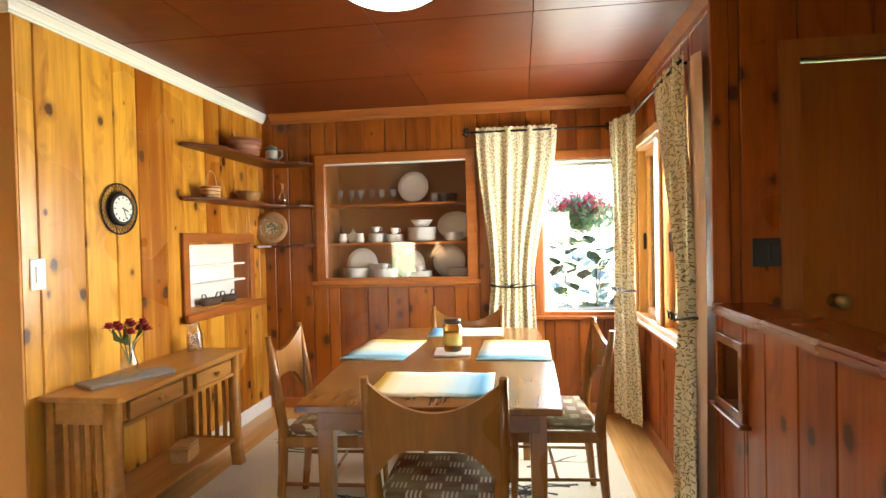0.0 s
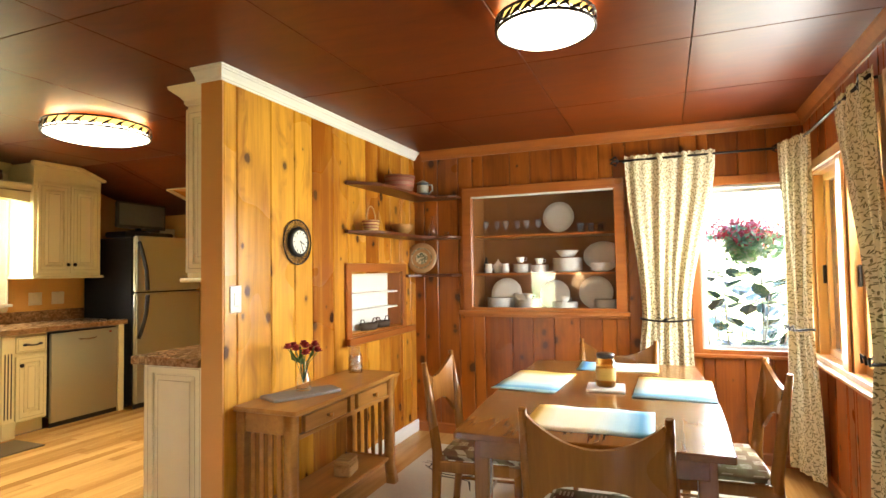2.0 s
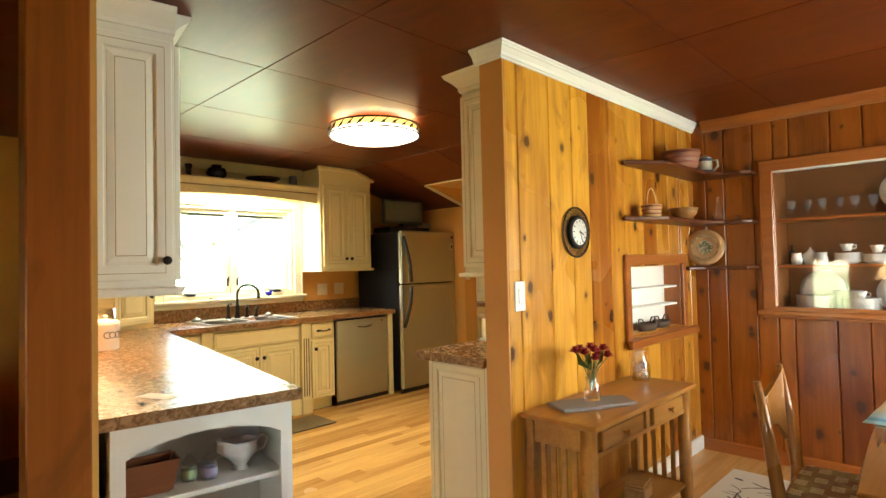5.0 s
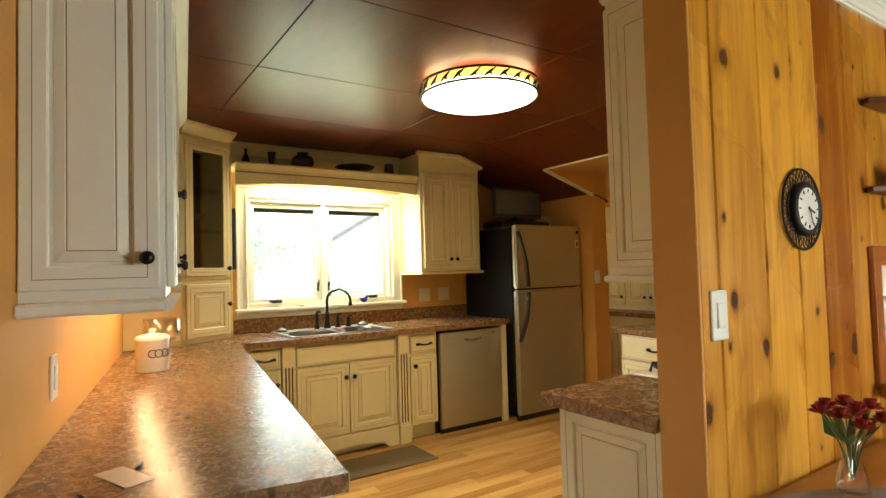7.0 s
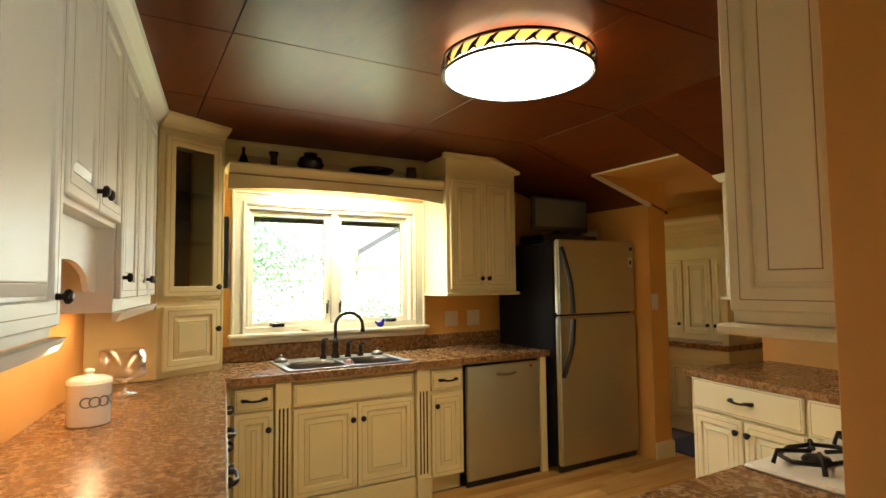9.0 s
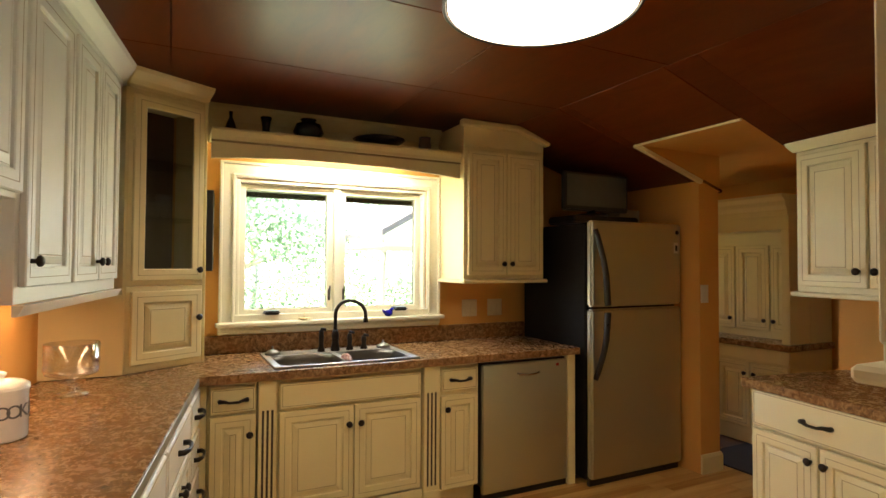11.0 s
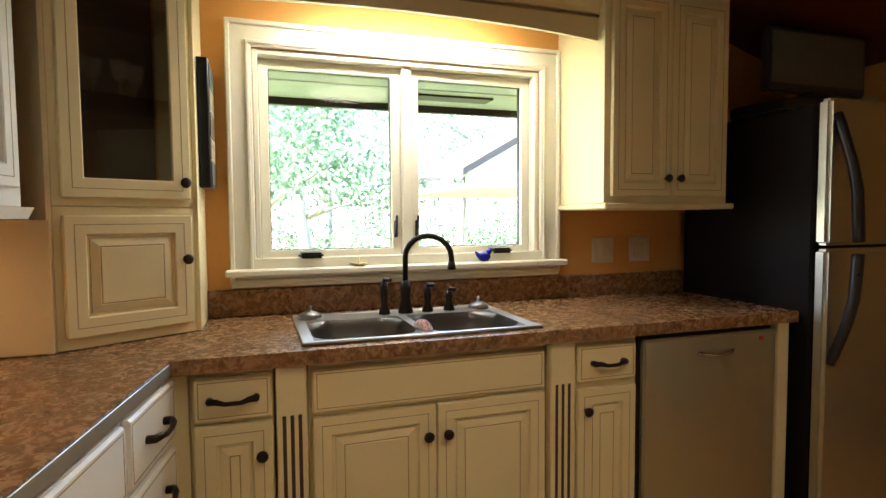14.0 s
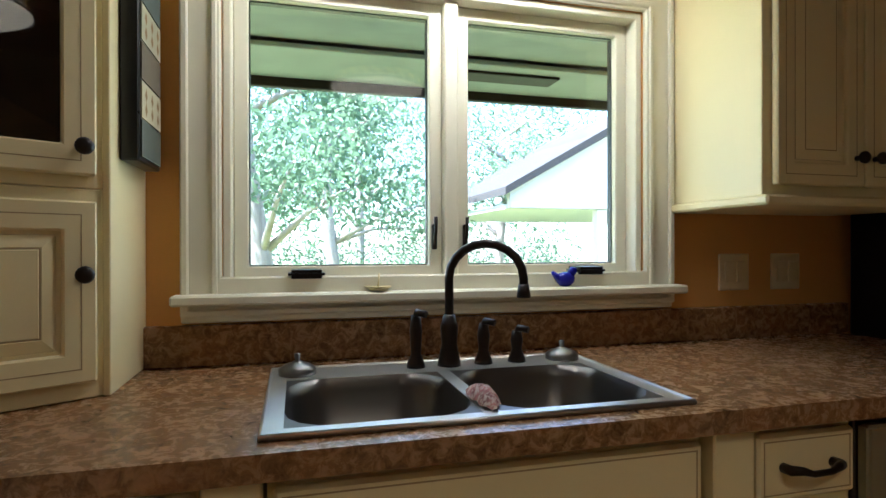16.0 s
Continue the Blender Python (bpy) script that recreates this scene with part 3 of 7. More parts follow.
for a, b, run in ((-5.3, -4.25, 1.35), (-4.246, -4.18, 1.35), (-4.18, -3.504, 0.555), (-3.50, -3.33, 1.2), (-3.33, -2.66, 1.2), (-2.656, -1.85, 1.2)):
    merge(bm, box(a, 0, 0, b, run, 0.02, 0.0015), pose(0, 3.05, C, tilt, 0, 0))
solid("ceiling", bm, ceiling_wood, "dark stained glossy plywood panel ceiling, sloping at one end", "ceiling", kind="structure")
bm = box(-4.18, 3.575, 2.12, -3.33, 5.65, 2.145)
box(-6.25, 4.25, 2.12, -4.18, 5.65, 2.145, 0, bm)
merge(bm, outline([(0, 2.12), (0.74, 2.12), (0.74, 1.885)], 0.012, "y"), pose(-4.18, 3.575, 0, 0, 0, 90))
solid("ceiling_passage", bm, orange_wall, "apricot painted flat ceiling over the passage", "ceiling", kind="structure")
bm = box(-4.186, 3.57, 2.11, -3.504, 3.585, 2.125, 0.002)
merge(bm, box(-4.195, 0, -0.014, -4.168, 0.60, 0.012, 0.002), pose(0, 3.57, 2.119, tilt, 0, 0))
tagged(link("ceiling_trim", bm, cream), "thin cream trim where the slope meets the passage ceiling", "trim", kind="structure")

# floors
solid("floor", box(-5.3, -3.4, -0.12, 3.1, 4.2, -0.012), plain("subfloor", (0.2, 0.1, 0.04), 0.8), "floor base under the boards", "floor", kind="structure")
solid("floor_dining", box(-1.8, -3.4, -0.012, 3.1, 4.0, 0.0), oak_floor, "honey coloured wooden dining floor", "floor", kind="structure")
solid("floor_living", box(-5.3, -3.4, -0.012, -1.8, 0.2, 0.0), oak_floor, "honey coloured wooden floor of the living area", "floor", kind="structure")
floor_kitchen = solid("floor_kitchen", box(-6.3, 0.2, -0.01, -1.8, 5.7, KF - 0.012), plain("kitchen_subfloor", (0.12, 0.06, 0.025), 0.8), "maple strip floor of the kitchen", "floor", kind="structure")

# trim
crown = [(0, -0.085), (0.012, -0.085), (0.016, -0.06), (0.045, -0.028), (0.062, -0.02), (0.068, 0.0), (0, 0.0)]
wcrown = [(0, C - 0.075), (0.01, C - 0.075), (0.014, C - 0.05), (0.04, C - 0.015), (0.045, C - 0.001), (0, C - 0.001)]
bcrown = [(0, C - 0.064), (0.008, C - 0.064), (0.010, C - 0.056), (0.016, C - 0.054), (0.020, C - 0.040), (0.034, C - 0.022), (0.040, C - 0.020), (0.042, C - 0.012), (0.048, C - 0.010), (0.050, C - 0.001), (0, C - 0.001)]
tagged(link("crown_moulding_white", sweep(bcrown, [(-1.86, 1.686), (XP, 1.686), (XP, YF)]), white_trim), "white painted crown moulding along the partition", "moulding", kind="structure")
tagged(link("crown_moulding_wood", sweep(wcrown, [(XP + 0.07, YF), (XE, YF), (XE, 2.15)]), trim_x), "stained pine crown moulding", "moulding", kind="structure")
tagged(link("baseboard_white", sweep([(0, 0), (0.014, 0), (0.014, 0.08), (0.008, 0.09), (0, 0.09)], [(XP, 1.70), (XP, YF)]), white_trim), "white painted baseboard", "baseboard", kind="structure")
tagged(link("baseboard_wood", sweep([(0, 0), (0.012, 0), (0.012, 0.07), (0, 0.08)], [(XP + 0.02, YF), (XE, YF), (XE, 2.15), (XE, -1.2)]), trim_x), "stained pine baseboard", "baseboard", kind="structure")
tagged(link("baseboard_passage", sweep([(0, KF), (-0.014, KF), (-0.014, KF + 0.1), (-0.006, KF + 0.12), (0, KF + 0.12)], [(-4.6, 4.31), (-4.19, 4.31), (-4.19, 4.13)]), cream), "cream painted baseboard at the wall end", "baseboard", kind="structure")

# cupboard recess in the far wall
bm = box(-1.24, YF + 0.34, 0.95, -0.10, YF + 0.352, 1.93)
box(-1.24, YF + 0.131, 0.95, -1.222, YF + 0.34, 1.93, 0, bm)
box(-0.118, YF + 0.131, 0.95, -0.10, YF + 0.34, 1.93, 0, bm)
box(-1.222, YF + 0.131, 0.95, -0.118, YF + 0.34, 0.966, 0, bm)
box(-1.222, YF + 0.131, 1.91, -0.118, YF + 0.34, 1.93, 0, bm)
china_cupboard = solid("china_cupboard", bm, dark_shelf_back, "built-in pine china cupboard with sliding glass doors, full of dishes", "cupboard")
part("frame", frame_box(-1.29, 0.935, -0.05, 1.955, 0.075, YF - 0.022, YF - 0.001, None, 0.004), trim_x, china_cupboard)
part("sill", box(-1.32, YF - 0.05, 0.955, -0.03, YF - 0.023, 0.985, 0.006), trim_x, china_cupboard)
part("track", box(-1.213, YF - 0.02, 0.988, -0.127, YF + 0.03, 1.004, 0.002), white_plastic, china_cupboard, "white sliding door track")
part("track", box(-1.213, YF - 0.02, 1.872, -0.127, YF + 0.03, 1.888, 0.002), white_plastic, china_cupboard, "white sliding door track")
for z in (1.275, 1.575):
    part("shelf", box(-1.22, YF + 0.05, z - 0.018, -0.12, YF + 0.338, z, 0.003), trim_x, china_cupboard)
for x0, x1, y in ((-1.212, -0.66, 0.006), (-0.68, -0.128, 0.018)):
    g = part("glass_door", box(x0, YF + y, 1.004, x1, YF + y + 0.004, 1.872), cupboard_glass, china_cupboard, "sliding clear glass door")
    g.visible_shadow = False


def window(name, label, m, w, h, mat, split=None, sash=0.035, jamb=0.14, rail=0.0):
    """A window in its opening: origin at the opening's lower corner, outside towards +y."""
    e = thing(name, label, "window", m, kind="structure")
    part("window_frame", frame_box(0.001, 0.001, w - 0.001, h - 0.001, 0.02, 0.0005, jamb), mat, e)
    cells = [(0.02, w - 0.02)] if not split else [(0.02, split - 0.02), (split + 0.02, w - 0.02)]
    if split:
        part("mullion", box(split - 0.0195, 0.02, 0.021, split + 0.0195, jamb - 0.005, h - 0.021, 0.004), mat, e)
    for a, b in cells:
        part("sash", frame_box(a + 0.001, 0.021, b - 0.001, h - 0.021, sash, 0.05, 0.09), mat, e)
        g = part("pane", box(a + sash, 0.068, 0.02 + sash, b - sash, 0.072, h - 0.02 - sash), pane, e)
        g.visible_shadow = False
        part("gasket", frame_box(a + sash, 0.02 + sash, b - sash, h - 0.02 - sash, 0.004, 0.0725, 0.092, None, 0), black_plastic, e, "dark rubber gasket")
    return e


def casing(m, w, h, mat, width, sill, name="window_casing"):
    bm = frame_box(-width, -width * 0.6, w + width, h + width, width, -0.02, -0.001, None, 0.004)
    e = tagged(link(name, bm, mat, None, "", m), "moulded window casing", "casing", kind="structure")
    part("window_sill", box(-width - 0.02, -sill, -0.03, w + width + 0.02, -0.021, -0.005, 0.005), mat, e)
    return e


pale_wood = wood("pale_window_wood", (0.42, 0.2, 0.06), (0.6, 0.33, 0.12), 2, 0.35)
m = m_far @ pose(WIN[0], 0, WIN[2])
window("window_1", "aluminium window behind the dining table, bright outside", m, 0.57, 1.13, plain("aluminium_sash", (0.55, 0.54, 0.52), 0.4, 0.4), None, 0.02)
casing(m, 0.57, 1.13, trim_z, 0.06, 0.05)
for h, n in ((EW1, "window_2"), (EW2, "window_3")):
    m = m_east @ pose(h[0], 0, h[2])
    e = window(n, "wooden casement window in the east wall", m, h[1] - h[0], h[3] - h[2], pale_wood, None, 0.04)
    part("latch", box(0.022, 0.03, 0.45, 0.04, 0.048, 0.56, 0.004), bronze, e, "dark casement latch")
m = m_east @ pose(EW1[0], 0, EW1[2])
casing(m, EW2[1] - EW1[0], 1.13, pale_wood, 0.06, 0.05)
part("mullion", box(0.551, -0.018, 0.0, 0.649, -0.001, 1.13, 0.003), pale_wood, bpy.data.objects["window_casing.001"], "", None)
m = pose(-5.05, 1.4235, 1.078, 0, 0, 90)
kwin = window("window_kitchen", "cream painted double casement window over the sink", m, 1.175, 0.805, cream_white, 0.59, 0.036, 0.14)
e = casing(m, 1.175, 0.805, cream_white, 0.085, 0.075)
part("bead", frame_box(-0.09, -0.06, 1.265, 0.895, 0.018, -0.034, -0.0205, None, 0.004), cream_white, e)
part("bead", frame_box(-0.022, -0.02, 1.197, 0.827, 0.014, -0.028, -0.0205, None, 0.003), cream_white, e)
part("apron", box(-0.09, -0.022, -0.075, 1.265, -0.0005, -0.0315, 0.004), cream_white, e)
for x in (0.20, 0.99):
    c = part("crank", box(x - 0.045, -0.035, 0.028, x + 0.045, 0.045, 0.05, 0.008, None, 0, 2), bronze, kwin, "dark casement crank cover")
for x in (0.545, 0.635):
    l = box(x - 0.007, 0.035, 0.1, x + 0.007, 0.049, 0.17, 0.003)
    tube([(x, 0.04, 0.11), (x, 0.025, 0.15), (x, 0.022, 0.19)], 0.005, 6, l)
    part("latch", l, bronze, kwin, "dark lever latch")

# ---- dining area ----
def ceiling_lamp(x, y, r, watts, drop=0.0):
    e = thing("ceiling_lamp", "round flush ceiling lamp with a dark leaf-cut metal band, lit", "ceiling lamp", pose(x, y, C - drop), "ceiling lamps")
    part("base_plate", lathe([(0, drop), (r * 0.6, drop), (r * 0.6, -0.02), (0, -0.02)], 40), bronze, e)
    part("diffuser", lathe([(r * 0.96, -0.055), (r * 0.96, -0.078), (r * 0.85, -0.09), (r * 0.5, -0.097), (0, -0.10)], 48), glow("lit_diffuser", (1.0, 0.86, 0.60), 0.3), e, "glowing cream glass diffuser")
    part("side_glass", lathe([(r * 0.93, drop * 0.75 - 0.028), (r * 0.93, -0.056)], 48), glow("amber_side_glass", (1.0, 0.60, 0.14), 0.06), e, "amber lit glass behind the band")
    zt = drop * 0.75 - 0.03
    zm, hh = (zt - 0.075) / 2, (zt + 0.075) / 0.045
    for z in (zt, -0.075):
        part("rim", tube([(r * math.cos(a), r * math.sin(a), z) for a in [i * math.pi / 28 for i in range(56)]], 0.006, 6, None, 0, True), bronze, e)
    bm = None
    for i in range(26):
        a = i * 2 * math.pi / 26
        p = Vector((r * math.cos(a), r * math.sin(a), zm))
        t = Vector((-math.sin(a), math.cos(a), 0))
        bm = tube([p - t * 0.03 + Vector((0, 0, -0.016 * hh)), p + Vector((0, 0, 0.006 * math.sin(i * 2.1))), p + t * 0.03 + Vector((0, 0, 0.018 * hh))], [0.003, 0.009, 0.002], 5, bm)
        tube([p, p + t * 0.018 + Vector((0, 0, -0.018 * hh))], [0.007, 0.001], 5, bm)
    part("leaf_band", bm, bronze, e, "dark metal band of cut-out leaves")
    point("lamp_bulb", (x, y, C - drop - 0.055), watts * 0.001, (1.0, 0.66, 0.10), 0.03)
    bulb = area("lamp_bulb", (x, y, C - drop - 0.108), (x, y, 0), r * 1.2, r * 1.2, watts * 0.013, (1.0, 0.84, 0.58))
    bulb.data.spread = radians(125)
    return e


ceiling_lamp(-0.19, 1.75, 0.185, 6)
ceiling_lamp(-3.12, 2.10, 0.30, 27, 0.018)

# table
def bulge(n, half, length, swell):
    pts = []
    for i in range(n + 1):
        t = i / n
        pts.append((half + swell * math.sin(math.pi * t), -length / 2 + length * t))
    return pts + [(-a, -b) for a, b in pts]


table = thing("dining_table", "walnut dining table with bowed sides and tapered legs", "table", pose(-0.07, 2.27, 0, 0, 0, 1.5))
part("tabletop", outline(bulge(10, 0.435, 1.58, 0.03), 0.024, "z", None, 0.004), table_wood, table, "", pose(0, 0, 0.726))
bm = box(-0.37, -0.70, 0.64, 0.37, -0.68, 0.725, 0.002)
box(-0.37, 0.68, 0.64, 0.37, 0.70, 0.725, 0.002, bm)
box(-0.39, -0.68, 0.64, -0.37, 0.68, 0.725, 0.002, bm)
box(0.37, -0.68, 0.64, 0.39, 0.68, 0.725, 0.002, bm)
part("apron", bm, table_wood, table)


def taper_leg(x, y, h, top, foot, bm=None):
    own = bmesh.new()
    rows = [[own.verts.new((x + a * s, y + b * s, z)) for a, b in ((-1, -1), (1, -1), (1, 1), (-1, 1))] for s, z in ((foot, 0), (top, h * 0.8), (top, h))]
    for p, q in zip(rows, rows[1:]):
        for k in range(4):
            own.faces.new([p[k], p[(k + 1) % 4], q[(k + 1) % 4], q[k]])
    own.faces.new(rows[0][::-1]), own.faces.new(rows[-1])
    bmesh.ops.bevel(own, geom=own.edges[:], offset=0.004, segments=1, affect="EDGES", clamp_overlap=True)
    return merge(bm, own)


for sx in (-1, 1):
    for sy in (-1, 1):
        part("leg", taper_leg(sx * 0.365, sy * 0.665, 0.725, 0.028, 0.018), chair_wood, table)


def build_chair():
    """Faces +y; origin on the floor under the seat's middle."""
    e = thing("dining_chair", "walnut dining chair with a bowed back and woven block-pattern seat", "chair", None, "chairs round the table")
    own = bmesh.new()
    n, rows = 14, []
    for i in range(n + 1):
        t = i / n * 2 - 1
        x, curve = t * 0.205, -0.035 * (1 - t * t)
        top = 0.855 - 0.085 * (1 - t * t)
        low = 0.575 + (0.08 * (1 - (t / 0.82) ** 4) if abs(t) < 0.82 else -0.03 * (abs(t) - 0.82) / 0.18)
        rows.append([own.verts.new((x, -0.205 - 0.035 * (z - 0.45) / 0.4 + curve + d, z)) for z, d in ((low, -0.009), (top, -0.009), (top, 0.009), (low, 0.009))])
    for a, b in zip(rows, rows[1:]):
        for k in range(4):
            own.faces.new([a[k], b[k], b[(k + 1) % 4], a[(k + 1) % 4]]).smooth = False
    own.faces.new(rows[0]), own.faces.new(rows[-1][::-1])
    bmesh.ops.recalc_face_normals(own, faces=own.faces[:])
    part("backrest", own, chair_wood, e)
    for sx in (-1, 1):
        bm = tube([(sx * 0.185, -0.225, 0.0), (sx * 0.19, -0.20, 0.25), (sx * 0.195, -0.19, 0.45), (sx * 0.207, -0.215, 0.66), (sx * 0.213, -0.245, 0.87)], [0.016, 0.022, 0.025, 0.022, 0.013], 8)
        part("leg", bm, chair_wood, e)
        part("leg", tube([(sx * 0.205, 0.20, 0.0), (sx * 0.20, 0.19, 0.22), (sx * 0.20, 0.19, 0.42)], [0.012, 0.017, 0.02], 8), chair_wood, e)
        part("rail", box(sx * 0.20 - 0.010, -0.18, 0.37, sx * 0.20 + 0.010, 0.19, 0.42, 0.003), chair_wood, e)
        part("stretcher", tube([(sx * 0.19, -0.205, 0.2), (sx * 0.2, 0.19, 0.2)], 0.008, 6), chair_wood, e)
    part("rail", box(-0.195, 0.18, 0.37, 0.195, 0.2, 0.42, 0.003), chair_wood, e)
    part("rail", box(-0.19, -0.20, 0.37, 0.19, -0.18, 0.42, 0.003), chair_wood, e)
    part("stretcher", tube([(-0.195, 0.0, 0.2), (0.195, 0.0, 0.2)], 0.008, 6), chair_wood, e)
    own = box(-0.205, -0.175, 0.422, 0.205, 0.21, 0.47, 0.02, None, 0, 3)
    for f in own.faces:
        f.smooth = True
    part("seat", own, seat_cloth, e, "brown and olive woven seat with cream line blocks")
    return e


chair = build_chair()
chair.matrix_basis = pose(-0.01, 1.63, 0, 0, 0, 1)
copy_thing(chair, pose(-0.63, 2.30, 0, 0, 0, -86))
copy_thing(chair, pose(0.40, 2.44, 0, 0, 0, 93))
copy_thing(chair, pose(-0.07, 2.93, 0, 0, 0, 180))

# on the table
def placemat(x, y, rz, w=0.42, d=0.31):
    own = bmesh.new()
    n = 10
    g = [[own.verts.new((-w / 2 + w * i / n, -d / 2 + d * j / 6, 0.004 + 0.0018 * math.sin(i * 1.3 + j))) for i in range(n + 1)] for j in range(7)]
    for j in range(6):
        for i in range(n):
            own.faces.new([g[j][i], g[j][i + 1], g[j + 1][i + 1], g[j + 1][i]]).smooth = True
    r = bmesh.ops.extrude_face_region(own, geom=own.faces[:])
    bmesh.ops.translate(own, verts=[v for v in r["geom"] if isinstance(v, bmesh.types.BMVert)], vec=(0, 0, -0.003))
    bmesh.ops.recalc_face_normals(own, faces=own.faces[:])
    return solid("placemat", own, mat_cloth, "cotton placemat striped yellow, white and blue on the table", "placemat", pose(x, y, 0.7505, 0, 0, rz), "placemats on the table")


placemat(-0.06, 1.76, 1, 0.44, 0.34)
placemat(-0.40, 2.40, -93, 0.48, 0.30)
placemat(0.23, 2.40, -91, 0.46, 0.33)
placemat(-0.05, 2.90, 181, 0.42, 0.27)
bm = box(-0.085, -0.085, 0.0, 0.085, 0.085, 0.012, 0.004)
solid("candle_tray", bm, ceramic, "square white ceramic tray under the candle", "tray", pose(-0.06, 2.32, 0.7502, 0, 0, 4))
e = thing("candle_jar", "amber candle in a glass jar with a dark lid", "candle", pose(-0.06, 2.33, 0.7625))
part("jar", lathe([(0, 0), (0.042, 0), (0.044, 0.01), (0.044, 0.115), (0.036, 0.125), (0.036, 0.13)], 24), glass("amber_glass", (0.95, 0.62, 0.2)), e)
part("wax", lathe([(0, 0.004), (0.040, 0.004), (0.040, 0.085), (0, 0.085)], 20), plain("amber_wax", (0.5, 0.22, 0.02), 0.5), e, "amber wax")
part("label", lathe([(0.0447, 0.03), (0.0447, 0.085)], 24), plain("candle_label", (0.55, 0.36, 0.08), 0.5), e, "golden paper label")
part("lid", lathe([(0, 0.15), (0.036, 0.15), (0.04, 0.146), (0.04, 0.128), (0, 0.128)], 24), plain("dark_lid", (0.05, 0.03, 0.02), 0.3), e, "dark lid")

# rug with a twig pattern
rug = solid("rug", box(-1.42, 0.15, 0.0, 0.80, 3.55, 0.010, 0.003), rug_cream, "cream wool rug with a dark twig pattern", "rug")
rng = random.Random(11)
bm = bmesh.new()


shoots = []


def twig(p, a, n, width):
    prev = None
    for i in range(n):
        w = width * (1 - 0.7 * i / n)
        s = Vector((-math.sin(a), math.cos(a), 0)) * w
        if not (-1.38 < p.x < 0.76 and 0.2 < p.y < 3.5):
            return
        row = [bm.verts.new(p + s), bm.verts.new(p - s)]
        if prev:
            bm.faces.new([prev[0], row[0], row[1], prev[1]])
        prev = row
        if i > 1 and rng.random() < 0.3 and width > 0.005:
            shoots.append((p.copy(), a + rng.choice((-0.8, 0.8)), 4, width * 0.6))
        p = p + Vector((math.cos(a), math.sin(a), 0)) * 0.05
        a += rng.uniform(-0.3, 0.3)


for i in range(100):
    shoots.append((Vector((rng.uniform(-1.4, 0.75), rng.uniform(0.2, 3.5), 0.0112)), rng.uniform(-0.5, 0.5) + rng.choice((0, math.pi)), rng.randint(5, 9), 0.011))
while shoots:
    bm = bmesh.new()
    twig(*shoots.pop())
    if len(bm.faces):
        part("twig", bm, rug_brown, rug)

# console table against the partition
con = thing("console_table", "oak console table with two drawers and slatted ends", "console table", pose(XP + 0.015, 2.26, 0))
part("top", box(0.0, -0.52, 0.658, 0.36, 0.52, 0.68, 0.004), console_wood, con)
for x in (0.03, 0.305):
    for y in (-0.48, 0.48):
        if x > 0.1:
            bm = tube([(x + 0.012, y + (0.012 if y > 0 else -0.012), 0.0), (x, y, 0.12), (x, y, 0.657)], [0.040, 0.034, 0.034], 4)
        else:
            bm = box(x - 0.02, y - 0.02, 0, x + 0.02, y + 0.02, 0.657, 0.003)
        part("leg", bm, console_wood, con)
for y in (-0.48, 0.48):
    part("side_rail", box(0.05, y - 0.01, 0.56, 0.285, y + 0.01, 0.657, 0.002), console_wood, con)
    part("side_rail", box(0.05, y - 0.01, 0.13, 0.285, y + 0.01, 0.17, 0.002), console_wood, con)
    for k in range(4):
        x = 0.09 + k * 0.05
        part("slat", box(x - 0.012, y - 0.006, 0.17, x + 0.012, y + 0.006, 0.56, 0.002), console_wood, con)
part("shelf", box(0.02, -0.46, 0.15, 0.31, 0.46, 0.17, 0.003), console_wood, con)
part("front_rail", box(0.295, -0.46, 0.635, 0.315, 0.46, 0.657, 0.002), console_wood, con)
part("front_rail", box(0.295, -0.46, 0.53, 0.315, 0.46, 0.55, 0.002), console_wood, con)
part("divider", box(0.295, 0.01, 0.551, 0.318, 0.05, 0.634, 0.002), console_wood, con)
for y0, y1 in ((-0.40, -0.03), (0.08, 0.42)):
    d = part("drawer", box(0.30, y0, 0.555, 0.325, y1, 0.632, 0.004), console_wood, con)
    part("knob", lathe([(0, 0), (0.008, 0), (0.007, 0.012), (0.014, 0.018), (0.014, 0.026), (0, 0.03)], 14, None, pose(0.325, (y0 + y1) / 2, 0.594, 0, 90, 0)), console_wood, d)
slate = paint("weathered_slate", (0.33, 0.29, 0.26), 0.8, 0.5, 0.8, 40.0)
own = outline([(-0.19, -0.075), (-0.05, -0.085), (0.18, -0.07), (0.20, 0.06), (0.02, 0.085), (-0.2, 0.07)], 0.016, "z", None, 0.004)
solid("bark_board", own, slate, "rough grey bark board under the vase on the console", "board", pose(XP + 0.19, 2.05, 0.6802, 0, 0, 62))
e = thing("flower_vase", "clear glass vase with dark red chrysanthemums", "vase", pose(XP + 0.17, 2.08, 0.6965))
part("vase", lathe([(0, 0), (0.038, 0), (0.04, 0.01), (0.036, 0.05), (0.022, 0.10), (0.02, 0.13), (0.026, 0.15), (0.022, 0.15), (0.017, 0.13), (0.019, 0.10), (0.033, 0.05), (0.036, 0.012), (0, 0.008)], 24), clear_glass, e)
stem = plain("green_stem", (0.09, 0.15, 0.04), 0.6)
petal = plain("dark_red_petal", (0.30, 0.010, 0.014), 0.7)
rng = random.Random(3)
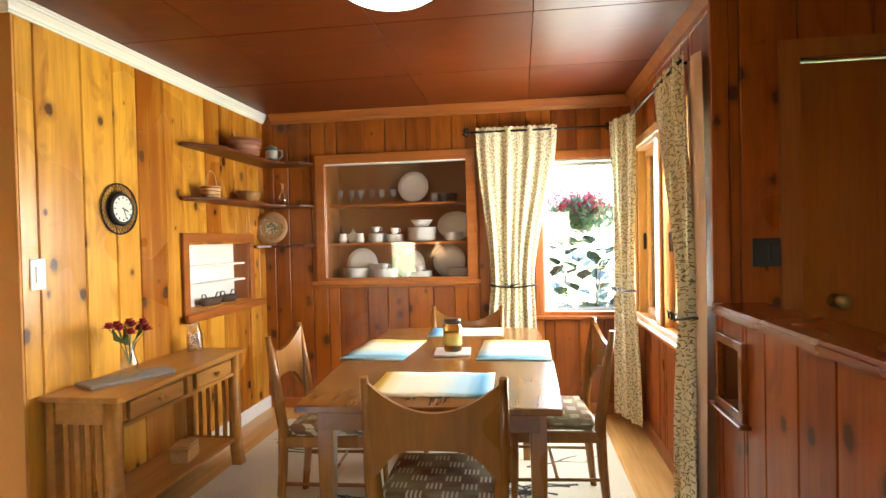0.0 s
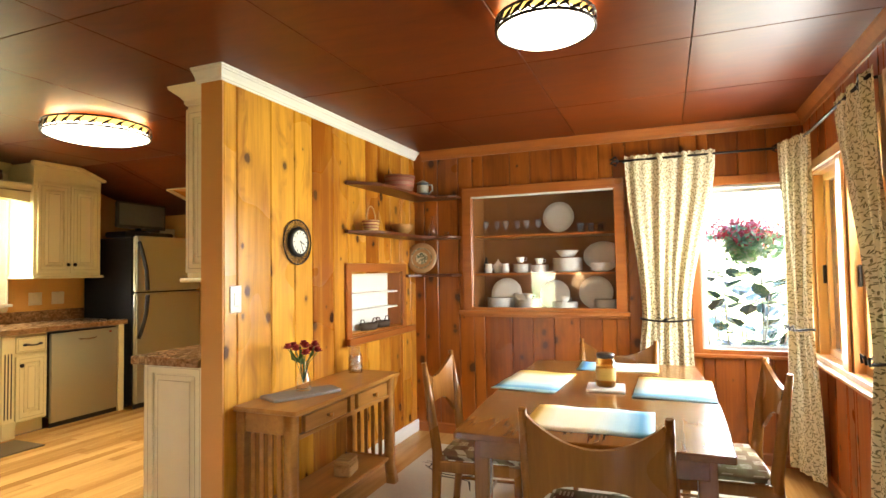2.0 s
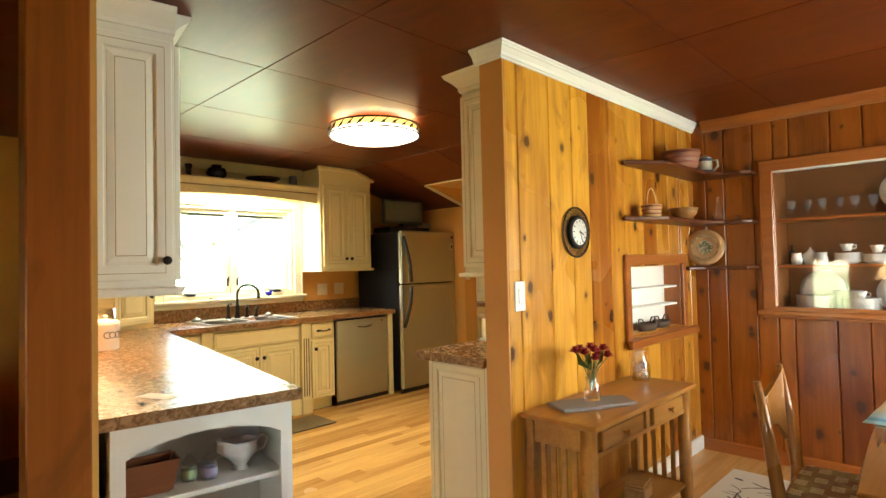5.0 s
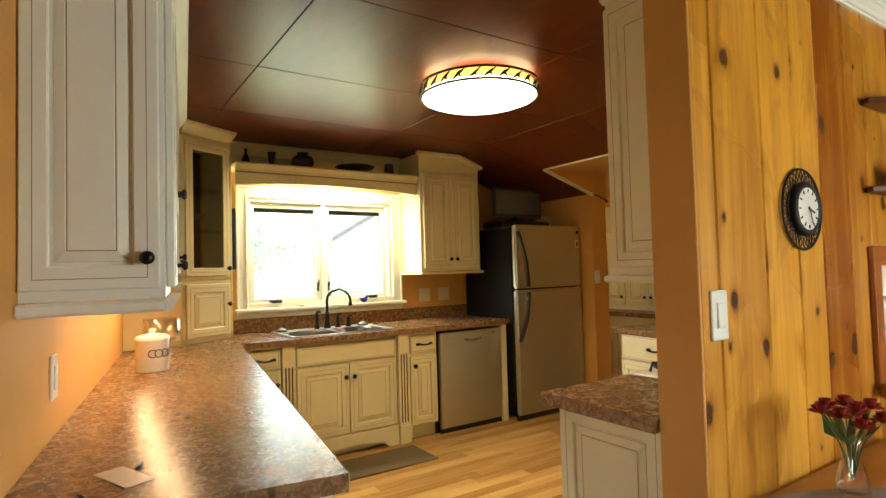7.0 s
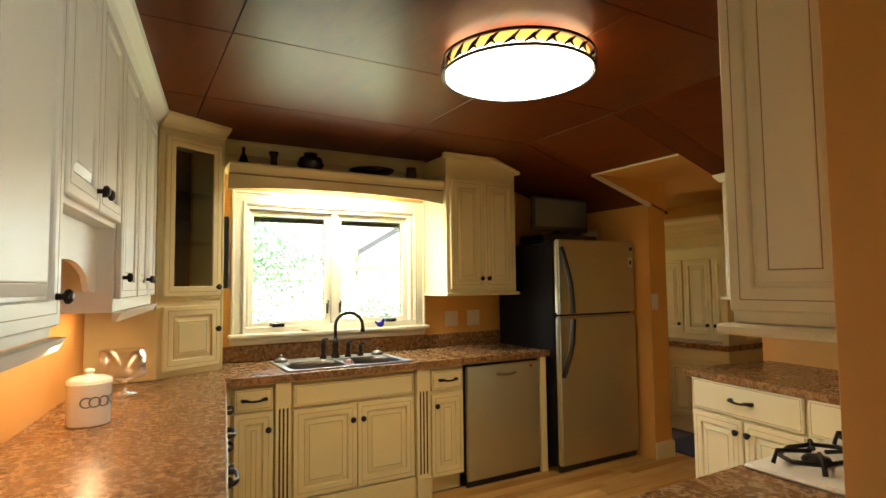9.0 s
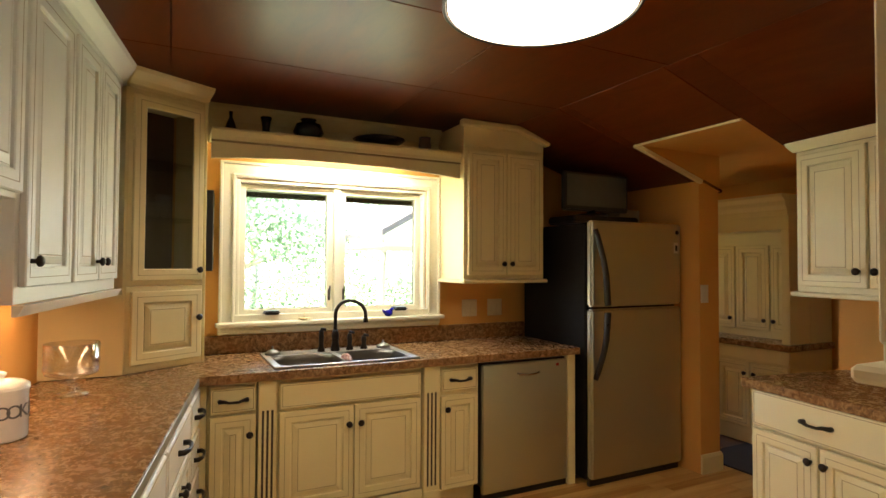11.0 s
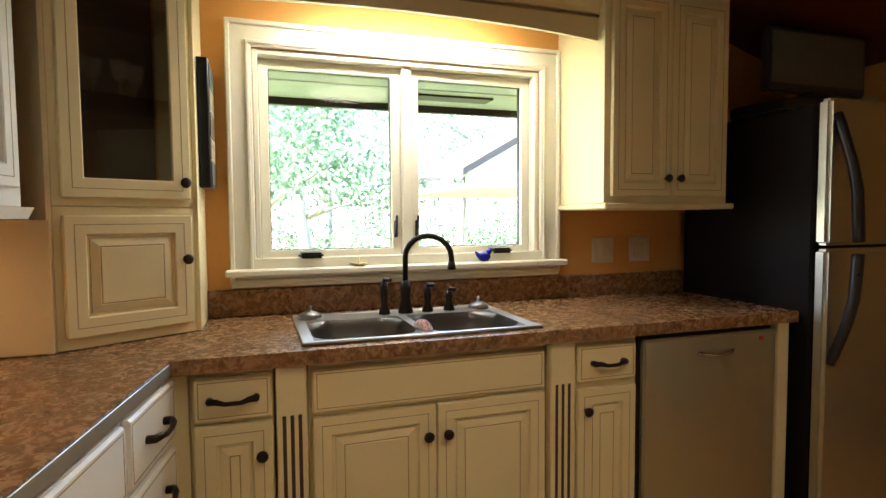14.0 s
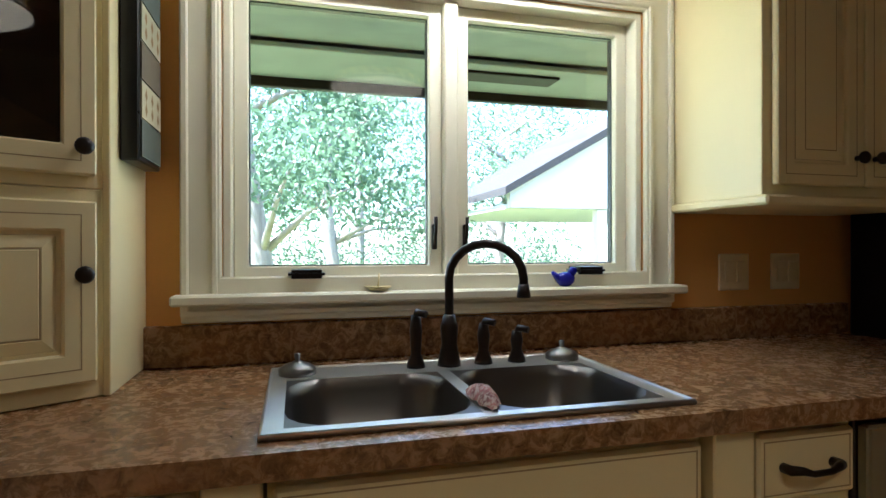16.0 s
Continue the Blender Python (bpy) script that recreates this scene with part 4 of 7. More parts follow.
for k in range(9):
    a, rr = k * 2.4, 0.02 + 0.065 * math.sqrt(k / 9)
    q = Vector((rr * math.cos(a) * 0.8, rr * math.sin(a) * 1.3, 0.215 + 0.045 * rng.random() - rr * 0.4))
    part("stem", tube([(0, 0, 0.04), (q.x * 0.4, q.y * 0.4, 0.14), q], 0.0022, 5), stem, e)
    bm = bmesh.new()
    for ring in range(3):
        for i in range(11):
            b = i * 2 * math.pi / 11 + ring * 0.3
            r1, zz = 0.034 - ring * 0.009, 0.006 + ring * 0.009
            d, s = Vector((math.cos(b), math.sin(b), 0)), Vector((-math.sin(b), math.cos(b), 0)) * 0.008
            vs = [bm.verts.new(q + d * 0.004), bm.verts.new(q + d * r1 * 0.7 + s + Vector((0, 0, zz))), bm.verts.new(q + d * r1 + Vector((0, 0, zz * 1.2))), bm.verts.new(q + d * r1 * 0.7 - s + Vector((0, 0, zz)))]
            bm.faces.new(vs)
    part("flower", bm, petal, e, "dark red chrysanthemum head")
for k in range(5):
    a = k * 1.3
    q = Vector((0.045 * math.cos(a), 0.06 * math.sin(a), 0.17))
    bm = bmesh.new()
    vs = [bm.verts.new(v) for v in ((0, 0, 0.13), q + Vector((0.012, 0, 0.01)), q * 1.35, q + Vector((-0.012, 0, -0.01)))]
    bm.faces.new(vs)
    part("leaf", bm, stem, e)
e = thing("shell_jar", "glass milk bottle filled with sea shells", "jar", pose(XP + 0.12, 2.68, 0.6802))
part("bottle", lathe([(0, 0), (0.042, 0), (0.045, 0.008), (0.045, 0.09), (0.03, 0.125), (0.027, 0.15), (0.031, 0.155), (0.028, 0.158), (0.024, 0.15), (0.027, 0.124), (0.042, 0.088), (0.042, 0.01), (0, 0.006)], 24), clear_glass, e)
bm = None
for k in range(60):
    a, r = rng.random() * 6.28, 0.033 * math.sqrt(rng.random())
    bm = lathe([(0, -0.006), (0.007, -0.002), (0.006, 0.004), (0, 0.007)], 6, bm, pose(r * math.cos(a), r * math.sin(a), 0.016 + 0.0016 * k * (0.85), rng.random() * 180, rng.random() * 180, 0))
part("shells", bm, plain("sea_shell", (0.62, 0.48, 0.36), 0.5), e, "pale sea shells")
e = thing("woven_box", "small woven wooden box on the console shelf", "box", pose(XP + 0.22, 2.40, 0.1702, 0, 0, 10))
part("body", box(-0.05, -0.065, 0, 0.05, 0.065, 0.06, 0.006), wood("woven_straw", (0.3, 0.14, 0.04), (0.55, 0.32, 0.12), 1, 0.7, False, 4.0), e)
part("lid", box(-0.055, -0.07, 0.061, 0.055, 0.07, 0.085, 0.01, None, 0, 2), wood("woven_lid", (0.25, 0.11, 0.03), (0.45, 0.24, 0.08), 0, 0.7, False, 4.0), e)

# on the partition
e = thing("wall_clock", "round wall clock with a dark wire filigree frame", "clock", pose(XP, 2.255, 1.475, 0, 0, 90))
part("case", lathe([(0, 0.0), (0.082, 0.0), (0.086, 0.018), (0.074, 0.03), (0.066, 0.024), (0, 0.024)], 40, None, pose(0, 0, 0, 90, 0, 0)), iron, e)
part("dial", lathe([(0, 0.0255), (0.065, 0.0255)], 40, None, pose(0, 0, 0, 90, 0, 0)), china, e, "white dial")
bm = None
for k in range(12):
    a = k * math.pi / 6
    part("dial_mark", box(-0.002, -0.028, 0.05, 0.002, -0.0262, 0.061), iron, e, "", pose(0, 0, 0, 0, math.degrees(a), 0))
bm = box(-0.003, -0.0295, -0.008, 0.003, -0.0285, 0.036)
part("hour_pointer", bm, iron, e, "", pose(0, 0, 0, 0, 110, 0))
part("minute_pointer", box(-0.002, -0.0305, -0.008, 0.002, -0.0297, 0.052), iron, e, "", pose(0, 0, 0, 0, 160, 0))
bm = tube([(0.125 * math.cos(i * 0.157), -0.008, 0.125 * math.sin(i * 0.157)) for i in range(40)], 0.004, 6, None, 0, True)
for k in range(30):
    a = k * 2 * math.pi / 30
    c, s = 0.106 * math.cos(a), 0.106 * math.sin(a)
    tube([(c + 0.019 * math.cos(j * 0.7), -0.008, s + 0.019 * math.sin(j * 0.7)) for j in range(9)], 0.0017, 4, bm, 0, True)
part("filigree_ring", bm, iron, e, "dark wire scrollwork ring")


def switch_plate(name, label, m, mat, w=0.075, h=0.12, rockers=1):
    e = thing(name, label, "switch", m)
    part("plate", box(-w / 2, -0.007, -h / 2, w / 2, 0, h / 2, 0.003), mat, e)
    for k in range(rockers):
        x = (k - (rockers - 1) / 2) * 0.045
        part("rocker", box(x - 0.016, -0.011, -0.033, x + 0.016, -0.0065, 0.033, 0.002), mat, e)
    return e


switch_plate("light_switch", "white dimmer switch plate on the pine partition", pose(XP, 1.775, 1.18, 0, 0, 90), white_plastic, 0.075, 0.13)
switch_plate("dark_switch", "black double switch plate on the closet wall", pose(XE + 0.205, 2.15, 1.205), black_plastic, 0.13, 0.115, 2)

# niche frame and shelves
niche = thing("wall_niche", "pine framed wall niche with white shelves", "niche", m_part)
part("frame", frame_box(1.05, 0.855, 1.925, 1.36, 0.06, -0.022, -0.001, None, 0.004, 0, 0.03), trim_x, niche)
part("sill", box(1.03, -0.055, 0.825, 2.03, -0.0225, 0.875, 0.006), trim_x, niche)
for x in (1.1, 1.852):
    part("jamb", box(x, 0.0, 0.89, x + 0.008, 0.107, 1.29), trim_z, niche)
for z in (1.035, 1.15):
    part("shelf", box(1.109, 0.02, z - 0.007, 1.851, 0.106, z + 0.007, 0.002), white_trim, niche, "thin white shelf")
for x, s in ((1.45, 1.0), (1.66, 0.8)):
    e = thing("wicker_tray", "dark wicker tray basket with loop handles in the niche", "basket", m_part @ pose(x, 0.05, 0.876 + 0.0145))
    own = lathe([(0, 0), (0.04, 0), (0.046, 0.045), (0.043, 0.045), (0.037, 0.005), (0, 0.004)], 20)
    own.transform(Matrix.Diagonal((2.4 * s, 1.0, 1.0, 1)))
    wick = wood("dark_wicker", (0.03, 0.02, 0.014), (0.13, 0.08, 0.05), 0, 0.7, False, 6.0)
    part("body", own, wick, e)
    for sx in (-1, 1):
        part("handle", tube([(sx * 0.08 * s, -0.02, 0.04), (sx * 0.09 * s, -0.01, 0.075), (sx * 0.09 * s, 0.01, 0.075), (sx * 0.08 * s, 0.02, 0.04)], 0.004, 6), wick, e)

# corner shelves
for z, d, full in ((1.895, 0.19, True), (1.575, 0.19, True), (1.275, 0.15, False)):
    pts = [(XP, 3.85), (XP, 2.76), (XP + 0.03, 2.74), (XP + d, 2.95), (XP + d, 3.55), (XP + 0.25, 3.68), (-1.36, 3.69), (-1.31, 3.74), (-1.305, 3.85)] if full else [(XP, 3.85), (XP, 3.62), (XP + 0.05, 3.60), (XP + 0.12, 3.70), (-1.34, 3.72), (-1.305, 3.85)]
    s = solid("corner_shelf", outline([(a + 0.001 if a == XP else a, b - 0.001 if b == 3.85 else b) for a, b in pts], 0.022, "z", None, 0.004), shelf_wood, "dark stained corner shelf with a scalloped edge", "shelf", pose(0, 0, z - 0.022), "corner shelves")


def basket(m, r, h, mat, squash=1.0, hoop=True, label="small woven basket with a hoop handle on the shelf"):
    e = thing("basket", label, "basket", m)
    own = lathe([(0, 0), (r * 0.85, 0), (r, h), (r * 0.94, h), (r * 0.8, 0.006), (0, 0.006)], 22)
    own.transform(Matrix.Diagonal((1, squash, 1, 1)))
    part("body", own, mat, e)
    bm = None
    for k in range(3):
        z = h * (0.25 + 0.3 * k)
        rr = r * (0.85 + 0.15 * z / h) + 0.002
        bm = tube([(rr * math.cos(i * 0.393), rr * squash * math.sin(i * 0.393), z) for i in range(16)], 0.0035, 5, bm, 0, True)
    part("weave_band", bm, plain("red_reed", (0.28, 0.05, 0.03), 0.6), e, "reddish woven band")
    if hoop:
        part("handle", tube([(0, r * squash * 0.95 * math.cos(a), h * 0.8 + 0.11 * math.sin(a)) for a in [i * math.pi / 12 for i in range(13)]], 0.004, 6), mat, e)
    return e


straw = wood("pale_reed", (0.42, 0.22, 0.08), (0.70, 0.46, 0.22), 2, 0.7, False, 5.0)
basket(pose(XP + 0.10, 2.93, 1.5755), 0.055, 0.07, straw, 1.2)
own = lathe([(0, 0), (0.04, 0), (0.075, 0.04), (0.085, 0.075), (0.08, 0.075), (0.07, 0.042), (0.036, 0.008), (0, 0.006)], 28)
solid("wooden_bowl", own, wood("turned_bowl", (0.24, 0.11, 0.03), (0.42, 0.22, 0.08), 2, 0.45, False, 2.0), "turned wooden bowl on the corner shelf", "bowl", pose(XP + 0.11, 3.38, 1.5755))
own = lathe([(0, 0), (0.035, 0), (0.036, 0.05), (0.03, 0.075), (0.012, 0.11), (0.011, 0.16), (0.014, 0.165), (0.009, 0.165), (0.008, 0.11), (0.026, 0.074), (0.032, 0.05), (0.031, 0.006), (0, 0.005)], 20)
solid("glass_decanter", own, clear_glass, "slim clear glass decanter on the corner shelf", "bottle", pose(-1.53, 3.78, 1.5755))
own = lathe([(0, 0), (0.02, 0), (0.022, 0.035), (0.019, 0.035), (0.017, 0.004), (0, 0.004)], 16)
solid("small_glass", own, clear_glass, "small clear glass on the corner shelf", "glass", pose(-1.40, 3.77, 1.5755))
basket(pose(XP + 0.135, 3.30, 1.8955), 0.11, 0.10, plain("striped_reed", (0.28, 0.12, 0.07), 0.6), 1.1, False, "low reddish woven bread basket on the top shelf")
e = thing("beer_stein", "dark and pale ceramic stein with a pewter lid", "stein", pose(-1.60, 3.76, 1.8955))
part("body", lathe([(0, 0), (0.05, 0), (0.052, 0.01), (0.047, 0.03), (0.047, 0.10), (0.05, 0.115), (0.044, 0.115), (0.042, 0.01), (0, 0.008)], 22), plain("stein_glaze", (0.10, 0.11, 0.13), 0.25), e)
part("relief", lathe([(0.0478, 0.035), (0.0482, 0.06), (0.0478, 0.095)], 22), paint("stein_relief", (0.50, 0.46, 0.38), 0.4, 0.9, 0.4, 60.0), e, "pale relief band")
part("handle", tube([(0.046, 0, 0.1), (0.08, 0, 0.095), (0.085, 0, 0.055), (0.05, 0, 0.025)], 0.007, 8), plain("stein_handle", (0.5, 0.48, 0.42), 0.3), e)
part("lid", lathe([(0, 0.145), (0.006, 0.14), (0.03, 0.128), (0.052, 0.117), (0, 0.116)], 20), plain("pewter", (0.25, 0.25, 0.25), 0.35, 0.8), e, "pewter lid")


def plate_profile(r):
    return [(0, 0), (r * 0.6, 0), (r * 0.66, 0.006), (r, 0.016), (r, 0.019), (r * 0.64, 0.010), (0, 0.006)]


e = thing("decorated_plate", "painted brown landscape plate propped on the corner shelf", "plate", pose(-1.62, 3.765, 1.402, 78, 0, 14))
part("rim", lathe(plate_profile(0.125), 36), paint("plate_brown", (0.40, 0.22, 0.10), 0.25, 0.5), e)
part("picture", lathe([(0, 0.0085), (0.075, 0.0085), (0.085, 0.0135)], 36), cloth("plate_scene", (0.50, 0.40, 0.26), (0.05, 0.06, 0.03), 45.0, 0.3, 0.3), e, "mottled painted scene")

# dishes in the china cupboard
def dish(name, label, prof, m, cat, mat=None, n=28, group=""):
    return solid(name, lathe(prof, n), mat or china, label, cat, m, group)


def stack(x, y, z, r, count):
    for k in range(count):
        dish("dinner_plate", "white china plate in a stack in the cupboard", plate_profile(r), pose(x, y, z + 0.0005 + k * 0.0105 * 0.95), "plate", None, 28, "plates in the cupboard")


YC = YF + 0.19
stack(-1.04, YC, 0.967, 0.11, 10)
stack(-0.80, YC - 0.03, 0.967, 0.10, 9)
stack(-0.88, YC + 0.05, 0.967, 0.075, 13)
stack(-0.52, YC - 0.03, 0.967, 0.10, 7)
stack(-0.22, YC - 0.02, 0.967, 0.085, 9)
stack(-0.86, YC, 1.2755, 0.075, 6)
stack(-0.72, YC, 1.2755, 0.075, 5)
stack(-0.50, YC, 1.2755, 0.115, 10)
dish("serving_bowl", "white china bowl on a stack of plates", [(0, 0), (0.05, 0), (0.09, 0.05), (0.086, 0.05), (0.046, 0.008), (0, 0.006)], pose(-0.50, YC, 1.394), "bowl")
stack(-0.24, YC - 0.06, 1.2755, 0.08, 6)
cup_p = [(0, 0), (0.022, 0), (0.036, 0.045), (0.033, 0.045), (0.02, 0.006), (0, 0.004)]
for x, z in ((-0.86, 1.354), (-0.71, 1.34), (-0.52, 1.042), (-0.80, 1.062)):
    e = thing("teacup", "white china teacup in the cupboard", "cup", pose(x, YC - 0.05, z + 0.0005), "cups in the cupboard")
    part("bowl", lathe(cup_p, 18), china, e)
    part("handle", tube([(0.03, 0, 0.038), (0.05, 0, 0.034), (0.048, 0, 0.016), (0.028, 0, 0.014)], 0.003, 6), china, e)
for x, z, r in ((-1.02, 1.10, 0.13), (-0.30, 1.11, 0.13), (-0.62, 1.09, 0.12), (-0.58, 1.715, 0.125)):
    solid("display_plate", lathe(plate_profile(r), 36), china, "white china plate standing upright in the cupboard", "plate", pose(x, YC + 0.115, z, 80, 0, 0), "display plates")
for x, z in ((-0.24, 1.395),):
    own = lathe(plate_profile(0.12), 36)
    own.transform(Matrix.Diagonal((1.25, 0.95, 1, 1)))
    solid("oval_platter", own, china, "oval white serving platter standing upright", "platter", pose(x, YC + 0.11, z, 80, 0, 0))
gob = [(0, 0), (0.025, 0), (0.004, 0.006), (0.004, 0.05), (0.02, 0.065), (0.028, 0.12), (0.026, 0.12), (0.018, 0.068), (0, 0.056)]
for k in range(6):
    dish("stem_glass", "clear stem glass in the cupboard", gob, pose(-1.15 + k * 0.085, YC - 0.03 + 0.03 * (k % 2), 1.5755), "glass", crystal, 16, "glasses in the cupboard")
tum = [(0, 0), (0.026, 0), (0.032, 0.075), (0.029, 0.075), (0.023, 0.006), (0, 0.005)]
for k in range(6):
    dish("tumbler", "clear tumbler in the cupboard", tum, pose(-0.39 + (k % 3) * 0.075, YC - 0.05 + 0.09 * (k // 3), 1.5755), "glass", crystal, 16, "glasses in the cupboard")
for x in (-1.13, -0.99):
    dish("cream_jug", "small white china jug in the cupboard", [(0, 0), (0.028, 0), (0.034, 0.03), (0.026, 0.06), (0.03, 0.075), (0.026, 0.075), (0, 0.01)], pose(x, YC - 0.04, 1.2755), "jug")
e = thing("teapot", "white china teapot in the cupboard", "teapot", pose(-1.06, YC, 1.2755))
part("body", lathe([(0, 0), (0.03, 0), (0.048, 0.035), (0.04, 0.07), (0.02, 0.082), (0.018, 0.09), (0.006, 0.098), (0.008, 0.108), (0, 0.112)], 22), china, e)
part("spout", tube([(0.04, 0, 0.03), (0.065, 0, 0.05), (0.075, 0, 0.075)], [0.011, 0.008, 0.005], 8), china, e)
part("handle", tube([(-0.04, 0, 0.06), (-0.068, 0, 0.055), (-0.066, 0, 0.03), (-0.043, 0, 0.025)], 0.004, 6), china, e)
dish("dark_bottle", "dark glass bottle with a white label in the cupboard", [(0, 0), (0.022, 0), (0.022, 0.075), (0.009, 0.10), (0.009, 0.13), (0, 0.13)], pose(-1.17, YC + 0.03, 1.2755), "bottle", black_plastic, 16)

# curtains
def curtain(name, m, top, tie, foot, h, tie_z, folds, depth, label, lining=False):
    """Hangs in x and z, facing -y; widths at the top, the tie and the foot, as (left, right)."""
    e = thing(name, label, "curtain", m, "curtains")
    own = bmesh.new()
    n, rows, grid = folds * 8, 26, []
    for j in range(rows + 1):
        z = h * (1 - j / rows)
        if z > tie_z:
            t = (h - z) / (h - tie_z)
            s = t * t * (3 - 2 * t)
            l, r, amp = top[0] + (tie[0] - top[0]) * s, top[1] + (tie[1] - top[1]) * s, 0.8 + 0.5 * t
        else:
            t = (tie_z - z) / tie_z
            s = 1 - (1 - t) ** 2.2
            l, r, amp = tie[0] + (foot[0] - tie[0]) * s, tie[1] + (foot[1] - tie[1]) * s, 1.1
        row = []
        for i in range(n + 1):
            u = i / n
            y = depth * amp * (0.3 * math.sin(u * folds * 2 * math.pi + 0.4 * math.sin(j * 0.25)) + 0.35 * math.sin(u * folds * 3.7 + j * 0.11))
            row.append(own.verts.new((l + (r - l) * u, y, z + 0.006 * math.sin(u * folds * 4 * math.pi) * (j == 0))))
        grid.append(row)
    for a, b in zip(grid, grid[1:]):
        for i in range(n):
            own.faces.new([a[i], b[i], b[i + 1], a[i + 1]]).smooth = True
    part("cloth", own, curtain_cloth, e)
    c = (tie[0] + tie[1]) / 2
    w = (tie[1] - tie[0]) / 2 + 0.012
    bm = tube([(c + w * math.cos(a), depth * 1.5 * math.sin(a), tie_z + 0.008 * math.cos(a * 2)) for a in [i * math.pi / 9 for i in range(18)]], 0.007, 6, None, 0, True)
    for k in range(3):
        tube([(c - 0.02, -depth * 1.6, tie_z), (c - 0.05 + 0.05 * k, -depth * 1.7 - 0.01, tie_z + 0.022), (c - 0.045 + 0.045 * k, -depth * 1.6 - 0.01, tie_z - 0.012)], 0.005, 5, bm)
    part("tieback", bm, iron, e, "dark leaf-shaped tieback")
    return e


def rod(m, length, label):
    e = thing("curtain_rod", label, "curtain rod", m, "curtain rods")
    part("bar", tube([(0, -0.07, 0), (length, -0.07, 0)], 0.008, 8), iron, e)
    for x in (0.05, length - 0.04):
        part("bracket", tube([(x, 0, 0), (x, -0.05, 0), (x, -0.07, 0)], 0.007, 6), iron, e)
        bm = None
        for k in range(4):
            a = k * 1.57
            bm = tube([(x - 0.03, -0.072, 0), (x - 0.05 + 0.02 * math.cos(a), -0.08, 0.03 * math.sin(a)), (x - 0.09, -0.075, 0.02 * math.sin(a + 1))], [0.004, 0.009, 0.003], 5, bm)
        part("finial", bm, iron, e, "dark iron leaf finial")
    return e


rod(pose(-0.10, YF, 2.06), 1.10, "dark iron curtain rod on the pine wall")
rod(pose(XE, 3.80, 2.06, 0, 0, -90), 1.45, "dark iron curtain rod over the casement windows")
curtain("curtain", pose(0, YF - 0.07, 0.06), (-0.04, 0.54), (0.05, 0.36), (0.0, 0.38), 2.03, 0.88, 7, 0.028, "leaf-print cotton curtain tied back beside the far window")
curtain("curtain", pose(0.90, 3.72, 0.06, 0, 0, -72), (-0.02, 0.34), (0.03, 0.27), (-0.02, 0.35), 2.02, 0.86, 5, 0.03, "leaf-print cotton curtain tied back in the corner")
near_curtain = curtain("curtain", pose(XE - 0.07, 2.80, 0.0, 0, 0, -90), (-0.06, 0.50), (0.42, 0.57), (0.27, 0.60), 2.09, 0.92, 6, 0.035, "leaf-print cotton curtain with a tan lining, tied back at the post")
own = bmesh.new()
g = [[own.verts.new((0.46 + 0.15 * i / 4 + 0.03 * math.sin(j * 0.3), 0.012 * math.sin(i * 2), 2.05 - 2.0 * j / 12)) for i in range(5)] for j in range(13)]
for a, b in zip(g, g[1:]):
    for i in range(4):
        own.faces.new([a[i], b[i], b[i + 1], a[i + 1]]).smooth = True
part("lining", own, lining_cloth, near_curtain, "tan cotton lining", pose(0, 0.025, 0))

# ---- kitchen ----
def door_mesh(w, h, t=0.02, st=0.055, flat=False):
    """The frame of a front from x 0 to w and z 0 to h; its face looks to -y. Slot 0 paint, 1 glaze."""
    if flat:
        bm = box(0, -t, 0, w, 0, h, 0.006)
        return frame_box(0.012, 0.012, w - 0.012, h - 0.012, 0.0025, -t - 0.0005, -t + 0.001, bm, 0, 1)
    bm = frame_box(0, 0, w, h, st, -t, 0, None, 0.0035)
    return frame_box(st * 0.45, st * 0.45, w - st * 0.45, h - st * 0.45, 0.002, -t - 0.0005, -t + 0.001, bm, 0, 1)


def panel_mesh(w, h, t=0.02, st=0.055):
    """The raised panel that sits in a front's frame."""
    bm = bmesh.new()
    x0, x1, z0, z1 = st - 0.001, w - st + 0.001, st - 0.001, h - st + 0.001
    rows = []
    for d, y in ((0.0, -0.002), (0.0, -t * 0.45), (0.009, -t * 0.45), (0.0095, -t * 0.55), (0.031, -t * 0.88), (0.0325, -t * 0.84), (0.035, -t * 0.84), (0.0365, -t * 0.9)):
        if x1 - x0 - 2 * d < 0.01 or z1 - z0 - 2 * d < 0.01:
            break
        rows.append([bm.verts.new(p) for p in ((x0 + d, y, z0 + d), (x1 - d, y, z0 + d), (x1 - d, y, z1 - d), (x0 + d, y, z1 - d))])
    for i, (a, b) in enumerate(zip(rows, rows[1:])):
        for k in range(4):
            bm.faces.new([a[k], a[(k + 1) % 4], b[(k + 1) % 4], b[k]]).material_index = 1 if i in (2, 5) else 0
    bm.faces.new(rows[-1])
    bm.faces.new(rows[0][::-1])
    return bm


def knob(parent, x, z, y=-0.02):
    part("knob", lathe([(0, 0), (0.007, 0), (0.006, 0.012), (0.015, 0.017), (0.016, 0.024), (0.01, 0.03), (0, 0.031)], 16, None, pose(x, y, z, 90, 0, 0)), bronze, parent, "dark bronze knob")


def pull(parent, x, z, y=-0.02):
    bm = tube([(x - 0.058, y, z), (x - 0.058, y - 0.018, z + 0.001), (x - 0.04, y - 0.027, z + 0.002), (x - 0.02, y - 0.03, z - 0.004), (x + 0.02, y - 0.03, z - 0.004), (x + 0.04, y - 0.027, z + 0.002), (x + 0.058, y - 0.018, z + 0.001), (x + 0.058, y, z)], [0.010, 0.010, 0.008, 0.006, 0.006, 0.008, 0.010, 0.010], 8)
    part("pull", bm, bronze, parent, "dark bronze pull")


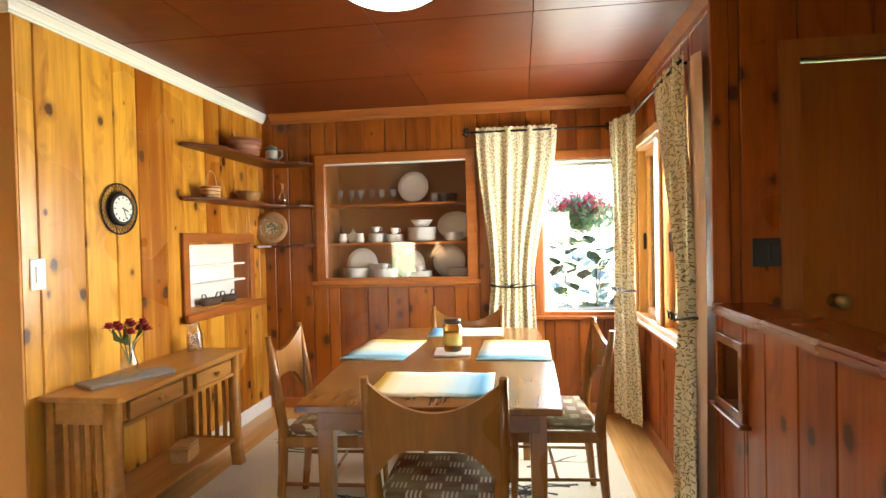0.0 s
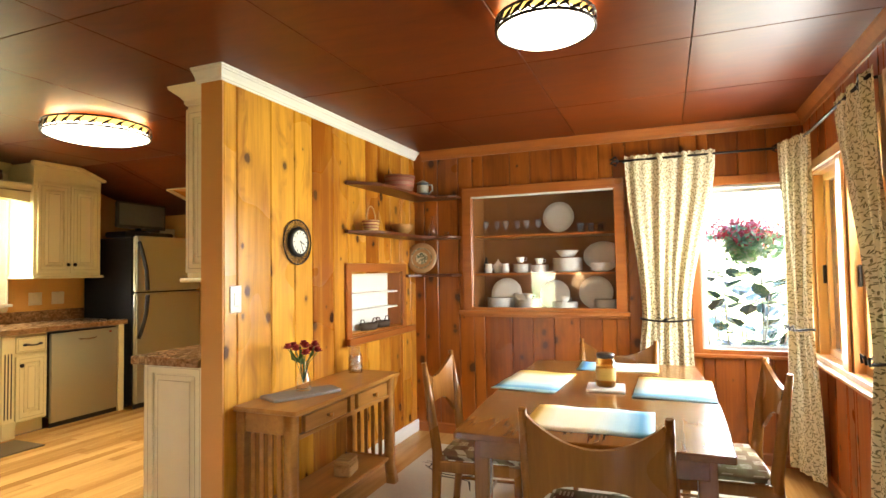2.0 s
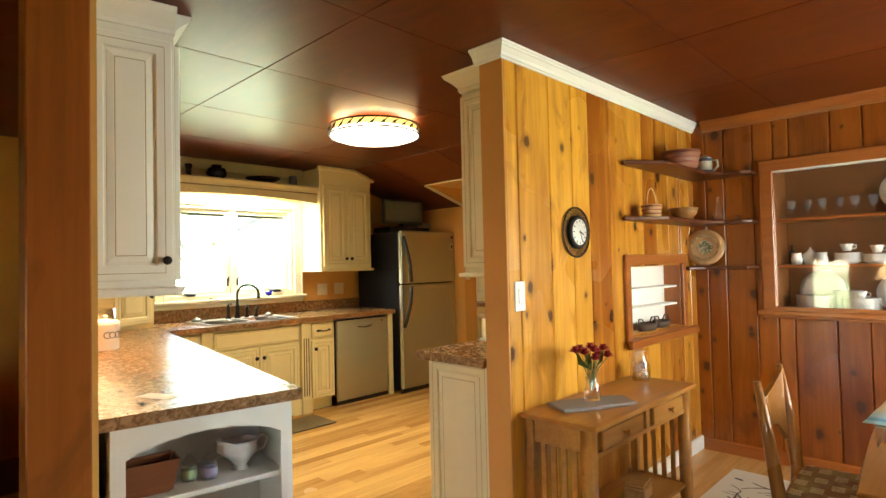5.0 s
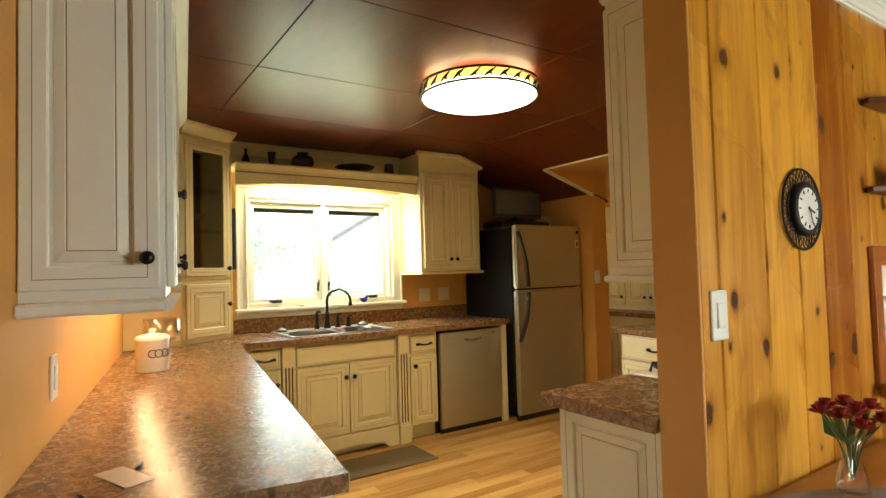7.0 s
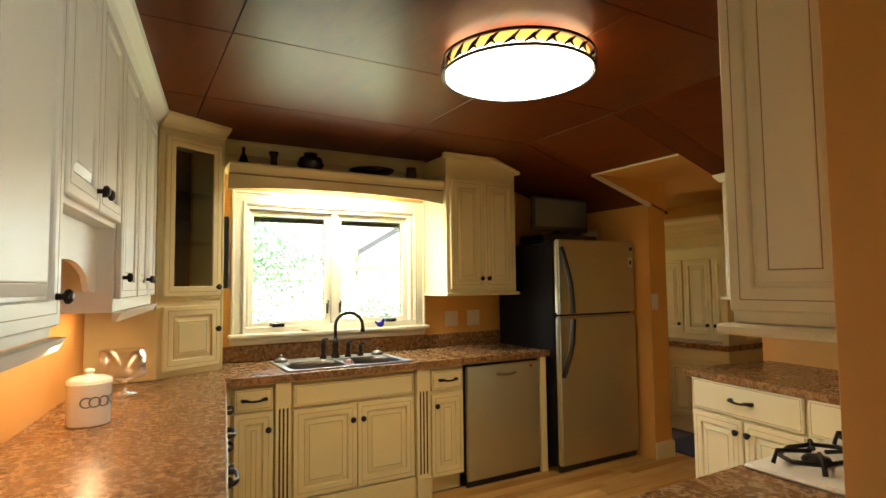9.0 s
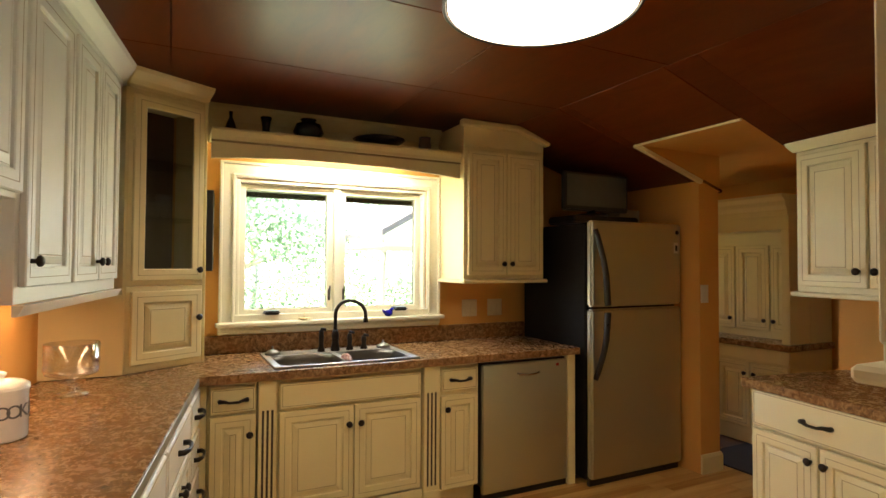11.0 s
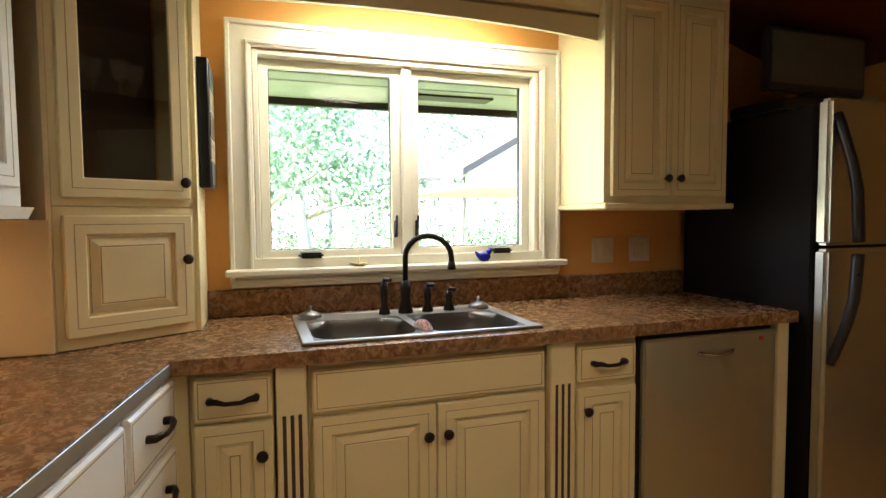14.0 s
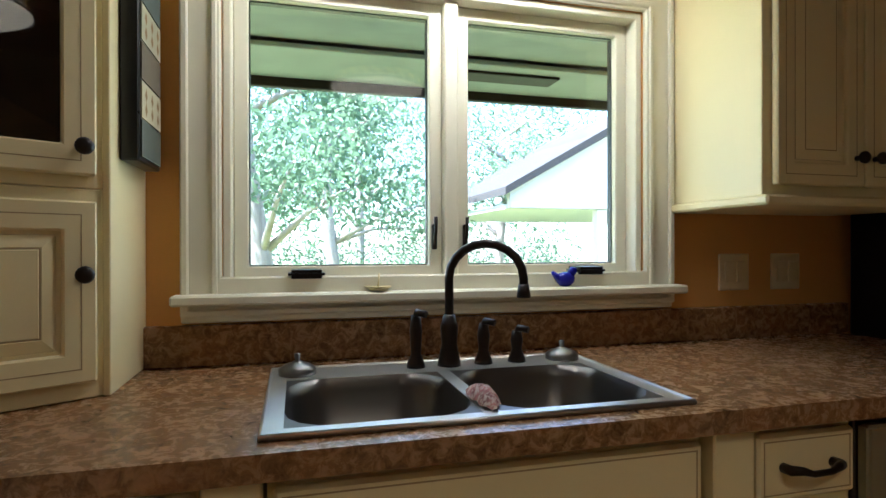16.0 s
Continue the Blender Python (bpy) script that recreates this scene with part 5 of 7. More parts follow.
def front(parent, x, z, w, h, mat, kind="door", kx=None, kz=None, glass_hole=False, flat=False):
    d = part("drawer" if kind == "drawer" else "door", door_mesh(w, h, 0.02, min(0.055, w * 0.28, h * 0.3), flat or kind == "drawer"), [mat, glaze], parent, "", pose(x, 0, z))
    if not (flat or kind == "drawer" or glass_hole):
        part("panel", panel_mesh(w, h, 0.02, min(0.055, w * 0.28, h * 0.3)), [mat, glaze], d)
    if kind == "drawer":
        pull(d, w / 2, h / 2)
    elif kx is not None:
        knob(d, kx, kz)
    return d


Z0, Z1 = KF + 0.10, 0.858


def base_unit(m, x0, x1, depth, fronts, mat, label, toe=True, top=0.858):
    e = thing("base_cabinet", label, "cabinet", m, "base cabinets")
    part("body", box(x0 + 0.001, 0.001, Z0, x1 - 0.001, depth, top, 0.002), mat, e)
    if toe:
        part("toe_board", box(x0 + 0.001, 0.05, KF, x1 - 0.001, 0.065, Z0), mat, e)
    for f in fronts:
        front(e, *f[:4], mat, *f[4:])
    return e


def pilaster(m, x0, x1, mat):
    e = thing("fluted_pilaster", "cream fluted pilaster with a plinth block", "pilaster", m, "pilasters")
    part("board", box(x0 + 0.001, -0.03, KF + 0.0, x1 - 0.001, 0.2, Z1, 0.003), mat, e)
    part("plinth", box(x0 - 0.004, -0.042, KF, x1 + 0.004, -0.0305, KF + 0.13, 0.004), mat, e)
    n = 3
    for k in range(n):
        x = x0 + (x1 - x0) * (k + 1) / (n + 1)
        part("flute", box(x - 0.005, -0.0315, KF + 0.15, x + 0.005, -0.029, 0.72, 0.001), flute_dark, e, "dark glazed flute")
    return e


SINK = pose(-4.45, 0, 0, 0, 0, 90)
base_unit(SINK, 1.25, 1.465, 0.55, [(1.26, 0.72, 0.20, 0.12, "drawer"), (1.26, Z0 + 0.01, 0.20, 0.52, "door", 0.17, 0.43)], cream, "cream glazed base cabinet with a drawer and a door")
part("corner_filler", box(1.165, 0.0, KF, 1.249, 0.02, Z1, 0.001), cream, bpy.data.objects["base_cabinet"])
pilaster(SINK, 1.468, 1.552, cream)
sink_unit = base_unit(SINK, 1.555, 2.303, 0.55, [(1.565, 0.712, 0.728, 0.125, "panel", None, None, False, True), (1.565, Z0 + 0.05, 0.362, 0.47, "door", 0.333, 0.38), (1.931, Z0 + 0.05, 0.362, 0.47, "door", 0.028, 0.38)], cream, "cream glazed sink cabinet with two doors", True, 0.73)
part("face_frame", box(1.556, 0.001, 0.731, 2.302, 0.02, 0.858, 0.001), cream, sink_unit)
part("arched_toe", outline([(1.556, KF), (1.62, KF), (1.70, KF + 0.045), (1.92, KF + 0.06), (2.15, KF + 0.045), (2.235, KF), (2.302, KF), (2.302, Z0 + 0.04), (1.556, Z0 + 0.04)], 0.018, "y"), cream, bpy.data.objects["base_cabinet.001"], "", pose(0, -0.019, 0))
pilaster(SINK, 2.306, 2.396, cream)
base_unit(SINK, 2.399, 2.652, 0.55, [(2.412, 0.712, 0.228, 0.125, "drawer"), (2.412, Z0 + 0.01, 0.228, 0.50, "door", 0.03, 0.43)], cream, "cream glazed base cabinet with a drawer and a door")
e = thing("dishwasher", "brushed steel dishwasher under the counter", "dishwasher", SINK)
part("body", box(2.662, 0.0, KF + 0.08, 3.258, 0.54, 0.845, 0.003), black_plastic, e)
d = part("door", box(2.665, -0.028, KF + 0.04, 3.255, -0.001, 0.836, 0.006, None, 0, 2), stainless, e)
part("handle", tube([(2.89, -0.0285, 0.775), (2.91, -0.04, 0.770), (2.97, -0.044, 0.765), (3.03, -0.04, 0.770), (3.05, -0.0285, 0.775)], 0.006, 6), chrome, d)
part("badge", box(3.17, -0.03, 0.80, 3.19, -0.0285, 0.815), plain("red_badge", (0.4, 0.02, 0.02), 0.4), d, "small red badge")
part("toe_plate", box(2.665, -0.012, KF + 0.002, 3.255, -0.002, KF + 0.038), black_plastic, e)
part("end_panel", box(3.262, -0.03, KF, 3.315, 0.55, Z1, 0.003), cream, bpy.data.objects["base_cabinet.002"])

# worktop along the window wall and the south run
COUNTER = 0.90
SINK_CUT = (1.56, 2.285, 0.02, 0.455)
bm = bmesh.new()
loops = []
for z in (0.86, COUNTER):
    for x0, x1, y0, y1 in ((1.0, 3.335, -0.05, 0.60), SINK_CUT):
        loops.append([bm.verts.new(p) for p in ((x0, y0, z), (x1, y0, z), (x1, y1, z), (x0, y1, z))])
lo, li, uo, ui = loops
for k in range(4):
    n = (k + 1) % 4
    for f in ([uo[k], uo[n], ui[n], ui[k]], [lo[n], lo[k], li[k], li[n]], [lo[k], lo[n], uo[n], uo[k]], [li[n], li[k], ui[k], ui[n]]):
        bm.faces.new(f)
w1 = solid("worktop", bm, counter_mat, "brown stone-pattern laminate worktop with the sink", "worktop", SINK)
part("backsplash", box(1.25, 0.572, 0.9005, 3.36, 0.5985, 0.998, 0.003), counter_mat, w1)
bm = box(-2.50, -0.012, 0.86, -0.002, 0.618, COUNTER - 0.0005, 0.0)
w2 = solid("worktop", bm, counter_mat, "brown stone-pattern laminate worktop of the peninsula", "worktop", SOUTH)
part("edge_strip", box(-2.49, -0.0165, 0.864, -0.06, -0.0125, 0.894, 0.001), plain("pale_metal_edge", (0.40, 0.40, 0.36), 0.3, 0.6), w2, "pale worn front edge")
bm = box(0.0, 0.03, 0.86, 0.62, 0.618, COUNTER - 0.001)
part("corner_piece", bm, counter_mat, w2)

# sink
sk = thing("kitchen_sink", "double-bowl stainless steel drop-in sink", "sink", SINK)
sx0, sx1, sy0, sy1 = 1.545, 2.29, 0.0, 0.465
bm = None
B1, B2 = (1.578, 1.902, 0.032, 0.350), (1.930, 2.256, 0.032, 0.350)
for a, y0, b, y1 in cut(sx0, sx1, sy0, sy1, [B1, B2]):
    bm = box(a, y0, 0.901, b, y1, 0.907, 0, bm)
tube([(sx0, sy0, 0.905), (sx1, sy0, 0.905), (sx1, sy1, 0.905), (sx0, sy1, 0.905)], 0.006, 6, bm, 0, True)
part("rim", bm, sink_steel, sk)
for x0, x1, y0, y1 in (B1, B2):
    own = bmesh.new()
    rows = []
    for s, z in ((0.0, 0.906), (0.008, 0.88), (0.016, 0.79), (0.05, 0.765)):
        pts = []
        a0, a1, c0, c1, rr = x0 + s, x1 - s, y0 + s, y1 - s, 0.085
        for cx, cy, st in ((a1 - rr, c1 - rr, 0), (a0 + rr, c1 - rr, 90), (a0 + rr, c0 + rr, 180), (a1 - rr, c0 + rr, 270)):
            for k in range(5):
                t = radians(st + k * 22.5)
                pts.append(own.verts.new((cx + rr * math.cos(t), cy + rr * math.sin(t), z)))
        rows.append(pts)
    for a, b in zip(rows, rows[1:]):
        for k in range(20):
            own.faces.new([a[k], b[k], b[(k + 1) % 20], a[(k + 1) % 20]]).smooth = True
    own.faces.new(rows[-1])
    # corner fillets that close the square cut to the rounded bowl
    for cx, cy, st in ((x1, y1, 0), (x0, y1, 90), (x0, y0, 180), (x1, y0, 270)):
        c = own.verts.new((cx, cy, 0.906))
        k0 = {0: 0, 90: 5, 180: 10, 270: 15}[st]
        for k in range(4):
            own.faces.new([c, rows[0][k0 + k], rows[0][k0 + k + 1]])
    part("bowl", own, shaded_bowl_steel, sk)
    part("drain", lathe([(0, 0.7665), (0.035, 0.7665), (0.04, 0.7685), (0.036, 0.770), (0.0, 0.7675)], 20, None, pose((x0 + x1) / 2, (y0 + y1) / 2, 0)), chrome, sk)
fa = thing("faucet", "oil-rubbed bronze gooseneck faucet", "faucet", SINK @ pose(1.945, 0.405, 0.907))
part("base", lathe([(0, 0), (0.028, 0), (0.026, 0.012), (0.018, 0.05), (0.021, 0.09), (0.013, 0.12), (0, 0.12)], 20), bronze, fa)
arc = [(0, 0, 0.11), (0, 0, 0.205)] + [(0.0 + 0.075 - 0.075 * math.cos(a), -0.075 * 0.6 + 0.045 * math.cos(a), 0.205 + 0.08 * math.sin(a)) for a in [i * math.pi / 10 for i in range(1, 11)]] + [(0.15, -0.09, 0.19)]
part("spout", tube(arc, 0.0105, 10), bronze, fa)
part("nozzle", lathe([(0, 0), (0.016, 0), (0.012, 0.03), (0, 0.03)], 14, None, pose(0.15, -0.09, 0.163)), bronze, fa)
for x, h, nm in ((1.865, 0.12, "side_sprayer"), (2.03, 0.095, "soap_dispenser"), (2.115, 0.075, "faucet_lever")):
    e = thing(nm, "oil-rubbed bronze " + nm.replace("_", " ") + " beside the faucet", nm.replace("_", " "), SINK @ pose(x, 0.405, 0.907))
    part("stem", lathe([(0, 0), (0.022, 0), (0.02, 0.01), (0.012, 0.03), (0.015, h * 0.7), (0.011, h), (0, h)], 16), bronze, e)
    part("head", tube([(0, 0, h - 0.004), (0.0, -0.012, h + 0.008), (0.018, -0.03, h + 0.004)], 0.008, 8), bronze, e)
for x in (1.60, 2.235):
    solid("sink_stopper", lathe([(0, 0.046), (0.007, 0.044), (0.005, 0.03), (0.014, 0.026), (0.03, 0.02), (0.04, 0.012), (0.041, 0), (0, 0)], 20), plain("dark_steel", (0.2, 0.19, 0.18), 0.3, 0.9), "metal basket strainer resting on the sink rim", "strainer", SINK @ pose(x, 0.405, 0.9075), "strainers")
own = bmesh.new()
rows = []
for j in range(7):
    q, row = j / 6, []
    for i in range(20):
        a = i * math.pi / 10
        k = 1 + 0.12 * math.sin(3 * a + 1) + 0.07 * math.sin(7 * a)
        row.append(own.verts.new((1.925 + 0.024 * k * (0.05 + q) * math.cos(a), 0.10 + 0.06 * k * (0.05 + q) * math.sin(a), 0.9085 + 0.026 * (1 - q * q) + 0.004 * q * math.sin(5 * a) ** 2)))
    rows.append(row)
for a, b in zip(rows, rows[1:]):
    for i in range(20):
        own.faces.new([a[i], b[i], b[(i + 1) % 20], a[(i + 1) % 20]]).smooth = True
own.faces.new(rows[0]).smooth = True
solid("dish_cloth", own, cloth("checked_cloth", (0.48, 0.38, 0.34), (0.16, 0.06, 0.06), 120.0, 0.3), "crumpled pale dish cloth between the sink bowls", "cloth", SINK)

# on the window sill
e = thing("glass_bird", "cobalt blue glass bird on the window sill", "figurine", SINK @ pose(2.325, 0.56, 1.0735))
blue = plain("cobalt_glass", (0.012, 0.010, 0.32), 0.08)
own = lathe([(0, 0), (0.012, 0.002), (0.022, 0.014), (0.023, 0.026), (0.014, 0.038), (0, 0.042)], 16)
own.transform(Matrix.Diagonal((1.25, 0.8, 1, 1)))
tube([(0.015, 0, 0.032), (0.026, 0, 0.047), (0.036, 0, 0.049)], [0.012, 0.012, 0.002], 8, own)
tube([(-0.02, 0, 0.022), (-0.04, 0, 0.042)], [0.012, 0.004], 6, own)
part("body", own, blue, e)
e = thing("sill_ornament", "small cream ornament on the window sill", "ornament", SINK @ pose(1.80, 0.56, 1.0735))
part("dish", lathe([(0, 0), (0.02, 0), (0.036, 0.012), (0, 0.008)], 14), cream, e)
part("stick", tube([(0, 0, 0.008), (0.003, 0, 0.045)], 0.002, 5), cream, e)
for y in (2.925, 3.125):
    switch_plate("wall_outlet", "cream outlet plate above the backsplash", pose(-5.05, y, 1.105, 0, 0, 90), cream_plastic, 0.115, 0.115, 2)

# wall cabinet beside the window, valance and shelf
rc = thing("wall_cabinet", "cream glazed two-door wall cabinet with a sloped crown", "cabinet", pose(-4.70, 0, 0, 0, 0, 90), "wall cabinets")
part("body", box(2.69, 0.001, 1.31, 3.285, 0.345, 2.13, 0.002), cream, rc)
part("bottom_moulding", box(2.675, -0.03, 1.285, 3.30, 0.345, 1.309, 0.006), cream, rc)
front(rc, 2.715, 1.335, 0.272, 0.77, cream, "door", 0.245, 0.07)
front(rc, 2.992, 1.335, 0.272, 0.77, cream, "door", 0.027, 0.07)
own = outline([(2.69, 2.131), (3.285, 2.131), (3.285, 2.19), (3.10, 2.27), (2.69, 2.27)], 0.344, "y")
part("frieze", own, cream, rc, "", pose(0, 0.001, 0))
part("crown", outline([(2.66, 2.245), (2.66, 2.282), (3.08, 2.282), (3.315, 2.195), (3.30, 2.17), (3.07, 2.25)], 0.05, "y", None, 0.006), cream, rc, "", pose(0, -0.045, 0))
va = thing("valance_shelf", "cream arched valance with a display shelf over the window", "shelf", pose(-4.74, 0, 0, 0, 0, 90))
arch = [(1.27, 2.065), (1.27, 1.93)] + [(1.27 + 1.415 * t, 1.925 + 0.035 * math.sin(math.pi * t) ** 0.6) for t in [i / 14 for i in range(1, 14)]] + [(2.685, 1.93), (2.685, 2.065)]
part("valance", outline(arch[::-1], 0.018, "y"), cream, va)
part("shelf", box(1.27, -0.03, 2.066, 2.685, 0.305, 2.085, 0.004), cream, va)
bm = sweep([(0, 2.03), (0.012, 2.03), (0.016, 2.045), (0.03, 2.065), (0, 2.065)], [(1.27, 0.0), (2.685, 0.0)])
part("moulding", bm, cream, va)
part("rope_trim", tube([(1.27, -0.004, 2.02), (2.685, -0.004, 2.02)], 0.005, 6), glaze, va)
part("back_crown", sweep([(0, 2.2), (0.012, 2.2), (0.05, 2.262), (0.05, 2.283), (0, 2.283)], [(1.27, 0.309), (2.685, 0.309)]), cream, va)
part("back_board", box(1.27, 0.30, 2.086, 2.685, 0.308, 2.199), cream, va)
dark_pot = plain("dark_pottery", (0.02, 0.018, 0.022), 0.25)
VS = pose(-4.74, 0, 2.0855, 0, 0, 90)
for x, pr, nm in ((1.37, [(0, 0), (0.022, 0), (0.03, 0.03), (0.02, 0.06), (0.008, 0.09), (0.01, 0.12), (0, 0.12)], "pottery_bottle"), (1.55, [(0, 0), (0.03, 0), (0.02, 0.03), (0.022, 0.07), (0.03, 0.11), (0, 0.11)], "pottery_vase"), (1.78, [(0, 0), (0.05, 0), (0.085, 0.05), (0.07, 0.095), (0.035, 0.11), (0.045, 0.125), (0, 0.12)], "pottery_pot"), (2.20, [(0, 0), (0.06, 0), (0.14, 0.04), (0.155, 0.055), (0.145, 0.055), (0.06, 0.012), (0, 0.01)], "pottery_bowl"), (2.50, [(0, 0), (0.035, 0), (0.04, 0.05), (0.035, 0.08), (0.037, 0.1), (0, 0.1)], "pottery_jar")):
    solid(nm, lathe(pr, 24), dark_pot if nm != "pottery_jar" else plain("brown_pottery", (0.07, 0.04, 0.025), 0.3), "dark glazed " + nm.replace("_", " ") + " on the display shelf", "pottery", VS @ pose(x, 0.12, 0), "pottery on the shelf")

# refrigerator
fr = thing("refrigerator", "two-door refrigerator with steel doors and a black body", "refrigerator", pose(-4.31, 3.345, KF, 0, 0, 90))
part("body", box(0.0, 0.055, 0.03, 0.765, 0.70, 1.575, 0.008), fridge_black, fr)
part("kick_grille", box(0.01, 0.03, 0.0, 0.755, 0.054, 0.042), black_plastic, fr)
for z0, z1, h0, h1 in ((0.045, 1.055, 0.64, 1.04), (1.068, 1.59, 1.535, 1.082)):
    d = part("door", box(0.002, 0.0, z0, 0.763, 0.05, z1, 0.012, None, 0, 3), stainless, fr, "brushed steel door")
    hs = [(0.03 + 0.045 * q ** 0.7, -0.001 - 0.058 * min(1, 1.9 * q), h0 + (h1 - h0) * q) for q in (0, 0.1, 0.25, 0.4, 0.6, 0.8, 0.95, 1.0)]
    part("handle", tube(hs, [0.017, 0.018, 0.018, 0.018, 0.019, 0.02, 0.02, 0.02], 10), black_plastic, d, "curved black handle")
solid("fridge_magnet", box(0.69, -0.005, 1.40, 0.73, -0.0005, 1.47, 0.001), white_plastic, "black and white picture magnet on the refrigerator", "magnet", fr.matrix_basis)
solid("fridge_magnet", box(0.70, -0.0065, 1.415, 0.72, -0.0052, 1.45, 0.0005), black_plastic, "black picture on a white magnet", "magnet", fr.matrix_basis)
solid("fridge_magnet", lathe([(0, 0), (0.014, 0), (0.014, 0.004), (0, 0.005)], 14, None, pose(0.72, -0.0005, 1.535, 90, 0, 0)), iron, "round dark magnet on the refrigerator", "magnet", fr.matrix_basis)
e = thing("media_player", "flat black player box on top of the refrigerator", "player", pose(-4.55, 3.40, KF + 1.591, 0, 0, 90))
part("body", box(0.02, 0, 0.0, 0.58, 0.28, 0.055, 0.01, None, 0, 2), black_plastic, e)
e = thing("television", "small flat black television on top of the refrigerator", "television", pose(-4.50, 3.42, KF + 1.647, 0, 0, 90))
part("foot", lathe([(0, 0), (0.11, 0), (0.10, 0.012), (0.03, 0.02), (0.03, 0.04), (0, 0.04)], 24, None, pose(0.20, 0.12, 0)), black_plastic, e)
part("housing", box(-0.05, 0.09, 0.03, 0.50, 0.13, 0.285, 0.008, None, 0, 2), black_plastic, e)
# Grey lifted to stand in for the window mirrored in the screen.
part("screen", box(-0.03, 0.0875, 0.062, 0.48, 0.0895, 0.268), plain("screen_reflected_grey", (0.13, 0.135, 0.115), 0.2), e)
solid("paper_box", box(0.47, 0.0, 0, 0.66, 0.2, 0.13, 0.004), paint("beige_box", (0.50, 0.42, 0.28), 0.7, 0.2), "beige box on top of the refrigerator", "box", pose(-4.62, 3.40, KF + 1.5755, 0, 0, 90))
switch_plate("light_switch", "cream switch plate on the apricot wall end", pose(-4.19, 4.17, 1.22, 0, 0, 90), white_plastic, 0.07, 0.115)

# south run: base cabinets, open end shelf
base_unit(SOUTH, -0.36, -0.03, 0.5, [(-0.35, 0.70, 0.30, 0.15, "drawer"), (-0.35, 0.53, 0.30, 0.15, "drawer"), (-0.35, 0.36, 0.30, 0.15, "drawer"), (-0.35, Z0 + 0.01, 0.30, 0.16, "drawer")], daylit_cab, "cream base cabinet with four drawers, whitened for daylight")
for k in range(3):
    x0 = -0.36 - 0.56 * (k + 1)
    base_unit(SOUTH, x0, x0 + 0.56, 0.5, [(x0 + 0.01, 0.70, 0.54, 0.15, "drawer"), (x0 + 0.01, Z0 + 0.01, 0.267, 0.50, "door", 0.24, 0.44), (x0 + 0.283, Z0 + 0.01, 0.267, 0.50, "door", 0.027, 0.44)], daylit_cab, "cream base cabinet with a drawer and doors, whitened for daylight")
END = SOUTH @ pose(-2.47, 0.575, 0, 0, 0, -90)
sh = thing("end_shelf", "white open shelf unit with an arched top at the peninsula's end", "shelf unit", END)
W = 0.56
ar = [(0.0, KF), (0.04, KF), (0.04, 0.755)] + [(0.04 + (W - 0.08) * t, 0.755 + 0.05 * math.sin(math.pi * t) ** 0.7) for t in [i / 12 for i in range(1, 12)]] + [(W - 0.04, 0.755), (W - 0.04, KF), (W, KF), (W, 0.858), (0.0, 0.858)]
part("face_frame", outline(ar, 0.02, "y"), daylit_cab, sh)
part("side", box(0.0, 0.021, KF, 0.018, 0.40, 0.858), daylit_cab, sh)
part("side", box(W - 0.018, 0.021, KF, W, 0.40, 0.858), daylit_cab, sh)
part("back", box(0.0185, 0.30, KF, W - 0.0185, 0.31, 0.858), daylit_cab, sh)
for z in (0.36, 0.61):
    part("shelf", box(0.019, 0.022, z - 0.018, W - 0.019, 0.299, z, 0.002), daylit_cab, sh)
SH = END @ pose(0, 0, 0.6105)
e = thing("wooden_trug", "reddish brown wooden basket box on the shelf", "basket", SH @ pose(0.115, 0.12, 0))
tw = wood("trug_wood", (0.12, 0.035, 0.012), (0.26, 0.085, 0.03), 0, 0.5)
own = outline([(-0.07, 0), (0.06, 0), (0.085, 0.10), (-0.085, 0.10)], 0.008, "y")
part("side", own, tw, e, "", pose(0, -0.05, 0))
part("side", outline([(-0.07, 0), (0.06, 0), (0.085, 0.10), (-0.085, 0.10)], 0.008, "y"), tw, e, "", pose(0, 0.05, 0))
part("bottom", box(-0.07, -0.042, 0, 0.06, 0.05, 0.008), tw, e)
part("end", box(0.0, -0.042, 0, 0.008, 0.05, 0.10), tw, e, "", pose(0.062, 0, 0.002, 0, 14, 0))
part("end", box(-0.008, -0.042, 0, 0.0, 0.05, 0.10), tw, e, "", pose(-0.07, 0, 0.002, 0, -9, 0))
for x, c in ((0.245, (0.20, 0.26, 0.13)), (0.305, (0.22, 0.20, 0.30))):
    e = thing("candle_jar", "small glass candle jar with a domed lid on the shelf", "candle", SH @ pose(x, 0.13 - (x - 0.245) * 0.4, 0), "candle jars")
    part("wax", lathe([(0, 0.003), (0.022, 0.003), (0.022, 0.045), (0, 0.045)], 16), plain("candle_wax", c, 0.5), e)
    part("jar", lathe([(0, 0), (0.025, 0), (0.026, 0.05), (0.02, 0.058)], 18), clear_glass, e)
    part("label", lathe([(0.0265, 0.012), (0.0265, 0.04)], 18), plain("candle_label_small", (c[0] * 1.6, c[1] * 1.6, c[2] * 1.6), 0.5), e, "printed label")
    part("lid", lathe([(0.022, 0.059), (0.024, 0.066), (0.014, 0.078), (0.006, 0.08), (0.008, 0.09), (0, 0.092)], 18), clear_glass, e)
e = thing("gravy_boat", "white ceramic pitcher with a looped handle on the shelf", "pitcher", SH @ pose(0.42, 0.14, 0))
own = lathe([(0, 0), (0.033, 0), (0.022, 0.012), (0.04, 0.035), (0.05, 0.06), (0.047, 0.085), (0.052, 0.10), (0.048, 0.10), (0.043, 0.085), (0.045, 0.06), (0, 0.03)], 24)
for v in own.verts:
    if v.co.z > 0.05:
        v.co.x *= 1.25
        if v.co.x < -0.04:
            v.co.x -= 0.02
            v.co.z += 0.012
part("body", own, ceramic, e)
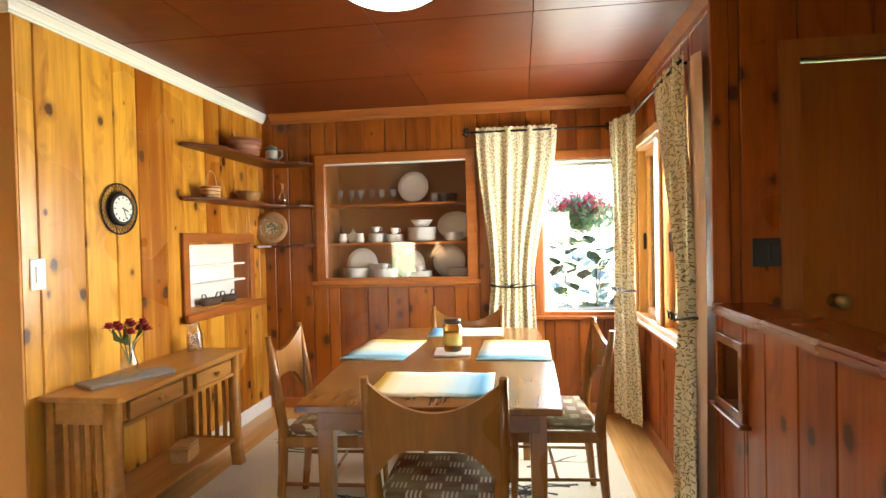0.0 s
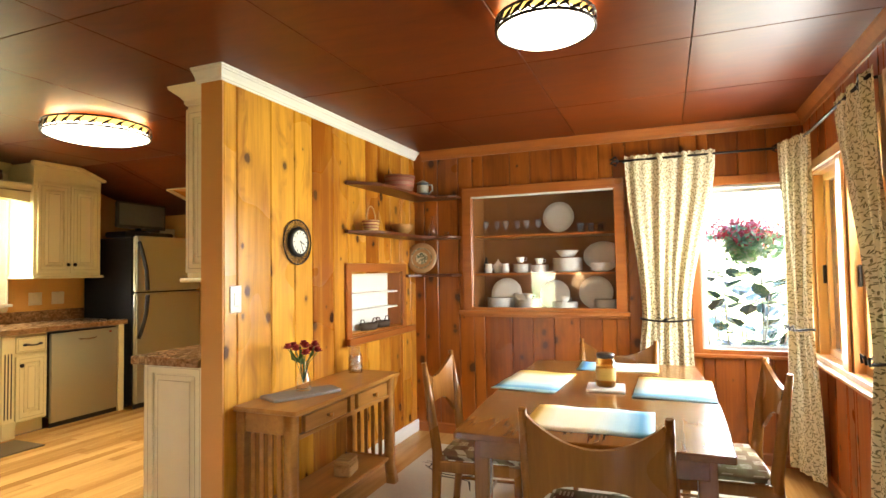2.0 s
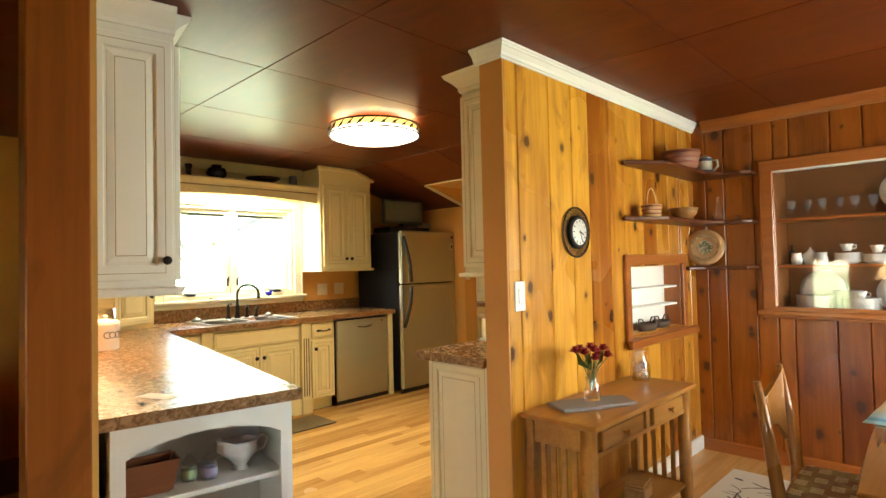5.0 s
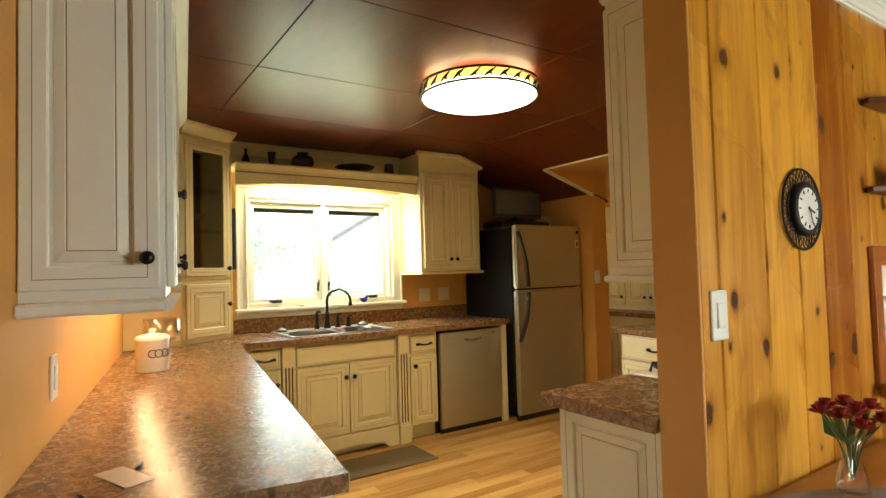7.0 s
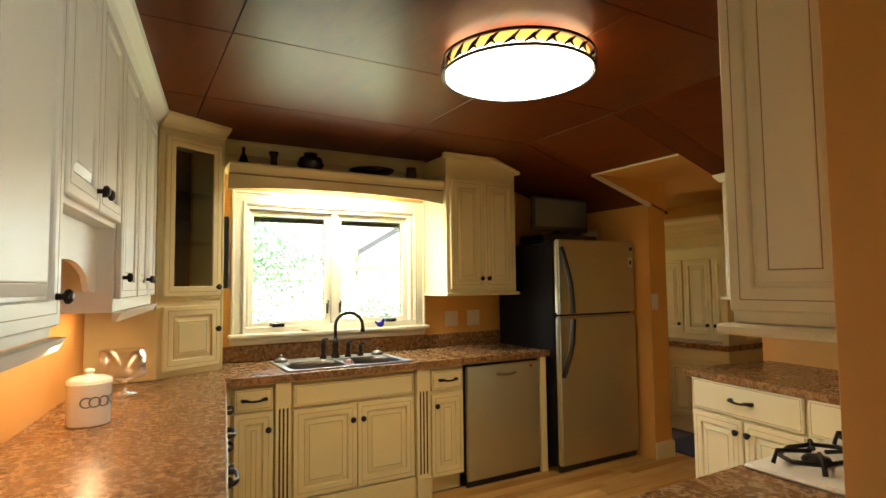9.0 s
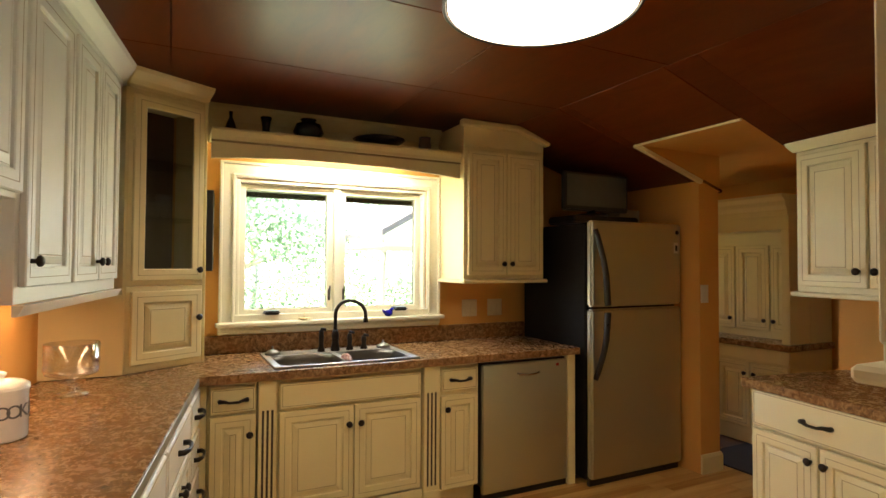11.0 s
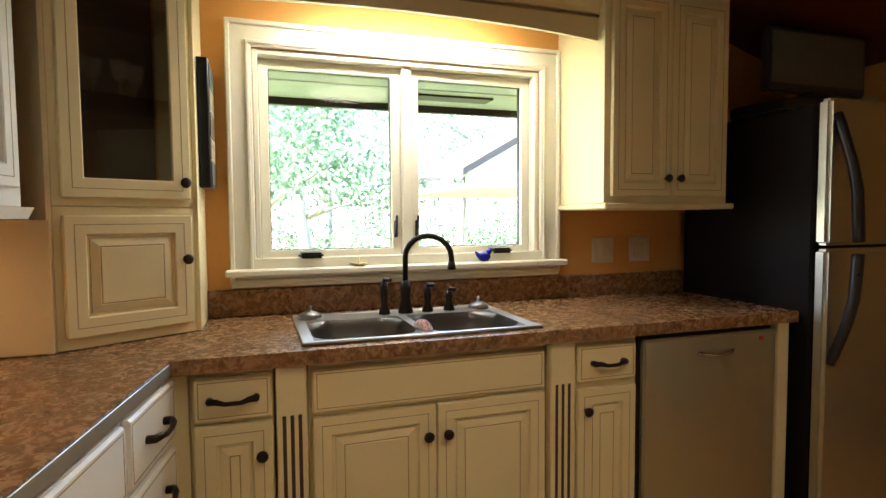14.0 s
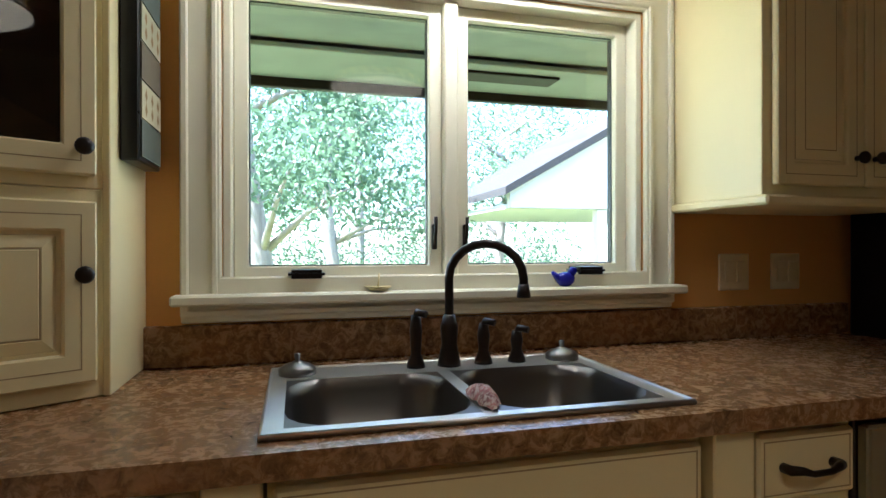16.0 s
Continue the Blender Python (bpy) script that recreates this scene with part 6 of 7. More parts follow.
part("handle", tube([(0.052, 0, 0.09), (0.085, 0, 0.105), (0.10, 0, 0.085), (0.085, 0, 0.055), (0.045, 0, 0.045)], 0.006, 8), ceramic, e)

# south run: upper cabinets
UF = 0.335  # their face, counted from the worktop's edge
US = SOUTH @ pose(0, UF, 0)


def upper(x0, x1, z0, z1, fronts, label, depth=0.288, mat=None):
    e = thing("wall_cabinet", label, "cabinet", US, "wall cabinets")
    part("body", box(x0 + 0.001, 0.001, z0, x1 - 0.001, depth, z1, 0.002), mat or daylit_cab, e)
    for f in fronts:
        front(e, *f[:4], mat or daylit_cab, *f[4:])
    return e


nc = upper(-2.19, -1.70, 1.27, 2.20, [(-2.175, 1.295, 0.46, 0.87, "door", 0.425, 0.06)], "cream wall cabinet at the peninsula's end, whitened for daylight")
de = part("end_door", door_mesh(0.27, 0.87, 0.02, 0.055), [daylit_cab, glaze], nc, "", pose(-2.19, 0.282, 1.295, 0, 0, -90))
part("panel", panel_mesh(0.27, 0.87, 0.02, 0.055), [daylit_cab, glaze], de)
knob(de, 0.245, 0.07)
mid = upper(-1.70, -1.01, 1.565, 2.20, [(-1.69, 1.58, 0.33, 0.60, "door", 0.30, 0.05), (-1.35, 1.58, 0.33, 0.60, "door", 0.03, 0.05)], "cream short wall cabinet over an arched valance, whitened for daylight")
av = [(-1.699, 1.564), (-1.699, 1.36), (-1.62, 1.36)] + [(-1.62 + 0.53 * t, 1.38 + 0.07 * math.sin(math.pi * t) ** 0.7) for t in [i / 10 for i in range(1, 10)]] + [(-1.09, 1.36), (-1.011, 1.36), (-1.011, 1.564)]
part("arched_valance", outline(av[::-1], 0.018, "y"), daylit_cab, mid, "", pose(0, 0.05, 0))
far_u = upper(-1.01, -0.0, 1.29, 2.20, [(-0.99, 1.335, 0.36, 0.83, "door", 0.03, 0.07), (-0.60, 1.335, 0.275, 0.83, "door", 0.245, 0.07), (-0.315, 1.335, 0.275, 0.83, "door", 0.03, 0.07)], "cream wall cabinet with three doors, whitened for daylight")
for e, a, b, z in ((nc, -2.21, -1.69, 1.27), (far_u, -1.02, 0.0, 1.29)):
    part("light_rail", sweep([(0, z - 0.03), (-0.012, z - 0.03), (-0.022, z - 0.012), (-0.028, z - 0.001), (0, z - 0.001)], [(b, 0.0), (a, 0.0)]), daylit_cab, e)
part("light_rail", box(-2.22, 0.0, 1.24, -2.191, 0.288, 1.269, 0.006), daylit_cab, nc)
fz = [(0, 2.20), (0.004, 2.20), (0.004, 2.215), (0.02, 2.235), (0.055, 2.265), (0.062, 2.283), (0, 2.283)]
crown_s = thing("cabinet_crown", "cream crown moulding on the wall cabinets, whitened for daylight", "moulding", US, kind="structure")
part("crown", sweep([(-o, z) for o, z in fz], [(0.16, 0.0), (-2.19, 0.0), (-2.19, 0.288)][:2]), daylit_cab, crown_s)
part("crown_end", sweep([(-o, z) for o, z in fz], [(-2.19, 0.0), (-2.19, 0.288)]), daylit_cab, crown_s)
part("fill", box(-2.189, 0.002, 2.201, 0.16, 0.288, 2.282), daylit_cab, crown_s)

# diagonal corner cabinet with a glass door
A, Bp = Vector((-4.60, 0.915)), Vector((-4.80, 1.255))
wd = (Bp - A).length
ang = math.degrees(math.atan2(Bp.y - A.y, Bp.x - A.x))
CC = pose(A.x, A.y, 0, 0, 0, ang)
cc = thing("corner_cabinet", "cream diagonal corner cabinet with a glass door above a small door", "cabinet", CC)
part("face_frame", frame_box(0, 1.295, wd, 2.20, 0.03, 0.0, 0.02, None, 0.002), cream, cc)
part("face_frame", box(0, 0.0, 0.901, wd, 0.02, 1.294, 0.002), cream, cc)
part("return_side", box(0, 0, 0.901, 0.26, 0.014, 2.28, 0.002), cream, cc, "", CC.inverted() @ pose(-5.048, 1.241, 0))
part("back", box(0.0, 0.30, 0.901, wd, 0.31, 2.2), cream, cc)
part("right_side", box(wd - 0.014, 0.021, 0.901, wd, 0.26, 2.2), cream, cc)
part("side_panel", box(-4.60, 0.56, 0.901, -4.586, 0.914, 1.258, 0.002), cream, cc, "smooth cream side panel", CC.inverted())
part("left_side", box(-0.012, 0.0, 0.901, 0.0, 0.30, 2.2), cream, cc)
for z in (1.29, 1.62, 1.89, 2.19):
    part("shelf", box(0.01, 0.03, z - 0.012, wd - 0.01, 0.3, z), cream if z in (1.29, 2.19) else clear_glass, cc)
d = front(cc, 0.02, 1.318, wd - 0.05, 0.855, cream, "door", wd - 0.075, 0.05, True)
g = part("pane", box(0.05, -0.012, 0.05, wd - 0.10, -0.008, 0.805), glass("smoked_pane", (0.75, 0.75, 0.72)), d)
g.visible_shadow = False
# Dark sheet over the cream back darkens the inside behind the glass.
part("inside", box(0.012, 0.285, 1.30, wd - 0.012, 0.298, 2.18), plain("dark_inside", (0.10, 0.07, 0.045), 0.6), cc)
d = front(cc, 0.02, 0.935, wd - 0.05, 0.335, cream, "door", wd - 0.075, 0.20)
part("crown", sweep([(o, z) for o, z in fz], [(0.0, 0.0), (wd, 0.0)]), cream, cc)
part("frieze", box(0, 0.0, 2.2005, wd, 0.02, 2.283), cream, cc)
for k in range(4):
    dish("stem_glass", "clear stem glass behind the corner cabinet's door", gob, CC @ pose(0.10 + 0.06 * k, 0.12 + 0.04 * (k % 2), 1.6205), "glass", crystal, 16, "glasses in the corner cabinet")

# leaf picture beside the window
e = thing("leaf_picture", "dark framed canvas with pressed leaf panels", "picture", pose(-5.04, 1.257, 1.36, 0, 0, 180))
part("canvas", box(-0.20, -0.035, 0, -0.02, 0.0, 0.42, 0.003), black_plastic, e)
cols = [(0.10, 0.11, 0.09), (0.50, 0.45, 0.30), (0.16, 0.13, 0.09), (0.42, 0.40, 0.28), (0.12, 0.15, 0.13)]
for k in range(5):
    part("panel", box(-0.19, -0.0385, 0.01 + k * 0.08, -0.03, -0.0355, 0.085 + k * 0.08), paint("leaf_panel", cols[k], 0.7, 0.5), e)
    if k in (1, 3):
        for j in range(6):
            bm = bmesh.new()
            x, z = -0.16 + (j % 3) * 0.05, 0.03 + k * 0.08 + (j // 3) * 0.03
            vs = [bm.verts.new((x, -0.0395, z - 0.014)), bm.verts.new((x + 0.01, -0.0395, z)), bm.verts.new((x, -0.0395, z + 0.016)), bm.verts.new((x - 0.01, -0.0395, z))]
            bm.faces.new(vs)
            part("leaf_print", bm, plain("printed_leaf", (0.22, 0.12, 0.03), 0.7), e)

# on the south worktop
def letters(body, size):
    cu = bpy.data.curves.new("letter", "FONT")
    cu.body, cu.size, cu.extrude, cu.align_x, cu.align_y = body, size, 0.0008, "CENTER", "CENTER"
    tmp = bpy.data.objects.new("letter", cu)
    scene.collection.objects.link(tmp)
    dg = bpy.context.evaluated_depsgraph_get()
    me = bpy.data.meshes.new_from_object(tmp.evaluated_get(dg))
    bpy.data.objects.remove(tmp)
    return me


CP = SOUTH @ pose(-0.82, 0.43, 0.9005) @ Matrix.Scale(0.85, 4)
e = thing("cookie_canister", "white ceramic cookie canister with a lid", "canister", CP)
part("body", lathe([(0, 0), (0.075, 0), (0.08, 0.008), (0.08, 0.16), (0.084, 0.165), (0.084, 0.172), (0.076, 0.172), (0, 0.01)], 36), ceramic, e)
part("lid", lathe([(0.083, 0.1725), (0.083, 0.18), (0.06, 0.192), (0.02, 0.198), (0.01, 0.203), (0.018, 0.212), (0.018, 0.22), (0, 0.226)], 36), ceramic, e)
ink = plain("grey_letter", (0.12, 0.12, 0.12), 0.5)
for k, ch in enumerate("COOKIES"):
    a = 205 + 24 * (k - 1.0)
    me = letters(ch, 0.062)
    me.materials.append(ink)
    ob = new("letter", me)
    ob.parent = e
    t = radians(a)
    ob.matrix_basis = Matrix.Translation((0.0808 * math.cos(t), 0.0808 * math.sin(t), 0.095)) @ pose(0, 0, 0, 90, 0, a + 90)
own = lathe([(0, 0), (0.05, 0), (0.05, 0.004), (0.012, 0.012), (0.012, 0.045), (0.03, 0.055), (0.075, 0.07), (0.08, 0.085), (0.08, 0.17), (0.077, 0.17), (0.077, 0.085), (0.06, 0.072), (0, 0.06)], 36)
solid("trifle_bowl", own, pane_glass("bowl_glass", 0.09, 0.9, 1.6), "footed clear glass trifle bowl on the worktop", "bowl", SOUTH @ pose(-0.27, 0.41, 0.9005) @ Matrix.Scale(1.15, 4))
switch_plate("wall_outlet", "cream outlet plate above the south worktop", SOUTH @ pose(-1.85, 0.62, 1.06), white_plastic, 0.075, 0.12, 1)
solid("paper_note", box(-0.08, -0.03, 0, 0.06, 0.03, 0.001), white_plastic, "white paper note on the worktop", "paper", SOUTH @ pose(-2.28, 0.42, 0.9005, 0, 0, 30))
for dx, dy, rz in ((-0.10, 0.06, 20), (0.04, -0.03, -10)):
    solid("pen", tube([(-0.02, 0, 0.004), (0.02, 0, 0.004)], 0.004, 6), black_plastic, "short black marker on the worktop", "pen", SOUTH @ pose(-2.28 + dx, 0.42 + dy, 0.9005, 0, 0, rz), "pens")

# run along the partition, with the cooktop
eb = thing("base_cabinet", "antique white base cabinet with a panelled end under the cooktop counter", "cabinet", pose(0, 0, 0), "base cabinets")
part("body", box(-2.25, 1.735, Z0, -1.846, 3.30, Z1), ivory_cab, eb)
part("toe_board", box(-2.20, 1.75, KF, -1.846, 3.30, Z0), ivory_cab, eb)
ep = part("end_panel", door_mesh(0.395, 0.79, 0.02, 0.06), [ivory_cab, glaze], eb, "", pose(-2.243, 1.734, KF + 0.005))
part("panel", panel_mesh(0.395, 0.79, 0.02, 0.06), [ivory_cab, glaze], ep)
for y0, w, dr in ((1.75, 0.38, True), (2.14, 0.58, False), (2.73, 0.38, True)):
    if dr:
        d = part("drawer", door_mesh(w, 0.15, 0.02, 0.045, True), [ivory_cab, glaze], eb, "", pose(-2.25, y0 + w, 0.715, 0, 0, -90))
        pull(d, w / 2, 0.075)
    d = part("door", door_mesh(w, 0.51, 0.02), [ivory_cab, glaze], eb, "", pose(-2.25, y0 + w, Z0 + 0.005, 0, 0, -90))
    part("panel", panel_mesh(w, 0.51, 0.02), [ivory_cab, glaze], d)
    knob(d, 0.03, 0.45)
bm = box(-2.29, 1.675, 0.86, -1.846, 3.30, COUNTER, 0.004)
solid("worktop", bm, counter_mat, "brown stone-pattern laminate worktop round the cooktop", "worktop")
ck = thing("cooktop", "white gas cooktop with black cast iron grates", "cooktop", pose(-2.07, 2.42, 0.9005))
part("plate", box(-0.20, -0.30, 0, 0.19, 0.30, 0.012, 0.005), ceramic, ck)
for x in (-0.10, 0.09):
    for y in (-0.15, 0.15):
        bm = tube([(x + 0.07 * math.cos(i * 0.785), y + 0.11 * math.sin(i * 0.785), 0.035) for i in range(8)], 0.006, 5, None, 0, True)
        for k in range(4):
            a = k * 1.571 + 0.785
            tube([(x + 0.085 * math.cos(a), y + 0.12 * math.sin(a), 0.0125), (x + 0.075 * math.cos(a), y + 0.11 * math.sin(a), 0.045), (x + 0.02 * math.cos(a), y + 0.02 * math.sin(a), 0.042)], 0.006, 5, bm)
        part("grate", bm, iron, ck, "black cast iron grate")
        part("burner", lathe([(0, 0.0125), (0.03, 0.0125), (0.034, 0.02), (0.03, 0.028), (0, 0.03)], 18, None, pose(x, y, 0)), iron, ck)
pe = thing("wall_cabinet", "antique white wall cabinet with a panelled end on the partition", "cabinet", pose(0, 0, 0), "wall cabinets")
part("body", box(-2.115, 1.866, 1.285, -1.846, 2.60, 2.19, 0.002), ivory_cab, pe)
ep = part("end_panel", door_mesh(0.262, 0.86, 0.018, 0.05), [ivory_cab, glaze], pe, "", pose(-2.111, 1.865, 1.31))
part("panel", panel_mesh(0.262, 0.86, 0.018, 0.05), [ivory_cab, glaze], ep)
part("light_rail", box(-2.135, 1.83, 1.262, -1.848, 2.60, 1.284, 0.006), ivory_cab, pe)
part("crown", sweep([(o, z) for o, z in fz], [(-2.115, 2.60), (-2.115, 1.848), (-1.86, 1.848)]), ivory_cab, pe)
part("frieze", box(-2.114, 1.849, 2.191, -1.85, 2.60, 2.282), ivory_cab, pe)

# run under the slope, facing the worktops
nb_ = base_unit(NORTH, 0.02, 0.66, 0.5, [(0.03, 0.70, 0.62, 0.16, "drawer"), (0.03, Z0 + 0.01, 0.305, 0.50, "door", 0.28, 0.44), (0.345, Z0 + 0.01, 0.305, 0.50, "door", 0.03, 0.44)], ivory_cab, "antique white base cabinet with a wide drawer and two doors")
base_unit(NORTH, 0.66, 1.13, 0.5, [(0.67, 0.70, 0.44, 0.16, "drawer"), (0.67, Z0 + 0.01, 0.44, 0.50, "door", 0.03, 0.44)], ivory_cab, "antique white base cabinet in the corner")
solid("worktop", box(-0.02, -0.03, 0.86, 1.15, 0.62, COUNTER - 0.001, 0.004), counter_mat, "brown stone-pattern laminate worktop beside the passage", "worktop", NORTH)
NU = NORTH @ pose(0.0, 0.27, 0)
nu = thing("wall_cabinet", "antique white wall cabinet under the sloping ceiling", "cabinet", NU, "wall cabinets")
part("body", box(0.02, 0.0, 1.285, 1.0, 0.22, 1.93, 0.002), ivory_cab, nu)
front(nu, 0.035, 1.31, 0.31, 0.60, ivory_cab, "door", 0.28, 0.07)
front(nu, 0.36, 1.31, 0.31, 0.60, ivory_cab, "door", 0.03, 0.07)
front(nu, 0.68, 1.31, 0.31, 0.60, ivory_cab, "door", 0.03, 0.07)
part("crown", sweep([(0, 1.931), (0.01, 1.931), (0.03, 1.96), (0.035, 1.975), (0, 1.975)], [(1.0, 0.0), (0.02, 0.0), (0.02, 0.2)][::-1]), ivory_cab, nu)
part("light_rail", box(0.0, -0.025, 1.262, 1.0, 0.22, 1.284, 0.005), ivory_cab, nu)
own = lathe([(0, 0), (0.045, 0), (0.045, 0.1), (0.035, 0.12), (0.035, 0.13), (0, 0.13)], 20)
solid("storage_jar", own, plain("pale_blue_jar", (0.5, 0.58, 0.6), 0.3), "pale storage jar beside the cooktop", "jar", pose(-2.02, 2.95, 0.9005))
own = lathe([(0, 0), (0.035, 0), (0.035, 0.14), (0.012, 0.17), (0.012, 0.2), (0, 0.2)], 18)
solid("oil_bottle", own, clear_glass, "clear glass bottle beside the cooktop", "bottle", pose(-1.95, 2.86, 0.9005))
solid("storage_jar", lathe([(0, 0), (0.03, 0), (0.03, 0.08), (0, 0.085)], 18), ceramic, "small white jar beside the cooktop", "jar", pose(-2.05, 2.80, 0.9005))

# built-in hutch in the passage
HU = pose(-5.0, 4.98, 0)
hu = thing("hutch", "cream built-in hutch with a brown counter in the passage", "hutch", HU)
part("base", box(0.0, 0.0, KF, 0.86, 0.5, 0.80, 0.003), cream, hu)
part("counter", box(-0.02, -0.04, 0.801, 0.88, 0.5, 0.845, 0.004), counter_mat, hu)
part("rail", box(0.0, -0.01, 0.70, 0.86, -0.0005, 0.80, 0.003), cream, hu)
for k in range(3):
    d = front(hu, 0.01 + 0.285 * k, KF + 0.12, 0.27, 0.48, cream, "door", 0.24 if k % 2 else 0.03, 0.40)
part("back", box(0.0, 0.24, 0.846, 0.86, 0.5, 1.66), cream, hu)
for k in range(3):
    d = part("door", door_mesh(0.27, 0.66, 0.02), [cream, glaze], hu, "", pose(0.01 + 0.285 * k, 0.239, 0.90))
    part("panel", panel_mesh(0.27, 0.66, 0.02), [cream, glaze], d)
    knob(d, 0.03 if k == 2 else 0.24, 0.08)
part("post", box(0.80, -0.001, 0.846, 0.86, 0.239, 1.66, 0.003), cream, hu)
part("header", box(0.0, 0.0, 1.66, 0.86, 0.5, 1.78, 0.003), cream, hu)
part("crown", sweep([(0, 1.76), (0.015, 1.76), (0.02, 1.80), (0.04, 1.83), (0.045, 1.86), (0.075, 1.89), (0.075, 1.91), (0, 1.91)], [(0.0, 0.0), (0.86, 0.0)]), cream, hu)
part("top", box(0.0, 0.001, 1.781, 0.86, 0.5, 1.91), cream, hu)
solid("passage_mat", box(-4.45, 4.40, KF, -3.5, 4.95, KF + 0.012, 0.004), plain("dark_mat", (0.03, 0.022, 0.018), 0.95), "dark mat on the passage floor", "mat")
solid("floor_mat", box(-4.62 + 0.28, 1.60, KF, -4.0, 2.36, KF + 0.010, 0.004), mat_taupe, "taupe woven mat in front of the sink cabinet", "mat")

# ---- living area behind the camera, seen in glass and past the post ----
e = thing("table_lamp", "lit table lamp with a cream cone shade", "lamp", pose(-1.30, -2.5, 0.72))
part("base", lathe([(0, 0), (0.07, 0), (0.06, 0.02), (0.02, 0.04), (0.045, 0.12), (0.03, 0.2), (0.01, 0.24), (0, 0.24)], 24), ceramic, e)
part("shade", lathe([(0.16, 0.24), (0.09, 0.44)], 32), glow("lit_shade", (1.0, 0.62, 0.30), 0.3), e, "glowing cream shade")
point("lamp_bulb", (-1.30, -2.5, 1.2), 0.08, (1.0, 0.7, 0.4), 0.05)
e = thing("side_table", "dark wooden side table under the lamp", "table", pose(-1.30, -2.5, 0))
part("top", box(-0.28, -0.28, 0.69, 0.28, 0.28, 0.72, 0.006), table_wood, e)
for sx in (-1, 1):
    for sy in (-1, 1):
        part("leg", box(sx * 0.24 - 0.02, sy * 0.24 - 0.02, 0, sx * 0.24 + 0.02, sy * 0.24 + 0.02, 0.689, 0.004), table_wood, e)
so = thing("sofa", "brown sofa with a pale throw over its back", "sofa", pose(-3.6, -0.55, 0, 0, 0, 180))
sofa_cloth = paint("brown_upholstery", (0.07, 0.045, 0.03), 0.9, 0.3, 0.4, 60.0)
part("seat", box(-0.9, -0.45, 0.0, 0.9, 0.35, 0.42, 0.05, None, 0, 3), sofa_cloth, so)
part("back", box(-0.9, 0.15, 0.421, 0.9, 0.45, 0.85, 0.06, None, 0, 3), sofa_cloth, so)
part("arm", box(-1.08, -0.45, 0.1, -0.901, 0.45, 0.62, 0.05, None, 0, 3), sofa_cloth, so)
part("arm", box(0.901, -0.45, 0.1, 1.08, 0.45, 0.62, 0.05, None, 0, 3), sofa_cloth, so)
part("throw", box(-0.95, 0.12, 0.855, 0.3, 0.48, 0.90, 0.02, None, 0, 2), paint("pale_throw", (0.5, 0.42, 0.32), 0.9, 0.3, 0.5, 40.0), so, "pale folded throw")

# ---- outside ----
# Unseen slab above the ceiling, added to stop outdoor light leaking in.
leak_slab_mat = paint("leak_slab_paint", (0.08, 0.08, 0.075), 0.8, 0.4)
solid("roof_deck", box(-5.2, 1.0, 2.36, -1.76, 5.6, 2.40), leak_slab_mat, "unseen dark slab added over the kitchen to stop light leaks", "roof", kind="structure")
solid("ground", box(-60, -60, -0.5, 60, 60, -0.35), paint("garden_ground", (0.16, 0.20, 0.08), 0.95, 0.6, 0.6, 2.0), "grassy garden ground round the house", "ground", kind="structure")
soff = thing("roof_eave", "dark painted board soffit of the roof eave outside the window", "eave", pose(0, 0, 0), kind="structure")
eave_paint = paint("grey_eave_paint", (0.30, 0.36, 0.37), 0.5, 0.5, 0.6)
for k in range(2):
    part("board", box(-5.40 - 0.40 * k - 0.397, -1.0, 1.98 - 0.03 * k, -5.40 - 0.40 * k, 5.5, 2.0 - 0.03 * k, 0.004), eave_paint, soff)
part("deck", box(-6.2, -1.0, 2.001, -5.40, 5.5, 2.04), eave_paint, soff)
part("vent", box(-6.0, 2.25, 1.938, -5.88, 2.75, 1.9495, 0.002), iron, soff, "dark soffit vent")
part("fascia", box(-6.24, -1.0, 1.91, -6.20, 5.5, 2.06, 0.004), iron, soff)
part("wall_strip", box(-5.40, -1.0, 1.86, -5.20, 5.5, 2.1), eave_paint, soff)
# Out of view; added so that the plants below stand in shade.
shade_eave_n = thing("roof_eave", "unseen eave added outside the dining window to shade the plants", "eave", pose(0, 0, 0), kind="structure")
part("board", box(-2.2, 3.99, 2.26, 2.2, 4.62, 2.285, 0.004), eave_paint, shade_eave_n)
part("fascia", box(-2.2, 4.621, 2.20, 2.2, 4.65, 2.36, 0.004), iron, shade_eave_n)
# Unseen overhang, added to block the sun from the south openings.
shade_eave_s = thing("roof_eave", "unseen eave added along the living area to keep the sun out", "eave", pose(0, 0, 0), kind="structure")
part("board", box(-5.5, -4.65, 2.30, 3.3, -3.43, 2.325, 0.004), eave_paint, shade_eave_s)
part("fascia", box(-5.5, -4.68, 2.24, 3.3, -4.651, 2.40, 0.004), iron, shade_eave_s)
ho = thing("garage", "neighbouring garage with a low grey roof", "garage", pose(-10.2, 4.18, -0.35, 0, 0, 0))
gw = paint("garage_siding", (0.72, 0.72, 0.68), 0.7, 0.3)
part("roof", outline([(0.0, 2.21), (2.6, 3.66), (5.2, 2.21), (5.2, 2.31), (2.6, 3.78), (0.0, 2.31)], 4.0, "y"), plain("grey_roof", (0.04, 0.04, 0.04), 0.9), ho, "", pose(0.0, 0.0, 0, 0, 0, 90))
part("gable", outline([(0.12, 2.06), (5.08, 2.06), (5.08, 2.26), (2.6, 3.65), (0.12, 2.26)], 0.1, "y"), gw, ho, "", pose(-0.15, 0.0, 0, 0, 0, 90))
part("soffit", box(-3.9, 0.1, 2.05, -0.26, 5.1, 2.11), gw, ho)
for y in (1.5, 4.9):
    part("post", box(-0.35, y - 0.07, 0, -0.2, y + 0.07, 2.05, 0.005), gw, ho)


